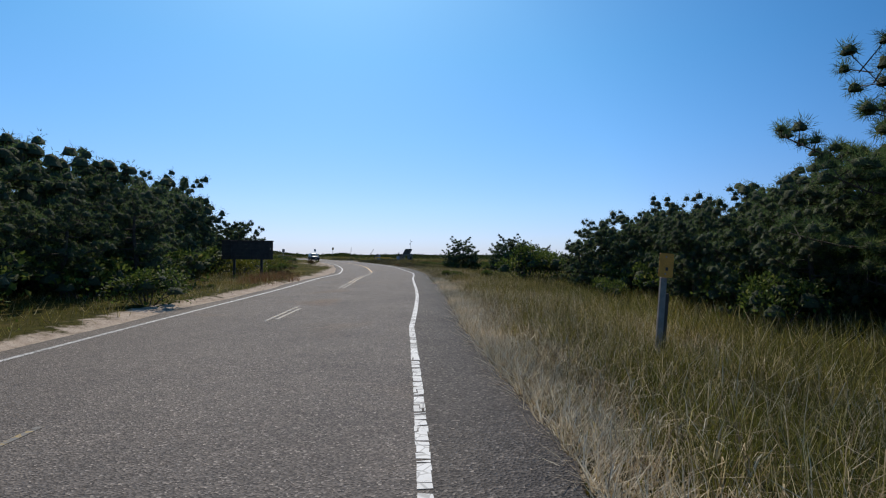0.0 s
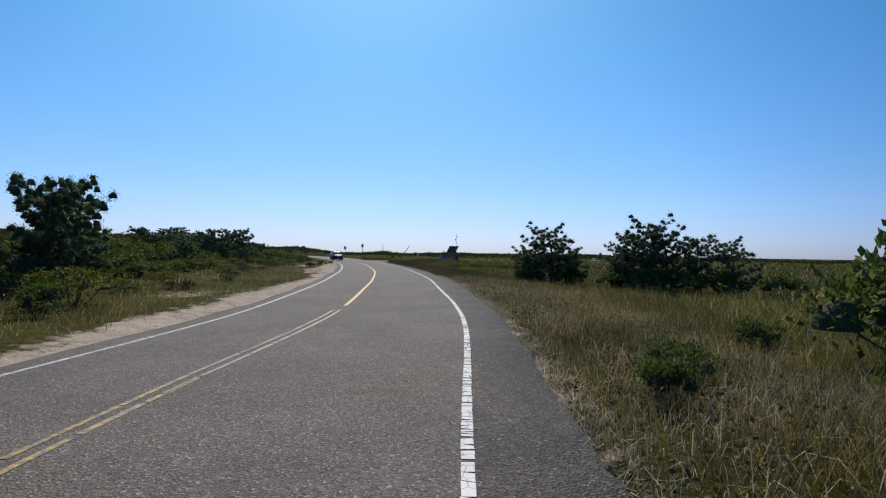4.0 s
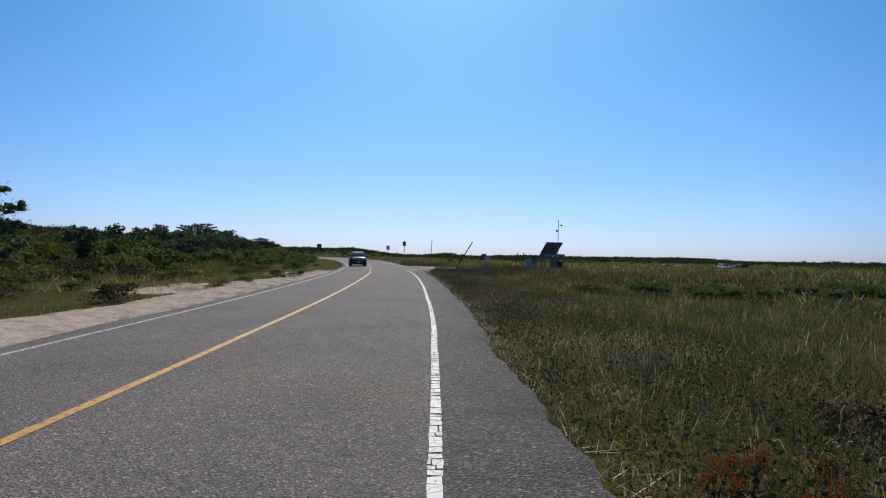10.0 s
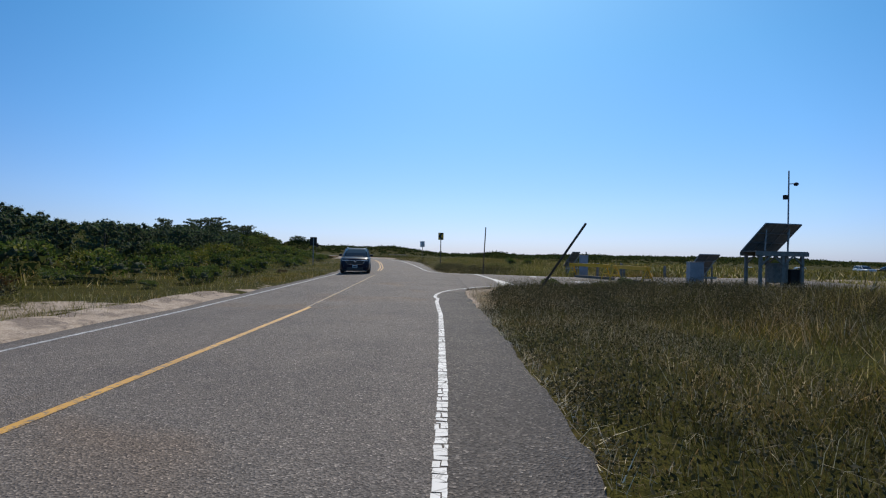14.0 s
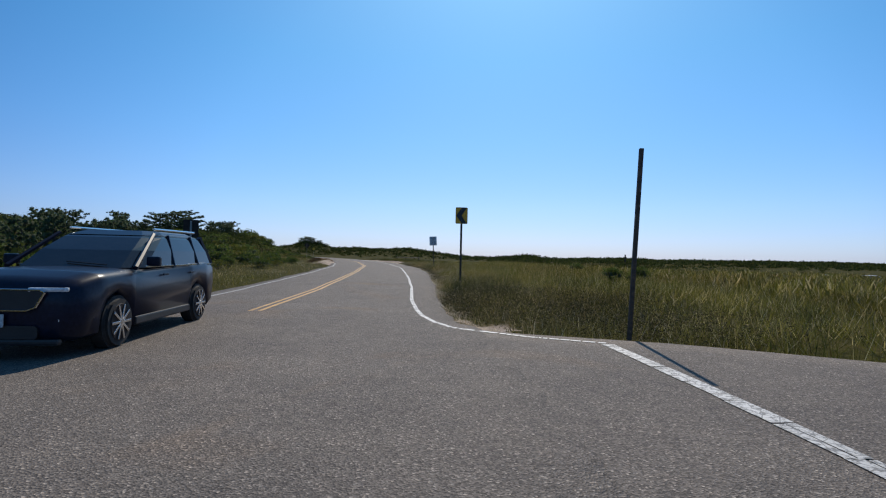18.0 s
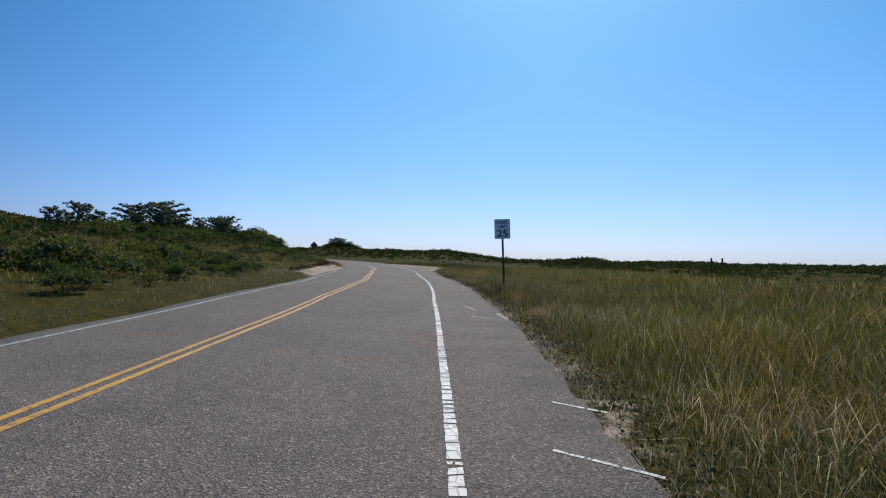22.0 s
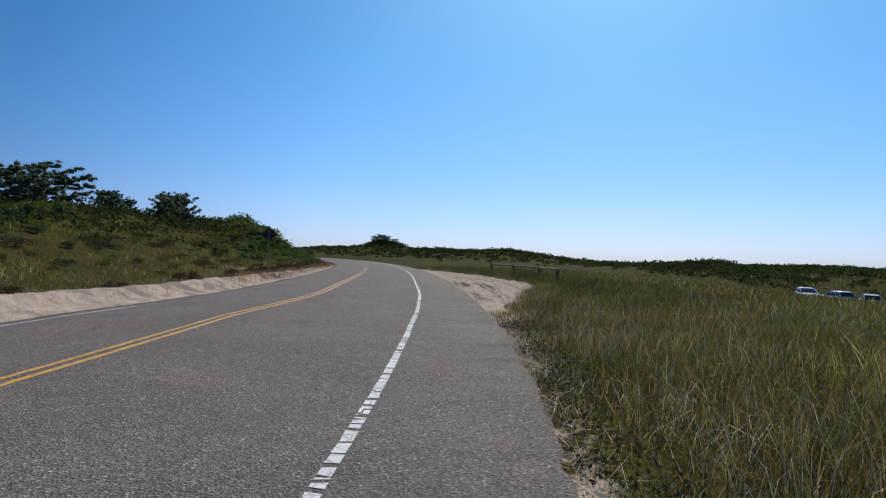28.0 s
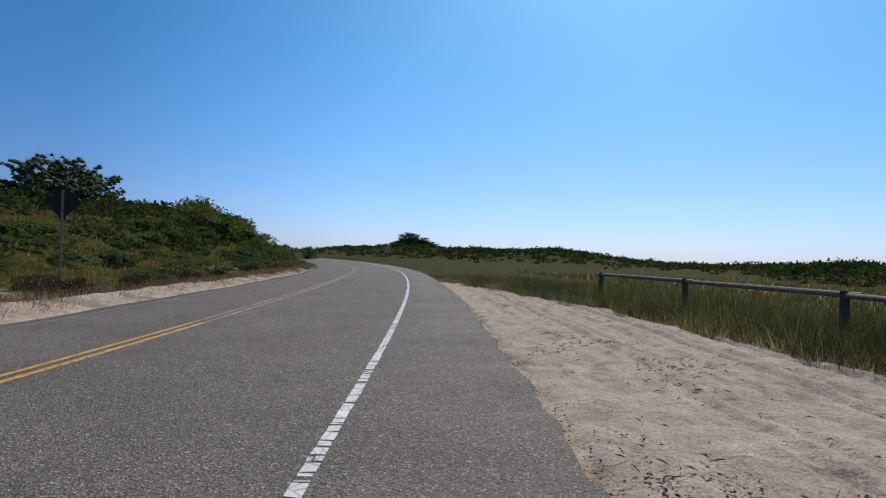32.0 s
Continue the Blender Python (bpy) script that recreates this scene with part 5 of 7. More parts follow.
def field(name, label, seed, n, s0, s1, o0, o1, h, w, lean, material, per=14, rad=0.16, power=1.0, keep=None, patch=None, simple=False):
    rng = np.random.default_rng(seed)
    s, o, f = clumped(rng, n, s0, s1, o0, o1, per, rad, power)
    xy = at(s, o)
    ok = np.ones(len(s), bool) if keep is None else keep(s, o)
    if patch is not None:
        ok &= rng.uniform(0, 1, len(s)) < patch(s, o, xy)
    s, o, f, xy = s[ok], o[ok], f[ok], xy[ok]
    z = ground_z(xy[:, 0], xy[:, 1], s, o)
    edge = np.clip((o - edge_right(s)) / 1.3, 0.22, 1) * np.interp(s, [20, 26, 46, 54, 64, 95, 99, 109, 112, 124], [1, 0.85, 0.85, 0.75, 0.7, 0.7, 0.6, 0.6, 0.9, 1]) * np.where((s > 93) & (s < 110), np.interp(o, [6, 10], [1, 2.0]), 1) * np.interp(s, [182, 190], [1, 0.72]) if keep is keep_right else 1.0
    dull_ = rng.uniform(0, 1, len(s)) < dull_share(s, o, xy)
    v, t = blades(rng, xy[:, 0], xy[:, 1], z, h * f * rng.uniform(0.55, 1.15, len(s)) * edge, w * rng.uniform(0.6, 1.3, len(s)), lean * rng.uniform(0.2, 1.5, len(s)), simple)
    me = tri_mesh(name, v, t, material)
    if material is GRASS and keep is keep_right:
        me.materials.append(DULL)
        me.materials.append(DARK_GRASS)
        dark_ = rng.uniform(0, 1, len(s)) < np.interp(s, [60, 69, 94, 100, 178, 192], [0, 0.5, 0.5, 0, 0, 0.38])
        me.polygons.foreach_set("material_index", np.repeat(np.where(dark_, 2, dull_).astype(np.int32), 1 if simple else 3))
    return tagged(new(name, me), label, "grass", kind="stuff")


def brushy(s, o):
    """Where dark leafy undergrowth takes the place of the grass beside the road."""
    d = o - edge_right(s)
    a = np.interp(s, [51, 54, 60, 64], [0, 1, 1, 0]) * np.interp(d, [0, 3.2, 5.0], [1, 1, 0])
    b = np.interp(s, [119.5, 120, 126.5, 131], [0, 1, 1, 0]) * np.interp(d, [0, 3.5, 6], [1, 1, 0])
    c = np.interp(s, [138, 142, 182, 186], [0, 1, 1, 0]) * np.interp(d, [0, 0.35, 0.8], [1, 1, 0])
    e = np.interp(s, [60, 64, 95, 98], [0, 1, 1, 0]) * np.interp(d, [0, 0.6, 2.8, 4.8], [1, 1, 0.7, 0]) * (0.78 + 0.3 * np.sin(s * 0.9) * np.sin(s * 0.37 + d))
    g = np.interp(s, [97.5, 99.5, 109.3, 109.5], [0, 1, 1, 0]) * np.interp(d, [0.1, 0.8, 11, 14], [0.4, 1, 1, 0])
    k = np.interp(s, [24, 28, 44, 50], [0, 0.45, 0.45, 0]) * np.interp(d, [0, 0.6, 2.0, 3.5], [0.5, 1, 0.7, 0])
    return np.maximum.reduce([a, b, c, e, g, k])


def undergrowth(label, seed, n, s0, s1, reach, h, size, per=45, rad=0.2):
    rng = np.random.default_rng(seed)
    s, o, f = clumped(rng, n, s0, s1, lambda s: edge_right(s) + 0.12, lambda s: edge_right(s) + reach, per, rad, 1.1)
    ok = keep_right(s, o) & (rng.uniform(0, 1, len(s)) < brushy(s, o))
    s, o, f = s[ok], o[ok], f[ok]
    xy = at(s, o)
    z = ground_z(xy[:, 0], xy[:, 1], s, o) + h * f * rng.uniform(0.03, 1, len(s)) * np.clip((o - np.where((s > 99) & (s < 109.5), corner_edge(s) + corner_sand(s) * 0.7, edge_right(s))) / 0.9, 0.12, 1)
    v, t = leaf_tris(rng, np.column_stack([xy, z]), np.tile((0, 0, 0.25), (len(s), 1)), size)
    tagged(new("undergrowth", tri_mesh("undergrowth", v, t, BRUSH)), label, "plants", kind="stuff")


def grow_grass():
    er = lambda a: (lambda s: edge_right(s) + a)
    el = lambda a: (lambda s: edge_left(s) - a)
    beach = lambda s, o, xy: np.clip(0.75 + 0.6 * wob(xy[:, 0], xy[:, 1], 3.0, 1.0), 0.15, 1) * (1 - 0.8 * brushy(s, o))
    dull = lambda a, sc, sd: (lambda s, o, xy: np.clip(a + 0.8 * wob(xy[:, 0], xy[:, 1], sc, sd), 0.04, 1))
    field("roadside_grass", "tall green beach grass along the road", 1, 215000, -2, 226, er(0.1), er(4.2), 0.52, 0.0058, 0.8, GRASS, 18, 0.12, 1.25, keep_right, beach)
    field("roadside_grass", "dense undergrowth of green grass along the road", 9, 330000, -2, 226, er(0.12), er(5.0), 0.36, 0.0105, 0.8, GRASS, 20, 0.16, 1.1, keep_right, lambda s, o, xy: np.clip(0.9 + 0.4 * wob(xy[:, 0], xy[:, 1], 2.0, 4.0), 0.3, 1) * (1 - 0.85 * brushy(s, o)), True)
    field("dry_grass", "straw-coloured dead grass along the pavement edge", 2, 125000, -2, 226, er(0.0), er(3.8), 0.46, 0.0065, 1.0, DRY, 12, 0.15, 2.0, keep_right, lambda s, o, xy: np.clip(0.38 + np.interp(s, [0, 14, 20, 60, 230], [0.14, 0.14, 0.1, 0.15, 0.15]) + 0.7 * wob(xy[:, 0], xy[:, 1], 3.0, 6.0), 0.08, 1) * (1 - 0.7 * brushy(s, o)))
    field("dry_grass", "bleached straw-coloured grass beside the pavement", 12, 34000, -2, 22, er(0.0), er(1.0), 0.42, 0.011, 1.1, DRY, 12, 0.13, 1.5, keep_right, dull(0.6, 1.6, 3.0))
    field("dry_grass", "flattened mat of pale dead grass beside the pavement", 21, 36000, -2, 186, er(-0.02), er(0.5), 0.14, 0.009, 1.9, DRY, 9, 0.12, 1.3, lambda s, o: (o > edge_right(s) - 0.04) & ~on_side_road(s, o), lambda s, o, xy: np.clip(0.62 + 0.8 * wob(xy[:, 0], xy[:, 1], 2.5, 4.0), 0.04, 1) * np.interp(s, [55, 62, 96, 100], [1, 0.35, 0.35, 1]), True)
    field("dry_grass", "pale bleached thatch lying along the pavement edge", 22, 40000, -2, 26, er(0.05), er(0.6), 0.22, 0.012, 1.15, PALE, 10, 0.09, 1.2, lambda s, o: o > edge_right(s) - 0.05, dull(0.75, 2.0, 4.0), True)
    field("dry_grass", "pale bleached thatch lying along the pavement edge", 23, 22000, 26, 186, er(-0.04), er(0.2), 0.16, 0.009, 1.6, PALE, 10, 0.09, 1.2, lambda s, o: (o > edge_right(s) - 0.05) & keep_right(s, o + 0.12), lambda s, o, xy: np.clip(0.45 + 0.8 * wob(xy[:, 0], xy[:, 1], 2.5, 7.0), 0.04, 1) * np.interp(s, [55, 62, 96, 100], [1, 0.5, 0.5, 1]), True)
    field("meadow_grass", "olive green marsh grass covering the meadow", 3, 300000, -4, 232, er(3.4), er(15), 0.46, 0.017, 0.7, GRASS, 16, 0.22, 1.2, keep_right, beach, True)
    field("dry_grass", "pale dry stalks scattered through the meadow", 8, 20000, -4, 232, er(2.5), er(16), 0.56, 0.009, 0.6, DRY, 7, 0.3, 1.2, keep_right, dull(0.45, 6.0, 8.0), True)
    field("meadow_grass", "olive green marsh grass reaching to the dunes", 4, 110000, -4, 250, er(12), er(110), 0.5, 0.10, 0.7, GRASS, 8, 0.5, 1.25, keep_right, None, True)
    field("meadow_grass", "rough brown grass beside the side road", 14, 22000, 97, 109.4, lambda s: 6.5 + 0 * s, lambda s: 27 + 0 * s, 0.5, 0.022, 0.7, GRASS, 14, 0.25, 1.0, keep_right, None, True)
    for s0, s1 in ((128.6, 132.8), (153.6, 158.2)):
        field("roadside_grass", "tall grass standing round the foot of a sign post", 38, 2400, s0, s1, lambda s: edge_right(s) + 0.6, lambda s: edge_right(s) + 2.6, 0.58, 0.006, 0.7, DARK_GRASS, 16, 0.14, 1.0, None, None)
    field("dry_grass", "thin dry weeds scattered on the sandy corner", 36, 2600, 100, 109, lambda s: corner_edge(s) + 0.15, lambda s: corner_edge(s) + corner_sand(s) + 0.3, 0.22, 0.006, 0.9, DRY, 9, 0.07, 0.8)
    field("dry_grass", "dead pale stalks standing in the dark brush", 34, 3500, 98, 109.4, lambda s: corner_edge(s) + 0.3, lambda s: corner_edge(s) + 9, 0.5, 0.007, 0.8, DRY, 5, 0.25, 1.0, keep_right, None)
    field("reeds", "dark green reedy grass at the mouth of the side road", 37, 6000, 106.8, 109.7, lambda s: corner_edge(s) + 0.25, lambda s: 9 + 0 * s, 0.5, 0.010, 0.5, DARK_GRASS, 20, 0.16, 1.0, None, None, True)
    undergrowth("dark brown brush on the inside of the junction", 65, 135000, 98, 109.4, 12.0, 0.5, 0.037, 90, 0.25)
    field("dry_grass", "thin curled dead stalks tangled in the verge", 35, 85000, -1, 108, er(0.15), er(4.0), 0.38, 0.0055, 1.3, DRY, 7, 0.14, 1.3, keep_right, lambda s, o, xy: np.clip(0.55 + 0.8 * wob(xy[:, 0], xy[:, 1], 2.2, 9.0), 0.04, 1) * np.interp(s, [55, 62, 96, 100], [1, 0.45, 0.45, 1]))
    undergrowth("low dark leafy weeds in the verge", 66, 14000, 24, 50, 3.5, 0.34, 0.05, 60, 0.2)
    field("dune_grass", "tall grey-green dune grass behind the turnout", 15, 56000, 188, 232, lambda s: sand_edge(s) + 0.2, lambda s: sand_edge(s) + 6.5, 0.46, 0.012, 0.7, DARK_GRASS, 16, 0.16, 1.0, keep_right, None, True)
    field("dune_grass", "tall dark dune grass growing up to the rail fence", 39, 26000, 199, 222, lambda s: sand_edge(s) + 0.5, lambda s: sand_edge(s) + 4.0, 0.62, 0.010, 0.6, DARK_GRASS, 18, 0.16, 1.0, None, None, True)
    field("dry_grass", "pale seeding grass at the rim of the turnout", 16, 15000, 187, 228, lambda s: sand_edge(s) - 0.3, lambda s: sand_edge(s) + 1.0, 0.36, 0.008, 1.1, DRY, 12, 0.13, 1.0, keep_right, None, True)
    undergrowth("dark leafy undergrowth with dry leaves beside the pavement", 61, 27000, 50, 64, 5.0, 0.38, 0.045, 70, 0.22)
    undergrowth("dark twiggy undergrowth beside the sandy corner", 62, 56000, 119.6, 131, 5.8, 0.55, 0.034, 90, 0.24)
    undergrowth("dull brown undergrowth along the pavement edge", 64, 100000, 60, 98, 4.6, 0.34, 0.039, 60, 0.2)
    undergrowth("thin dark creeper along the pavement edge", 63, 16000, 138, 187, 0.7, 0.22, 0.042, 25, 0.12)
    field("rusty_grass", "russet seeding grass on the sandy verge", 31, 2400, 21, 29, el(0.3), el(1.9), 0.5, 0.010, 0.5, RED_GRASS, 26, 0.13, 1.0, None, dull(0.55, 1.6, 2.0), True)
    field("rusty_grass", "russet and dry grass along the sandy verge", 32, 24000, 194, 240, el(0.15), el(2.6), 0.34, 0.009, 0.7, RED_GRASS, 20, 0.16, 1.0, None, dull(0.6, 2.5, 3.0), True)
    field("dry_grass", "thin dry tufts standing in the sand", 33, 6500, 172, 236, el(0.4), el(4.0), 0.3, 0.010, 0.8, DRY, 13, 0.12, 1.0, None, dull(0.5, 3.0, 5.0), True)
    lk = lambda s, o: (edge_left(s) - o > sand_left(s) * np.random.default_rng(9).uniform(0.35, 1.1, len(s)))
    field("verge_grass", "dull green grass on the far verge", 5, 170000, -2, 236, el(0.12), el(6.5), 0.22, 0.011, 0.7, GRASS, 14, 0.2, 1.0, lk, beach, True)
    field("dry_grass", "dry tan grass on the far verge", 6, 40000, -2, 236, el(0.2), el(7.0), 0.26, 0.009, 0.8, DRY, 12, 0.2, 1.0, lk, dull(0.4, 5.0, 2.0), True)
    field("bank_grass", "rough grass between the shrubs on the bank", 7, 60000, -2, 250, el(5), el(34), 0.34, 0.04, 0.7, GRASS, 10, 0.35, 1.0, None, None, True)


grow_grass()


def far_scrub():
    """Low woods and heath on the dunes, too many plants to count."""
    rng = np.random.default_rng(77)
    rows = []
    for hx, hy, hh, hr in HILLS:
        n = int((30 + hr * 5.5) * (2.1 if hh > 0 else 0.4))
        p = rng.normal(0, hr * 0.6, (n, 2)) + (hx, hy)
        size = rng.uniform(0.5, 1.7, n)
        rows.append(np.column_stack([p, size * rng.uniform(0.45, 0.8, n), size]))
    n = 2000
    s = rng.uniform(-10, 262, n)
    o = edge_left(s) - 8.5 - 55 * rng.uniform(0, 1, n) ** 1.7
    o = np.where(s > 182, o - 6.0, o)
    tall = np.interp(s, [0, 40, 60, 110, 125, 150, 170, 262], [2.0, 1.2, 1.15, 1.35, 1.7, 1.5, 1.1, 1.1])
    rows.append(np.column_stack([at(s, o), rng.uniform(0.45, 1.0, n) * tall, rng.uniform(0.8, 1.7, n)]))
    a, d = rng.uniform(-1.9, 2.6, 600), rng.uniform(170, 420, 600)
    rows.append(np.column_stack([-40 + d * np.sin(a), 130 + d * np.cos(a), rng.uniform(0.5, 1.5, 600), rng.uniform(2, 5, 600)]))
    c = np.vstack(rows)
    s, o = locate(c[:, 0], c[:, 1])
    lot = (c[:, 0] > -60) & (c[:, 0] < 60) & (c[:, 1] > 185) & (c[:, 1] < 255)
    ok = ((o < edge_left(s) - 7.5) | (o > 36)) & ~lot & (np.hypot(c[:, 0] + 160, (c[:, 1] - 332) * 0.6) > 5)
    c, s, o = c[ok], s[ok], o[ok]
    z = ground_z(c[:, 0], c[:, 1], s, o)
    k, n = 22, len(c)
    d = rng.normal(0, 1, (n * k, 3))
    d /= np.linalg.norm(d, axis=1)[:, None]
    d[:, 2] = np.abs(d[:, 2])
    base = np.column_stack([c[:, 0], c[:, 1], z])
    rad = np.column_stack([c[:, 3], c[:, 3], c[:, 2]])
    pts = np.repeat(base, k, 0) + d * np.repeat(rad, k, 0) * rng.uniform(0.45, 1.12, (n * k, 1))
    far = np.hypot(pts[:, 0] + 40, pts[:, 1] - 120)
    lean = d + rng.normal(0, 0.6, (n * k, 3)) + (0, 0, 0.3)
    lean /= np.linalg.norm(lean, axis=1)[:, None]
    side = np.cross(lean, rng.normal(0, 1, (n * k, 3)))
    side /= np.linalg.norm(side, axis=1)[:, None]
    size = np.clip(far / 340, 0.3, 0.68)[:, None] * rng.uniform(0.6, 1.3, (n * k, 1))
    v = np.stack([pts - side * size * 0.45 - lean * size * 0.3, pts + side * size * 0.45 - lean * size * 0.3, pts + lean * size * 0.5], 1).reshape(-1, 3)
    t = np.arange(len(v)).reshape(-1, 3)
    tagged(new("scrub", tri_mesh("scrub", v, t, SCRUB)), "low dark green scrub covering the dunes", "scrub", kind="stuff")


far_scrub()


# ---- signs and posts ----
def u_post(parent, h, material=POST_GREEN, w=0.06, holes=True):
    """A channel post with its lips and bolt holes."""
    bm = box(w * 0.9, 0.006, h + 0.3, (0, 0.02, h / 2 - 0.15), 0.002)
    for sx in (-1, 1):
        box(0.006, 0.03, h + 0.3, (sx * w * 0.42, 0.006, h / 2 - 0.15), 0.002, None, bm)
        box(0.016, 0.005, h + 0.3, (sx * w * 0.52, -0.008, h / 2 - 0.15), 0.001, None, bm)
    post = part("post", bm, material, parent)
    if holes:
        for k in range(10):
            part("bolt_hole", rod((0, 0.0155, h - 0.08 - 0.09 * k), (0, 0.0175, h - 0.08 - 0.09 * k), 0.008, None, 6), SIGN_BLACK, post)
    return post


def bolts(parent, zs, y=-0.004):
    for z in zs:
        part("bolt", rod((0, y - 0.006, z), (0, y, z), 0.011, None, 6), STEEL, parent)


def lettering(text, size, x, z, parent, y=-0.0035, name="lettering", wide=1.0):
    cu = bpy.data.curves.new(name, "FONT")
    cu.body, cu.size, cu.align_x, cu.extrude = text, size, "CENTER", 0.001
    cu.offset = size * 0.018
    tmp = new("tmp_text", cu)
    me = bpy.data.meshes.new_from_object(tmp)
    bpy.data.objects.remove(tmp)
    me.name = name
    me.materials.clear()
    me.materials.append(SIGN_BLACK)
    ob = new(name, me)
    ob.parent = parent
    ob.matrix_basis = pose(x, y, z, 90, 0, 0) @ Matrix.Diagonal((wide, 1, 1, 1))
    ob["label"] = "black lettering " + text.lower()
    return ob


def chevron_sign(x, y, z, turn, top, seen_back=False):
    w, h = (0.61, 0.76) if seen_back else (0.46, 0.62)
    ob = thing("chevron_sign", pose(x, y, z, 0, 0, turn), "dark back of a curve sign on a steel post" if seen_back else "yellow chevron curve sign on a dark steel post", "road sign")
    u_post(ob, top - 0.05, STEEL if seen_back else POST_GREEN)
    c = top - h / 2
    panel = part("sign_panel", plate(rounded(w, h, 0.04, 5, 0, c), 0.004), SIGN_BACK if seen_back else SIGN_YELLOW, ob, m=pose(0, -0.014, 0))
    if seen_back:
        part("sign_face", plate(rounded(w - 0.01, h - 0.01, 0.035, 5, 0, c), 0.002), SIGN_YELLOW, panel, "yellow front sheet", m=pose(0, -0.0025, 0))
        arrow_y = -0.005
    else:
        part("sign_back_sheet", plate(rounded(w - 0.01, h - 0.01, 0.035, 5, 0, c), 0.002), SIGN_BACK, panel, "dark back", m=pose(0, 0.0045, 0))
        arrow_y = -0.003
    arrow = [(0.20, 0.30), (0.005, 0.30), (-0.205, 0.0), (0.005, -0.30), (0.20, -0.30), (0.0, 0.0)]
    bm = bmesh.new()
    v = [bm.verts.new((px, 0, c + pz)) for px, pz in arrow]
    v2 = [bm.verts.new((px, 0.002, c + pz)) for px, pz in arrow]
    for q in (v, v2):
        bm.faces.new((q[0], q[1], q[2], q[5]))
        bm.faces.new((q[5], q[2], q[3], q[4]))
    for i in range(6):
        bm.faces.new((v[i], v[(i + 1) % 6], v2[(i + 1) % 6], v2[i]))
    bmesh.ops.recalc_face_normals(bm, faces=bm.faces[:])
    part("chevron", bm, SIGN_BLACK, panel, "black chevron pointing along the curve", m=pose(0, arrow_y, 0))
    bolts(panel, (c + 0.2, c - 0.2))
    return ob


chevron_sign(-27.12, 128.93, spot(132.2, 2.05)[2], 27, 3.02 - spot(132.2, 2.05)[2])
back = chevron_sign(-38.87, 127.55, spot(135.8, -9.26)[2], 212, 2.48 - spot(135.8, -9.26)[2], True)


def speed_sign():
    z = spot(157.5, 2.0)[2]
    ob = thing("speed_limit_sign", pose(-37.045, 152.06, z, 0, -3.0, 27), "white speed limit sign on a leaning dark steel post", "road sign")
    top = 2.80 - z
    u_post(ob, top - 0.1)
    w, h, c = 0.61, 0.76, top - 0.38
    rim = part("sign_panel", plate(rounded(w, h, 0.045, 6, 0, c), 0.004), SIGN_BLACK, ob, "black border", m=pose(0, -0.016, 0))
    part("sign_face", plate(rounded(w - 0.035, h - 0.035, 0.035, 6, 0, c), 0.002), SIGN_WHITE, rim, "white reflective sheet", m=pose(0, -0.0025, 0))
    part("sign_back_sheet", plate(rounded(w - 0.01, h - 0.01, 0.04, 6, 0, c), 0.002), STEEL, rim, m=pose(0, 0.0045, 0))
    lettering("SPEED", 0.15, 0, c + 0.20, rim, -0.0045, wide=1.12)
    lettering("LIMIT", 0.15, 0, c + 0.045, rim, -0.0045, wide=1.05)
    lettering("25", 0.36, 0, c - 0.29, rim, -0.0045, wide=1.22)
    bolts(rim, (c + 0.33, c - 0.335), -0.003)


speed_sign()


def diamond_sign(x, y, z, turn, centre, side, post_mat, label, face_to_us):
    ob = thing("warning_sign", pose(x, y, z, 0, 0, turn), label, "road sign")
    u_post(ob, centre + side * 0.5, post_mat)
    r = side * 0.7071
    out = []
    for k in range(4):
        for j in (-1, 1):
            a = radians(90 * k + 90) + j * 0.05
            out.append((r * 0.97 * math.cos(a), centre + r * 0.97 * math.sin(a)))
    panel = part("sign_panel", plate(out, 0.004), SIGN_YELLOW if face_to_us else SIGN_BACK, ob, m=pose(0, -0.016, 0))
    inner = [(px * 0.94, centre + (pz - centre) * 0.94) for px, pz in out]
    part("sign_face", plate(inner, 0.002), SIGN_BACK if face_to_us else SIGN_YELLOW, panel, m=pose(0, 0.0045 if face_to_us else -0.003, 0))
    bolts(panel, (centre + 0.2, centre - 0.2))


diamond_sign(-77.74, 192.47, -0.15, 222, 2.63, 0.76, TAN_WOOD, "dark back of a diamond warning sign on a grey post", False)
diamond_sign(-120.5, 258.4, float(lift((-120.5, 258.4))[0]), 40, 2.4 - float(lift((-120.5, 258.4))[0]), 0.8, STEEL, "yellow diamond warning sign far along the road", True)


def info_board():
    x, y = -10.75, 29.15
    z = float(lift((x, y))[0])
    ob = thing("information_board", pose(x, y, z, 0, 0, 12), "dark back of a wide wooden park sign on two posts", "park sign")
    for px in (-0.82, 0.62):
        part("post", box(0.13, 0.13, 2.15, (px, 0.09, 0.85), 0.008), DARK_WOOD, ob)
    zt = 1.97 - z
    for k in range(5):
        part("board", box(2.7, 0.045, 0.2, (-0.12, 0, zt - 0.1 - 0.203 * k), 0.006), DARK_WOOD, ob)
    for px in (-1.0, 0.0, 1.0):
        part("batten", box(0.09, 0.03, 0.98, (px, -0.037, zt - 0.51), 0.004), DARK_WOOD, ob)
    part("cap", box(2.78, 0.12, 0.05, (-0.12, 0, zt + 0.027), 0.008), DARK_WOOD, ob)


info_board()


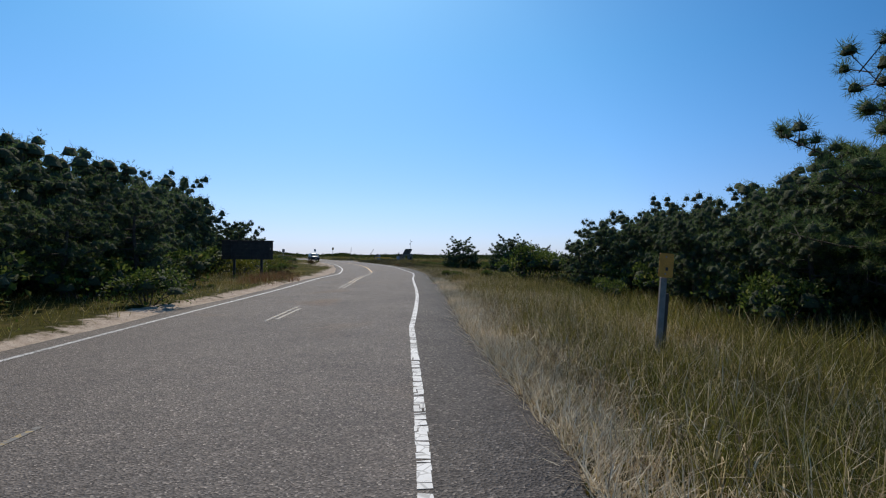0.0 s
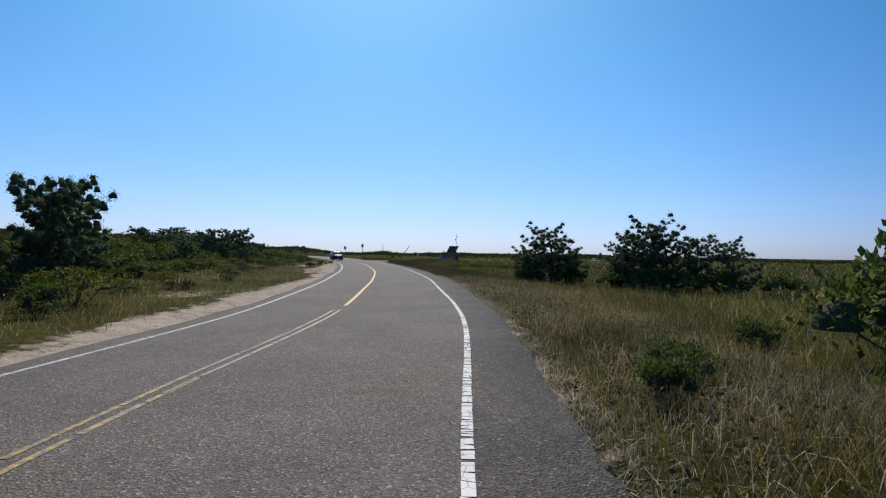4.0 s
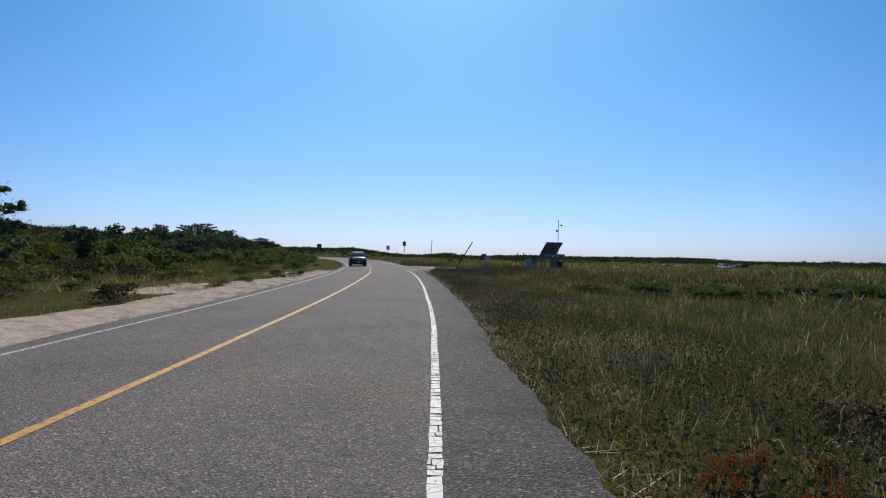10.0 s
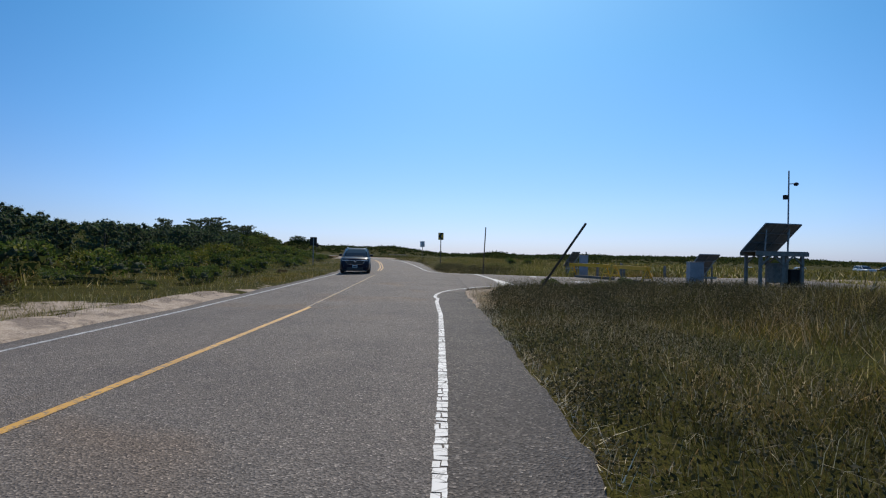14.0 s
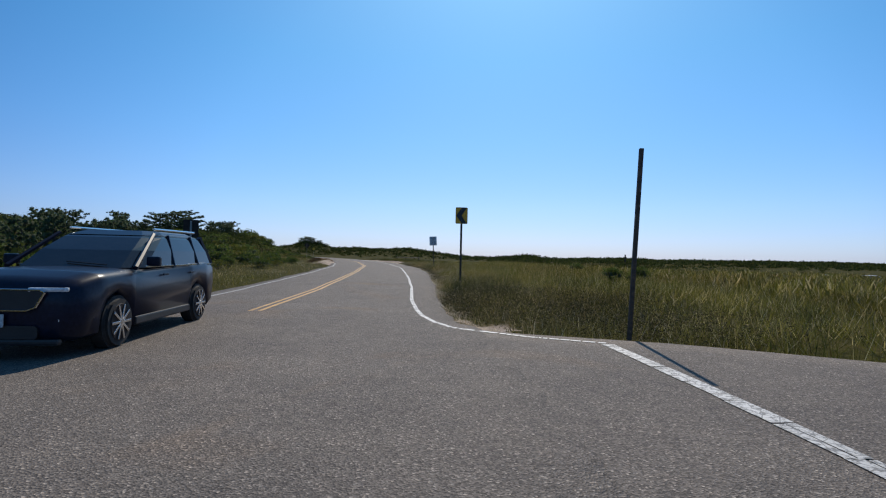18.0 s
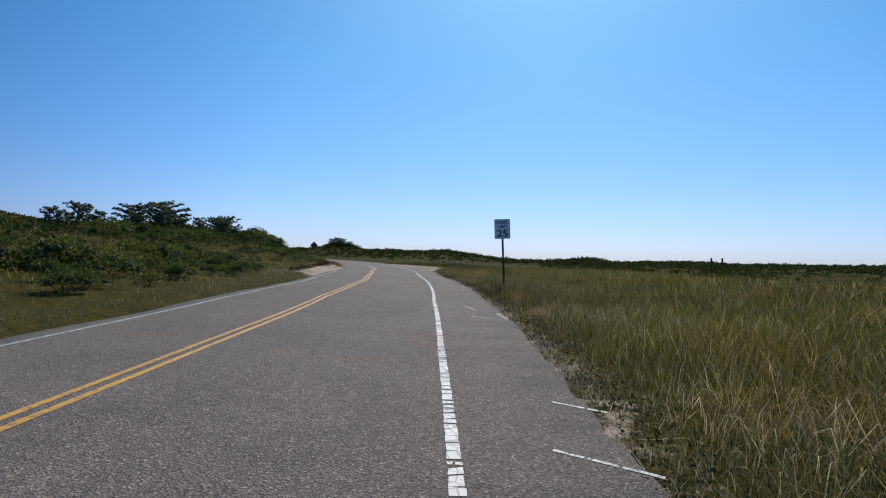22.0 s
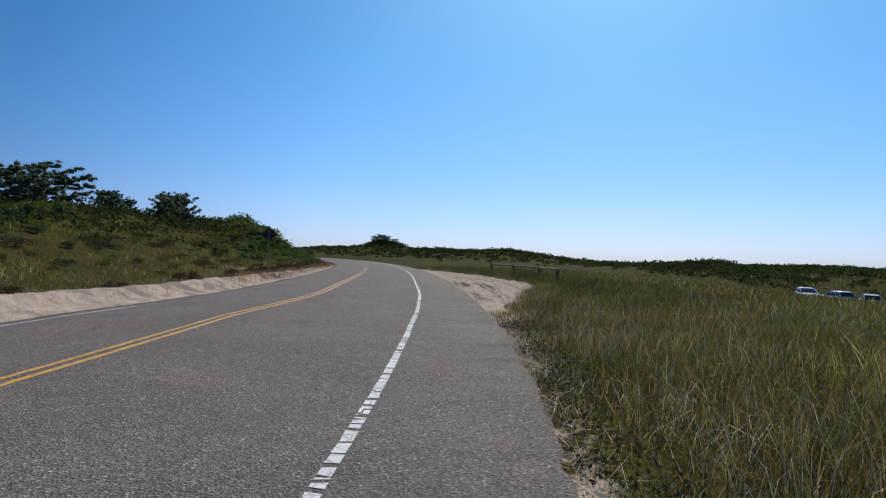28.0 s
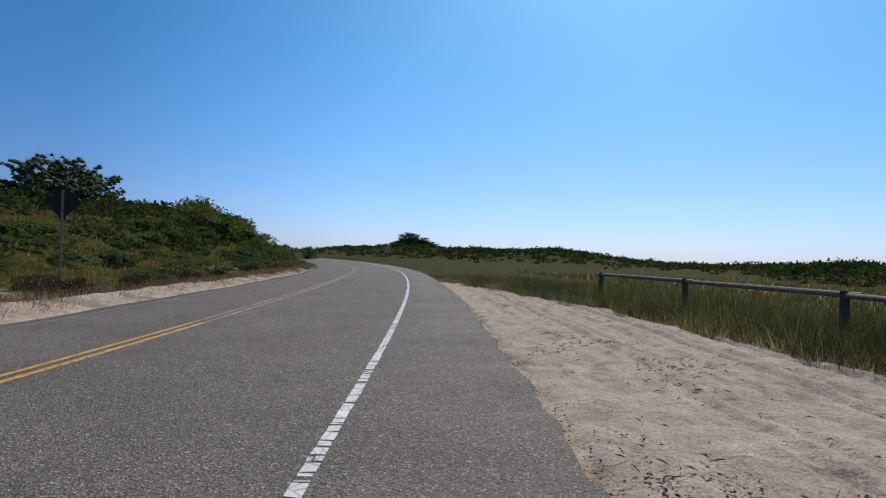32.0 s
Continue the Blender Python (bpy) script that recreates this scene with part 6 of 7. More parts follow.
def marker_post():
    x, y = 3.05, 7.4
    z = float(lift((x, y))[0])
    ob = thing("marker_post", pose(x, y, z, 0, 4, 0), "faded orange plate on a weathered dark post in the grass", "marker post")
    part("post", box(0.085, 0.06, 1.25, (0, 0.03, 0.5), 0.008), GREY_WOOD, ob)
    part("post", box(0.05, 0.05, 1.0, (0.075, 0.05, 0.4), 0.008), DARK_WOOD, ob)
    p = part("plate", plate(rounded(0.2, 0.34, 0.02, 4, 0.01, 1.18 - z), 0.006), SIGN_ORANGE, ob, "faded orange plate", m=pose(0, -0.012, 0))
    bolts(p, (1.30 - z, 1.06 - z))
    part("scuff_mark", plate(rounded(0.035, 0.05, 0.012, 3, 0.02, 1.13 - z), 0.002), DARK_WOOD, p, m=pose(0, -0.0025, 0))


marker_post()


def steel_posts():
    z = spot(121, 3.45)[2]
    ob = thing("steel_post", pose(-21.04, 119.18, z, 0, 2.6, 18), "tall dark rusty steel post at the junction", "post")
    p = part("post", box(0.065, 0.065, 3.5, (0, 0, 1.475), 0.006), RUST, ob)
    for k in range(30):
        part("post_hole", rod((0, -0.034, 0.3 + 0.085 * k), (0, -0.032, 0.3 + 0.085 * k), 0.012, None, 6), SIGN_BLACK, p)
    z = spot(108, 4.12)[2]
    tip, foot = Vector((-13.99, 105.89, 2.47)), Vector((-15.99, 106.81, z - 0.2))
    d = tip - foot
    ob = thing("leaning_post", Matrix.Translation(foot) @ d.to_track_quat("Z", "Y").to_matrix().to_4x4(), "perforated steel sign post knocked over at an angle", "post")
    p = part("post", box(0.07, 0.07, d.length, (0, 0, d.length / 2), 0.006), RUST, ob)
    for turn in (0, 180):
        for k in range(int(d.length / 0.075) - 4):
            zz = 0.35 + 0.075 * k
            part("post_hole", rod((0, -0.0365, zz), (0, -0.0345, zz), 0.013, None, 6), SIGN_BLACK, p, m=pose(0, 0, 0, 0, 0, turn))



steel_posts()

# ---- weather station with solar panels ----
PV = surface("dark_solar_cells", (0.018, 0.02, 0.028), (0.035, 0.037, 0.045), 4.0, 60.0, 0.35, 0.1, 0.05, 0.001)
PANEL_BACK = surface("grey_panel_back", (0.12, 0.115, 0.11), (0.2, 0.19, 0.18), 5.0, 60.0, 0.7, 0, 0.1, 0.002)
CABINET = surface("pale_grey_cabinet", (0.24, 0.25, 0.28), (0.34, 0.35, 0.38), 3.0, 50.0, 0.5, 0.1, 0.08, 0.002)
BARRIER_YELLOW = surface("yellow_barricade_paint", (0.70, 0.35, 0.012), (0.84, 0.44, 0.02), 5.0, 60.0, 0.55, 0, 0.25, 0.004)
TIMBER = surface("bare_timber", (0.30, 0.25, 0.19), (0.48, 0.42, 0.34), 7.0, 90.0, 0.8, 0, 0.4, 0.004)


def solar_array(parent, w, l, tilt, m):
    """A framed panel of cells: cells on its upper side, ribs below."""
    n = max(2, round(w / 0.55))
    ob = part("solar_panel", box(w, l, 0.02, (0, 0, 0), 0.003), PANEL_BACK, parent, m=m)
    part("cell_sheet", box(w - 0.04, l - 0.04, 0.006, (0, 0, 0.0145), 0.001), PV, ob, "dark blue solar cells")
    for sy in (-1, 1):
        part("frame_bar", box(w + 0.03, 0.035, 0.045, (0, sy * l / 2, 0), 0.004), STEEL, ob)
    for k in range(n + 1):
        part("frame_bar", box(0.035, l, 0.045, (-w / 2 + w * k / n, 0, -0.006), 0.004), STEEL, ob)
    for k in (0.33, 0.67):
        part("rib", box(w, 0.03, 0.03, (0, -l / 2 + l * k, -0.03), 0.003), STEEL, ob)
    return ob


def weather_station():
    x, y = -7.3, 108.15
    z = float(lift((x, y))[0])
    ob = thing("weather_station", pose(x, y, z, 0, 0, 18), "weathered timber platform with a tilted solar panel and an instrument mast", "weather station")
    top = 1.45 - z
    for px in (-0.72, 0.1, 0.82):
        for py in (-0.45, 0.45):
            part("leg", box(0.1, 0.1, top + 0.2, (px, py, top / 2 - 0.1), 0.008), GREY_WOOD, ob)
    for py in (-0.5, 0.5):
        part("beam", box(1.95, 0.05, 0.15, (0.05, py, top), 0.006), GREY_WOOD, ob)
        for px, sgn in ((-0.72, 1), (0.1, -1), (0.1, 1), (0.82, -1)):
            part("brace", rod((px, py, top - 0.42), (px + sgn * 0.36, py, top - 0.06), 0.035, None, 6), GREY_WOOD, ob)
    for k in range(7):
        part("deck_board", box(1.9, 0.13, 0.03, (0.05, -0.45 + 0.15 * k, top + 0.09), 0.004), GREY_WOOD, ob)
    solar_array(ob, 1.6, 1.5, 42, pose(0.0, 0.1, 2.06 - z, 0, 0, 13) @ pose(0, 0, 0, -42, 0, 0))
    part("strut", rod((0.35, -0.35, top + 0.1), (0.4, -0.35, 2.38 - z), 0.025, None, 6), STEEL, ob)
    part("strut", rod((-0.5, -0.35, top + 0.1), (-0.45, -0.35, 2.38 - z), 0.025, None, 6), STEEL, ob)
    mast = part("mast", rod((0.55, -0.05, 0), (0.55, -0.05, 4.6 - z), 0.035, 0.025, 8), STEEL, ob)
    part("sensor_arm", rod((0.55, -0.05, 4.1 - z), (0.78, -0.05, 4.12 - z), 0.018, None, 6), STEEL, mast)
    bm = bmesh.new()
    bmesh.ops.create_uvsphere(bm, u_segments=10, v_segments=7, radius=0.09)
    bmesh.ops.scale(bm, vec=(1, 1, 0.8), verts=bm.verts)
    part("wind_sensor", bm, SIGN_BACK, mast, smooth=True, m=pose(0.83, -0.05, 4.1 - z))
    part("sensor_box", box(0.16, 0.1, 0.17, (0.44, -0.05, 3.6 - z), 0.012), SIGN_BACK, mast)
    part("equipment_box", box(0.55, 0.4, 0.75, (0.2, 0, 0.75 - z), 0.02), GREY_WOOD, ob)
    part("equipment_box", box(0.4, 0.35, 0.6, (0.72, -0.1, 0.6 - z), 0.02), SIGN_BACK, ob)


def low_panel(x, y, w, l, h, label, turn_=16):
    z = float(lift((x, y))[0])
    ob = thing("solar_panel_stand", pose(x, y, z, 0, 0, 18), label, "solar panel")
    solar_array(ob, w, l, 45, pose(0, 0, h - z - l * 0.36, 0, 0, turn_) @ pose(0, 0, 0, -45, 0, 0))
    for px, hh in ((0.3, h - z - 0.52), (-0.3, h - z - 0.52)):
        for py in (-0.25, 0.25):
            part("leg", box(0.06, 0.06, hh + 0.1, (px, py, hh / 2 - 0.05), 0.004), GREY_WOOD, ob)
    part("rail", box(1.0, 0.05, 0.09, (0, -0.28, 0.55), 0.004), TIMBER, ob)
    part("brace", rod((-0.4, -0.3, 0.2), (0.42, -0.3, h - z - 0.25), 0.03, None, 6), TIMBER, ob)


def cabinet(x, y, top, w, d):
    z = float(lift((x, y))[0])
    h = top - z
    ob = thing("utility_cabinet", pose(x, y, z, 0, 0, 16), "pale grey metal utility cabinet standing in the grass", "cabinet")
    part("body", box(w, d, h, (0, 0, h / 2), 0.015), CABINET, ob)
    dr = part("door", box(w - 0.06, 0.02, h - 0.25, (0, -d / 2 - 0.008, h / 2 + 0.05), 0.006), CABINET, ob)
    part("handle", box(0.03, 0.03, 0.12, (w * 0.3, -d / 2 - 0.03, h / 2 + 0.05), 0.006), STEEL, dr)
    part("roof", box(w + 0.05, d + 0.05, 0.03, (0, 0, h + 0.012), 0.008), CABINET, ob)
    part("plinth", box(w + 0.04, d + 0.04, 0.16, (0, 0, 0.02), 0.01), GREY_WOOD, ob)


weather_station()
low_panel(-9.1, 111.9, 1.1, 1.2, 1.42, "small tilted solar panel on a timber stand")
low_panel(-15.6, 122.6, 0.62, 1.35, 1.5, "small tilted solar panel standing behind the barricades", 24)
cabinet(-14.75, 121.3, 1.28, 0.5, 0.35)
cabinet(-9.5, 111.2, 1.05, 0.6, 0.4)


def barricade(p, q, h=0.86, skid=True):
    p, q = Vector((*p, 0)), Vector((*q, 0))
    mid, d = (p + q) / 2, q - p
    z = float(road_z(*[float(v[0]) for v in locate(np.array([mid.x]), np.array([mid.y]))]))
    ob = thing("barricade", pose(mid.x, mid.y, z, 0, 0, math.degrees(math.atan2(d.y, d.x))), "long yellow wooden barricade plank on A-shaped legs", "barricade", "barricades across the side road")
    l = d.length
    part("plank", box(l, 0.045, 0.19, (0, 0, h - 0.1), 0.006), BARRIER_YELLOW, ob)
    for px in (-l / 2 + 0.3, l / 2 - 0.3):
        for sy in (-1, 1):
            part("leg", rod((px, sy * 0.04, h - 0.05), (px, sy * 0.36, 0.0), 0.045, None, 4), BARRIER_YELLOW, ob)
        part("crossbar", box(0.05, 0.5, 0.07, (px, 0, 0.3), 0.005), BARRIER_YELLOW, ob)
    return ob


barricade((-15.55, 119.75), (-13.1, 117.35))
barricade((-12.95, 116.2), (-11.2, 113.0))


BEAM = surface("old_brown_beam", (0.12, 0.095, 0.075), (0.24, 0.2, 0.165), 6.0, 90.0, 0.9, 0, 0.6, 0.006)


def timber_beam(p, q):
    p, q = Vector((*p, 0)), Vector((*q, 0))
    mid, d = (p + q) / 2, q - p
    ob = thing("timber_beam", pose(mid.x, mid.y, -0.085, 0, 0, math.degrees(math.atan2(d.y, d.x))), "heavy grey weathered timber lying under the barricade", "timber")
    part("beam", box(d.length, 0.22, 0.15, (0, 0, 0.075), 0.015), BEAM, ob)


timber_beam((-15.1, 119.0), (-12.9, 117.0))
timber_beam((-12.6, 115.7), (-11.0, 112.9))


def short_post(x, y, h, label, mat=GREY_WOOD):
    z = float(lift((x, y))[0])
    ob = thing("wooden_post", pose(x, y, z, 0, 1, 20), label, "post")
    p = part("post", box(0.14, 0.12, h + 0.3, (0, 0, h / 2 - 0.15), 0.01), mat, ob)
    for k in (0.25, 0.5):
        part("post_hole", rod((0, -0.0615, h - k), (0, -0.0595, h - k), 0.025, None, 8), SIGN_BLACK, p)


short_post(-13.85, 120.6, 0.98, "grey wooden post with drilled holes beside the barricades")
short_post(-12.4, 121.9, 0.95, "grey wooden post with drilled holes beside the cabinet")
for px_, py_ in ((-12.2, 122.6), (-9.6, 123.6)):
    short_post(px_, py_, 0.8, "short weathered fence post in the grass")


# the rails are paler than the posts
RAIL_WOOD = surface("pale_log", (0.16, 0.12, 0.085), (0.30, 0.24, 0.18), 7.0, 90.0, 0.85, 0, 0.6, 0.008)
FENCE_WOOD = surface("old_brown_log", (0.055, 0.038, 0.024), (0.115, 0.080, 0.052), 7.0, 90.0, 0.9, 0, 0.6, 0.008)


# ---- rail fence by the turnout ----
def rail_fence():
    pts = [(-55.8, 193.6), (-58.5, 198.0), (-61.8, 201.6), (-65.2, 205.0)]
    ob = thing("rail_fence", pose(*pts[0], 0), "low weathered log rail fence behind the sandy turnout", "fence")
    zs = [float(lift(p)[0]) for p in pts]
    o = Vector((*pts[0], 0))
    for (x, y), z in zip(pts, zs):
        part("post", rod(Vector((x, y, z - 0.3)) - o, Vector((x + 0.01, y, 0.76)) - o, 0.085, 0.078, 12), FENCE_WOOD, ob)
    for i in range(3):
        a, b = Vector((*pts[i], 0.69)) - o, Vector((*pts[i + 1], 0.69)) - o
        e = (b - a).normalized()
        part("rail", rod(a - e * 0.35, b + e * 0.3 - Vector((0, 0, 0.02)), 0.058, 0.052, 10), RAIL_WOOD, ob, "pale log rail")



rail_fence()

# ---- cars ----
GLASS = surface("dark_car_glass", (0.012, 0.014, 0.018), (0.02, 0.023, 0.028), 2.0, 20.0, 0.06, 0.0, 0.0, 0.001)
TYRE = surface("tyre_rubber", (0.015, 0.015, 0.016), (0.03, 0.03, 0.03), 8.0, 60.0, 0.85, 0, 0.3, 0.003)
CHROME = surface("chrome", (0.55, 0.56, 0.58), (0.7, 0.71, 0.72), 4.0, 40.0, 0.16, 1.0, 0.02, 0.001)
LAMP_GLASS = surface("headlamp_glass", (0.55, 0.58, 0.62), (0.75, 0.78, 0.8), 5.0, 40.0, 0.1, 0.2, 0.02, 0.001)
TAIL = surface("red_lamp", (0.25, 0.01, 0.01), (0.35, 0.02, 0.015), 5.0, 40.0, 0.2, 0, 0.02, 0.001)
PLATE = surface("licence_plate", (0.5, 0.5, 0.5), (0.62, 0.62, 0.62), 5.0, 40.0, 0.5, 0, 0.02, 0.001)


def car_paint(name, dark, light, metal=0.0):
    m = surface(name, dark, light, 0.8, 25.0, 0.3, metal, 0.01, 0.001)
    m.node_tree.nodes["Principled BSDF"].inputs["Specular IOR Level"].default_value = 0.14
    m.node_tree.nodes["Principled BSDF"].inputs["Coat Weight"].default_value = 0.1
    return m


def loft(sections):
    """Closed rings of equal length joined into a skin with end caps."""
    bm = bmesh.new()
    rings = [[bm.verts.new(p) for p in s] for s in sections]
    n = len(rings[0])
    for a, b in zip(rings, rings[1:]):
        for i in range(n):
            bm.faces.new((a[i], a[(i + 1) % n], b[(i + 1) % n], b[i]))
    bm.faces.new(rings[0])
    bm.faces.new(rings[-1][::-1])
    bmesh.ops.recalc_face_normals(bm, faces=bm.faces[:])
    return bm


def make_car(name, m, label, paint, k=1.0, tall=1.0, fine=True, lit=False):
    """A family car, nose towards +y; k scales the length, tall the height."""
    ob = thing(name, m, label, "car")
    w0, L = 0.96, 2.47 * k
    wheel = [(1.5 * k), (-1.42 * k)]
    st = [(L, .34, .80, .70), (L - .05, .26, .92, .82), (L - .25, .22, 1.0, .91)]
    for wy, zt in ((wheel[0], 1.06), (wheel[1], 1.15)):
        st += [(wy + .46, .22, zt - .01, .955), (wy + .43, .42, zt, .96), (wy + .3, .64, zt, .965), (wy, .76, zt + .01, .965), (wy - .3, .64, zt + .02, .965), (wy - .43, .42, zt + .02, .96), (wy - .46, .22, zt + .02, .955)]
    st += [(-L + .25, .32, 1.13, .93), (-L + .06, .40, 1.08, .87), (-L, .52, .98, .78)]
    rings = []
    for y, zb, zt, w in st:
        zt *= tall ** 0.5
        half = [(0.0, zb), (w * .82, zb), (w * .97, zb + .07), (w, zb * .35 + zt * .55), (w * .985, zt - .10), (w * .93, zt - .02), (w * .7, zt + .015), (0.0, zt + .035)]
        ring = [(px, y, pz) for px, pz in half] + [(-px, y, pz) for px, pz in half[-2:0:-1]]
        rings.append(ring)
    body = part("body", loft(rings), paint, ob, smooth=True)
    zb_ = 1.10 * tall ** 0.5
    lv = [(zb_, -2.42 * k, 1.02 * k, .90), (zb_ + .26 * tall, -2.3 * k, .60 * k, .845), (zb_ + .47 * tall, -2.12 * k, .18 * k, .76), (zb_ + .53 * tall, -2.02 * k, .02 * k, .72)]
    rings = []
    for z, y0, y1, hw in lv:
        ring = [(-hw * .8, y0, z), (hw * .8, y0, z), (hw, y0 + .3, z), (hw, (y0 + y1) / 2, z), (hw, y1 - .35, z), (hw * .78, y1, z), (-hw * .78, y1, z), (-hw, y1 - .35, z), (-hw, (y0 + y1) / 2, z), (-hw, y0 + .3, z)]
        rings.append(ring)
    glass = part("window_band", loft(rings), GLASS, ob, "dark tinted windows")
    z, y0, y1, hw = lv[-1]
    part("roof", loft([[(-hw * .8, y0 - .06, z - .02), (hw * .8, y0 - .06, z - .02), (hw + .02, y0 + .3, z - .02), (hw + .02, y1 - .3, z - .02), (hw * .8, y1 + .08, z - .02), (-hw * .8, y1 + .08, z - .02), (-hw - .02, y1 - .3, z - .02), (-hw - .02, y0 + .3, z - .02)],
                       [(-hw * .6, y0 + .12, z + .065), (hw * .6, y0 + .12, z + .065), (hw * .8, y0 + .4, z + .065), (hw * .8, y1 - .5, z + .065), (hw * .6, y1 - .2, z + .065), (-hw * .6, y1 - .2, z + .065), (-hw * .8, y1 - .5, z + .065), (-hw * .8, y0 + .4, z + .065)]]), paint, ob)
    for sx in (-1, 1):
        for a, b, r in (((.9 * sx, .98 * k, zb_), (.735 * sx, .06 * k, z), .04), ((.91 * sx, -.35 * k, zb_), (.745 * sx, -.45 * k, z), .03), ((.91 * sx, -1.42 * k, zb_), (.745 * sx, -1.4 * k, z), .03), ((.80 * sx, -2.36 * k, zb_), (.70 * sx, -2.0 * k, z), .07)):
            part("pillar", rod(a, b, r, r * .8, 6), paint, ob)
        if fine:
            part("roof_rail", rod((.66 * sx, -1.85 * k, z + .10), (.66 * sx, -.1 * k, z + .09), .02, None, 8), CHROME, ob)
            part("window_trim", box(.012, 2.9 * k, .022, (.912 * sx, -.75 * k, zb_ + .015), .003), CHROME, ob)
            mir = part("mirror", box(.2, .1, .15, (1.03 * sx, .68 * k, zb_ + .1), .03), paint, ob)
            part("mirror_glass", box(.15, .01, .11, (1.03 * sx, .627 * k, zb_ + .1), .004), CHROME, mir)
            for yy in (.1, -1.0):
                part("door_handle", box(.02, .18, .03, (.97 * sx, yy * k, .98), .006), paint, ob)
            part("sill", box(.06, 2.0 * k, .12, (.93 * sx, .04 * k, .33), .02), SIGN_BLACK, ob)
        part("headlight", box(.42, .10, .055, (.60 * sx, L - .05, .87), .02, Matrix.Rotation(-0.22 * sx, 4, "Z")), LAMP_GLASS, ob)
        part("tail_light", box(.3, .08, .12, (.66 * sx, -L + .05, 1.0), .02), TAIL, ob)
        for wy in wheel:
            bm = bmesh.new()
            bmesh.ops.create_cone(bm, cap_ends=True, segments=28, radius1=.37, radius2=.37, depth=.25)
            bmesh.ops.bevel(bm, geom=[e for e in bm.edges if abs(e.verts[0].co.z - e.verts[1].co.z) < 1e-4], offset=.05, segments=3, affect="EDGES")
            wh = part("wheel", bm, TYRE, ob, smooth=False, m=pose(.84 * sx, wy, .37, 0, 90 * sx, 0))
            part("rim", rod((0, 0, .10), (0, 0, .135), .27, .25, 24), SIGN_BACK, wh)
            if fine:
                for q in range(10):
                    part("spoke", box(.035, .21, .02, (0, 0, 0), .004, None), CHROME, wh, m=pose(0, 0, .142, 0, 0, 36 * q) @ pose(0, .14, 0))
            part("hub", rod((0, 0, .13), (0, 0, .155), .05, .04, 12), CHROME, wh)
    if fine:
        mouth = [(-.60, .84), (-.54, .87), (.54, .87), (.60, .84), (.50, .66), (.40, .62), (-.40, .62), (-.50, .66)]
        g = part("grille", plate(mouth, .03), SIGN_BLACK, ob, m=pose(0, L + .035, 0, 0, 0, 180))
        for a, b in zip(mouth, mouth[1:] + mouth[:1]):
            part("grille_trim", rod((a[0], -.004, a[1]), (b[0], -.004, b[1]), .013, None, 6), CHROME, g)
        part("badge", box(.16, .01, .07, (0, -.008, .80), .004), CHROME, g)
        part("air_intake", plate(rounded(1.05, .16, .05, 4, 0, .36), .02), SIGN_BLACK, ob, m=pose(0, L + .028, 0, 0, 0, 180))
        part("lower_bumper", box(1.5, .10, .08, (0, L - .03, .24), .03), SIGN_BLACK, ob)
        p = part("licence_plate", box(.31, .012, .155, (0, L + .045, .50), .004), PLATE, ob)
        part("plate_bar", box(.24, .004, .06, (0, L + .053, .495), .001), SIGN_BACK, p)
        for sx in (-1, 1):
            part("light_bar", box(.16, .03, .03, (.66 * sx, L - .03, .50), .006), LAMP_GLASS, ob)
        part("wiper", rod((-.5, 1.0 * k, zb_ + .04), (.1, .93 * k, zb_ + .08), .01, None, 5), SIGN_BLACK, ob)
    return ob


NAVY = car_paint("dark_navy_car_paint", (0.007, 0.011, 0.025), (0.011, 0.016, 0.034))
CAR_WHITE = car_paint("white_car_paint", (0.62, 0.63, 0.65), (0.7, 0.71, 0.72), 0.0)
CAR_SILVER = car_paint("silver_car_paint", (0.35, 0.36, 0.38), (0.42, 0.43, 0.45), 0.6)
CAR_BLACK = car_paint("black_car_paint", (0.012, 0.012, 0.013), (0.02, 0.02, 0.022))
CAR_BLUE = car_paint("blue_car_paint", (0.03, 0.05, 0.1), (0.04, 0.065, 0.13))


def cars():
    s = 121.2
    o = float(middle_line(s)) - 1.42
    p = at(s, o)
    make_car("suv", pose(float(p[0]), float(p[1]), float(road_z(s, o)), 0, 0, heading(s) + 180) @ Matrix.Scale(0.93, 4), "dark navy sport utility car on the asphalt road", NAVY)
    rows = [(-40.5, 244.0, CAR_WHITE, "white"), (-37.6, 243.6, CAR_WHITE, "white"), (-34.4, 243.8, CAR_WHITE, "white"), (-31.0, 243.2, CAR_SILVER, "silver grey"), (-27.6, 243.0, CAR_WHITE, "white"), (-25.2, 242.6, CAR_BLUE, "dark blue"), (-22.2, 242.8, CAR_WHITE, "white"), (-19.2, 242.2, CAR_BLACK, "black"), (-16.4, 241.8, CAR_SILVER, "silver grey"), (-12.0, 240.6, CAR_WHITE, "white"), (-3.0, 236.4, CAR_BLACK, "black"), (6.0, 230, CAR_WHITE, "white"), (16.5, 216.4, CAR_WHITE, "white"), (21.5, 216.0, CAR_BLACK, "black"), (25.2, 214.4, CAR_WHITE, "white"), (35.5, 210.8, CAR_SILVER, "silver grey"), (38.8, 209.6, CAR_BLACK, "black"), (11.0, 221.0, CAR_SILVER, "silver grey")]
    for i, (x, y, paint, word) in enumerate(rows):
        make_car("parked_car", pose(x, y, float(lift((x, y))[0]), 0, 0, 8 + 14 * math.sin(i * 2.1) + (180 if i % 3 == 0 else 0)), word + " car parked in the distant lot behind the meadow", paint, 0.92 + 0.06 * math.sin(i), 1.0 + 0.08 * math.sin(3 * i), False)


cars()


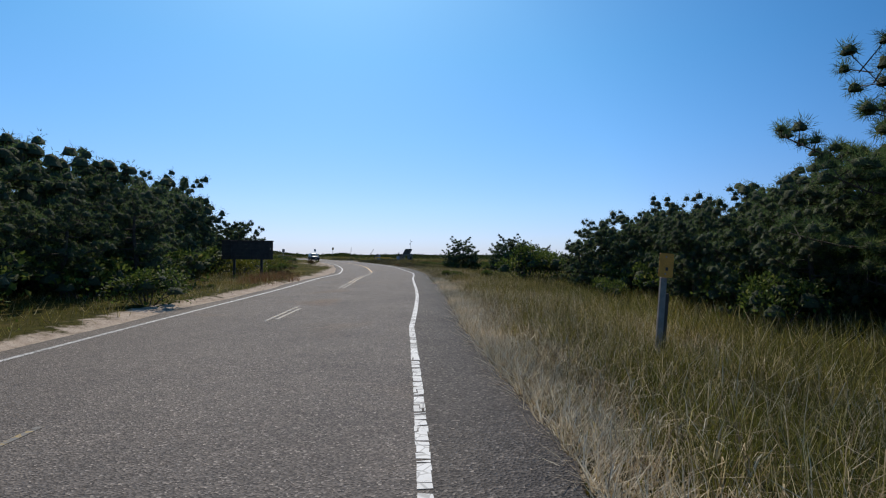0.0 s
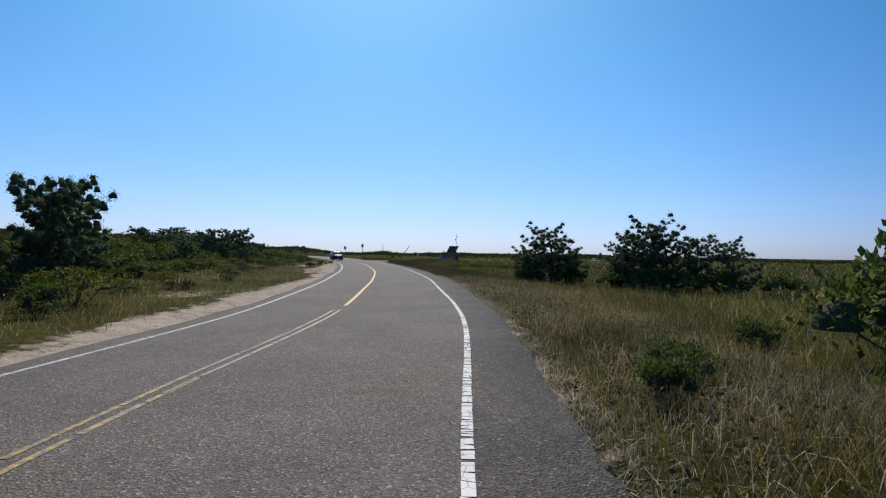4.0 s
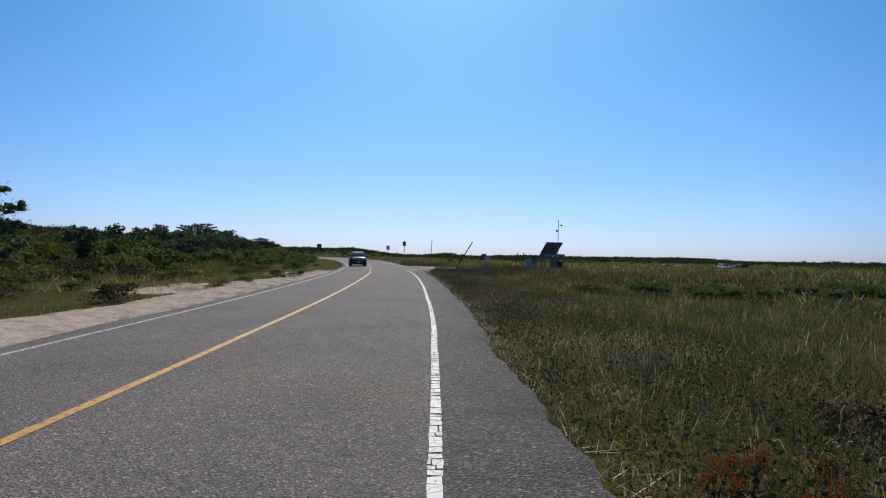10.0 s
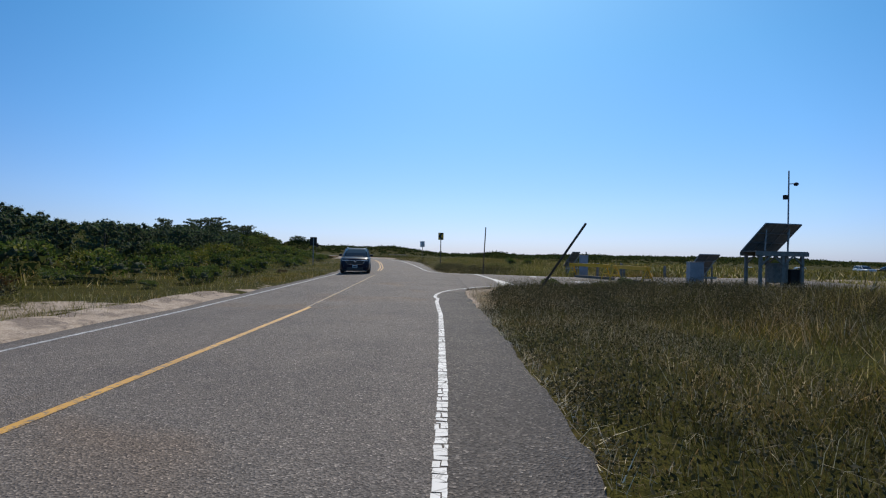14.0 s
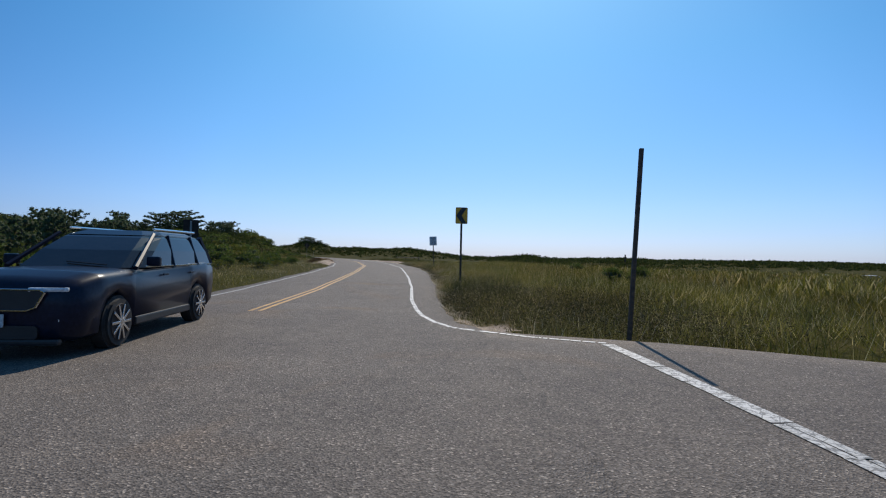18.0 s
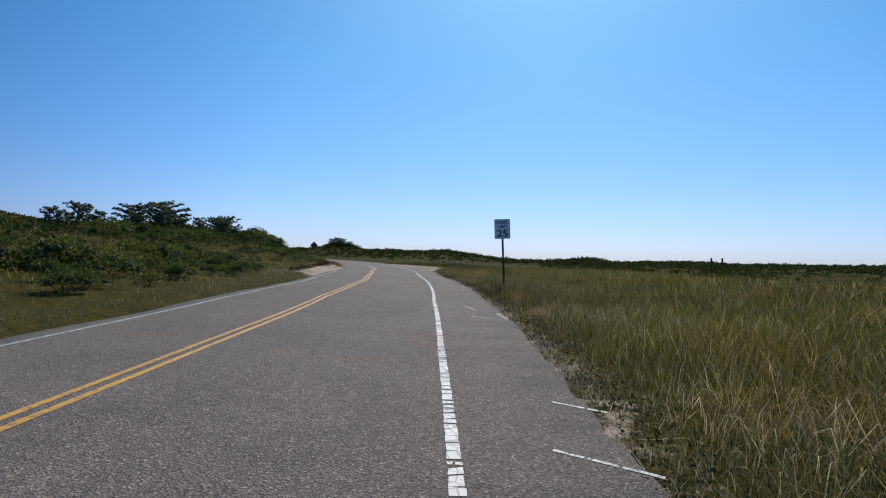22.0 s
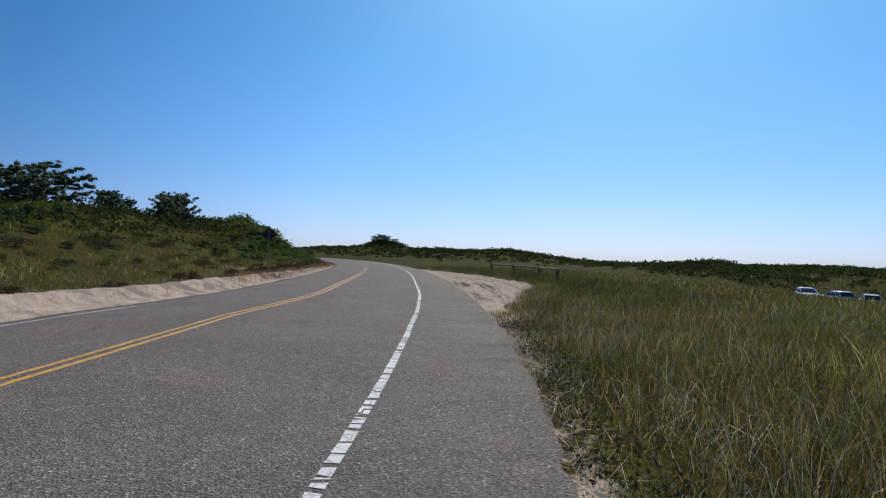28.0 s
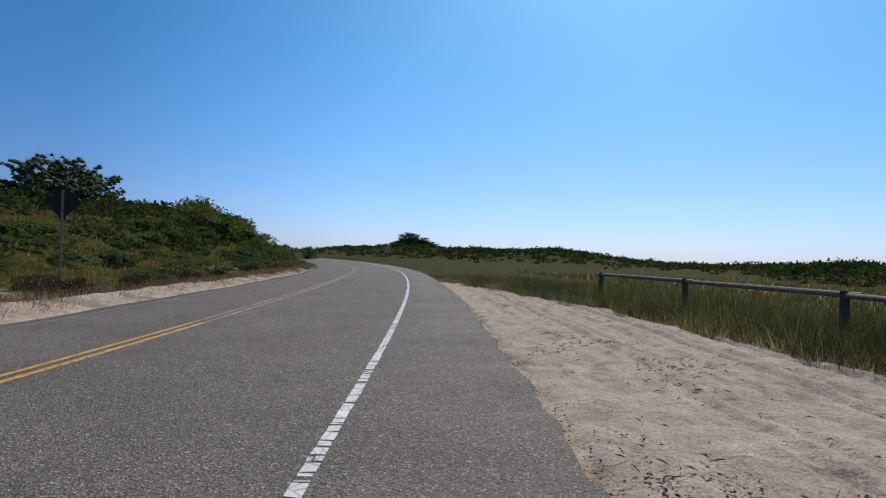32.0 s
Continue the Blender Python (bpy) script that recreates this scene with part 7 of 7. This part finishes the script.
def dune_posts():
    for x, y in ((-23.4, 277.5), (-21.0, 277.5)):
        z = float(lift((x, y))[0])
        ob = thing("dune_post", pose(x, y, z), "dark square post standing on the dune", "post")
        part("post", box(0.38, 0.38, 2.9 - z, (0, 0, (2.3 - z) / 2), 0.02), DARK_WOOD, ob)
        part("cap", box(0.55, 0.55, 0.08, (0, 0, 2.63 - z), 0.02), DARK_WOOD, ob)


dune_posts()


def rose_bush():
    """Low dark rose with its pink bloom at the corner of the junction."""
    x, y, z = spot(109.7, 4.75)
    rng = np.random.default_rng(91)
    woody, green = shrub_meshes(92, 0.5, 0.55, 420, 0.07, LEAVES, 7)
    ob = plant("rose_bush", woody, green, "low dark-leaved rose bush with one pink flower", "shrub", "", pose(x, y, z - 0.02))
    bm = bmesh.new()
    for ring, (r, up) in enumerate(((0.045, 0.35), (0.028, 0.8))):
        for k in range(6):
            a = k * math.tau / 6 + ring * 0.5
            d = Vector((math.cos(a), math.sin(a), up)).normalized()
            s_ = Vector((-math.sin(a), math.cos(a), 0)) * r * 0.5
            o = d * r
            bm.faces.new([bm.verts.new(p) for p in (Vector((0, 0, 0)), o * 0.7 + s_, o * 1.1, o * 0.7 - s_)])
    pink = surface("pink_petals", (0.5, 0.13, 0.18), (0.62, 0.2, 0.25), 20.0, 90.0, 0.6, 0, 0.1, 0.001)
    part("flower", bm, pink, ob, "pink flower", m=pose(-0.12, -0.2, 0.47, 35, 0, 20))


rose_bush()


# ---- loose small stuff ----
def pebbles():
    """Gravel on the turnout and along the pavement edge."""
    rng = np.random.default_rng(5)
    s = np.concatenate([rng.uniform(197.2, 200.8, 3600), rng.uniform(196.2, 200.6, 4200), rng.normal(192.4, 1.4, 900), rng.uniform(0, 226, 2600), rng.normal(122.3, 0.9, 160), rng.uniform(187, 214, 700)])
    o = np.concatenate([edge_right(s[:3600]) + 0.6 + rng.normal(0, 0.2, 3600), edge_right(s[3600:7800]) + 1.66 + rng.normal(0, 0.26, 4200), edge_right(s[7800:8700]) + 0.42 + rng.normal(0, 0.22, 900), edge_right(s[8700:11300]) + np.abs(rng.normal(0.02, 0.16, 2600)), 2.0 + rng.normal(0, 0.7, 160), rng.uniform(1.0, 5.0, 700)])
    s2 = rng.uniform(-1, 230, 6500)
    s = np.concatenate([s, s2])
    o = np.concatenate([o, edge_right(s2) + np.abs(rng.normal(0.06, 0.13, 6500))])
    ok = ~on_side_road(s, o) & ((s < 105) | (s > 122))
    s, o = s[ok], o[ok]
    xy = at(s, o)
    z = ground_z(xy[:, 0], xy[:, 1], s, o) + np.where((s > 187) & (s < 223) & (o > edge_right(s) + 0.2), 0.024, 0)
    z = np.where(o < edge_right(s) + 0.02, road_z(s, o), z)
    n = len(s)
    r = rng.uniform(0.003, 0.011, n) * rng.uniform(0.6, 1.5, n)
    base = np.array([(1, 0, 0), (-1, 0, 0), (0, 1, 0), (0, -1, 0), (0, 0, 0.7), (0, 0, -0.5)], float)
    v = base[None] * r[:, None, None] * rng.uniform(0.7, 1.3, (n, 6, 1)) + np.column_stack([xy, z + r * 0.2])[:, None]
    f = np.array([(0, 2, 4), (2, 1, 4), (1, 3, 4), (3, 0, 4), (2, 0, 5), (1, 2, 5), (3, 1, 5), (0, 3, 5)])
    t = (f[None] + (np.arange(n) * 6)[:, None, None]).reshape(-1, 3)
    m, nt, b = nodes_of("gravel")
    geo = nt.nodes.new("ShaderNodeNewGeometry")
    nt.links.new(ramp(nt, geo.outputs["Random Per Island"], [(0, (0.06, 0.05, 0.042)), (0.6, (0.15, 0.128, 0.105)), (1, (0.36, 0.31, 0.255))]), b.inputs["Base Color"])
    b.inputs["Roughness"].default_value = 0.9
    tagged(new("gravel", tri_mesh("gravel", v.reshape(-1, 3), t, m)), "loose dark gravel on the sandy turnout", "gravel", kind="stuff")


def twigs():
    """Dead stems and wrack lying on the sand."""
    rng = np.random.default_rng(6)
    n = 3400
    s = np.concatenate([rng.uniform(0, 236, 1700), rng.uniform(176, 214, 900), np.repeat(rng.uniform(187, 216, 40), 20) + rng.normal(0, 0.22, 800)])
    o = np.concatenate([edge_left(s[:1700]) - rng.uniform(0.1, 2.6, 1700), np.where(rng.uniform(0, 1, 900) < 0.5, edge_left(s[1700:2600]) - rng.uniform(0.3, 4, 900), edge_right(s[1700:2600]) + rng.uniform(0.2, 4.5, 900)), edge_right(s[2600:]) + np.repeat(rng.uniform(0.2, 4.2, 40), 20) + rng.normal(0, 0.16, 800)])
    xy = at(s, o)
    z = ground_z(xy[:, 0], xy[:, 1], s, o) + 0.012 + np.where((s > 187) & (s < 223) & (o > 0.5), 0.025, 0)
    a, l = rng.uniform(0, 6.28, n), rng.uniform(0.03, 0.11, n)
    d = np.column_stack([np.cos(a) * l, np.sin(a) * l, rng.uniform(-0.01, 0.04, n)])
    w = np.column_stack([-np.sin(a), np.cos(a), np.zeros(n)]) * rng.uniform(0.0015, 0.004, n)[:, None]
    p = np.column_stack([xy, z])
    v = np.stack([p - w, p + w, p + d, p + d * 0.5 + (0, 0, 0.012)], 1).reshape(-1, 3)
    t = (np.array([(0, 1, 3), (1, 2, 3), (2, 0, 3), (0, 2, 1)])[None] + (np.arange(n) * 4)[:, None, None]).reshape(-1, 3)
    tagged(new("twigs", tri_mesh("twigs", v, t, BARK)), "dead twigs and wrack scattered on the sand", "debris", kind="stuff")


pebbles()
twigs()
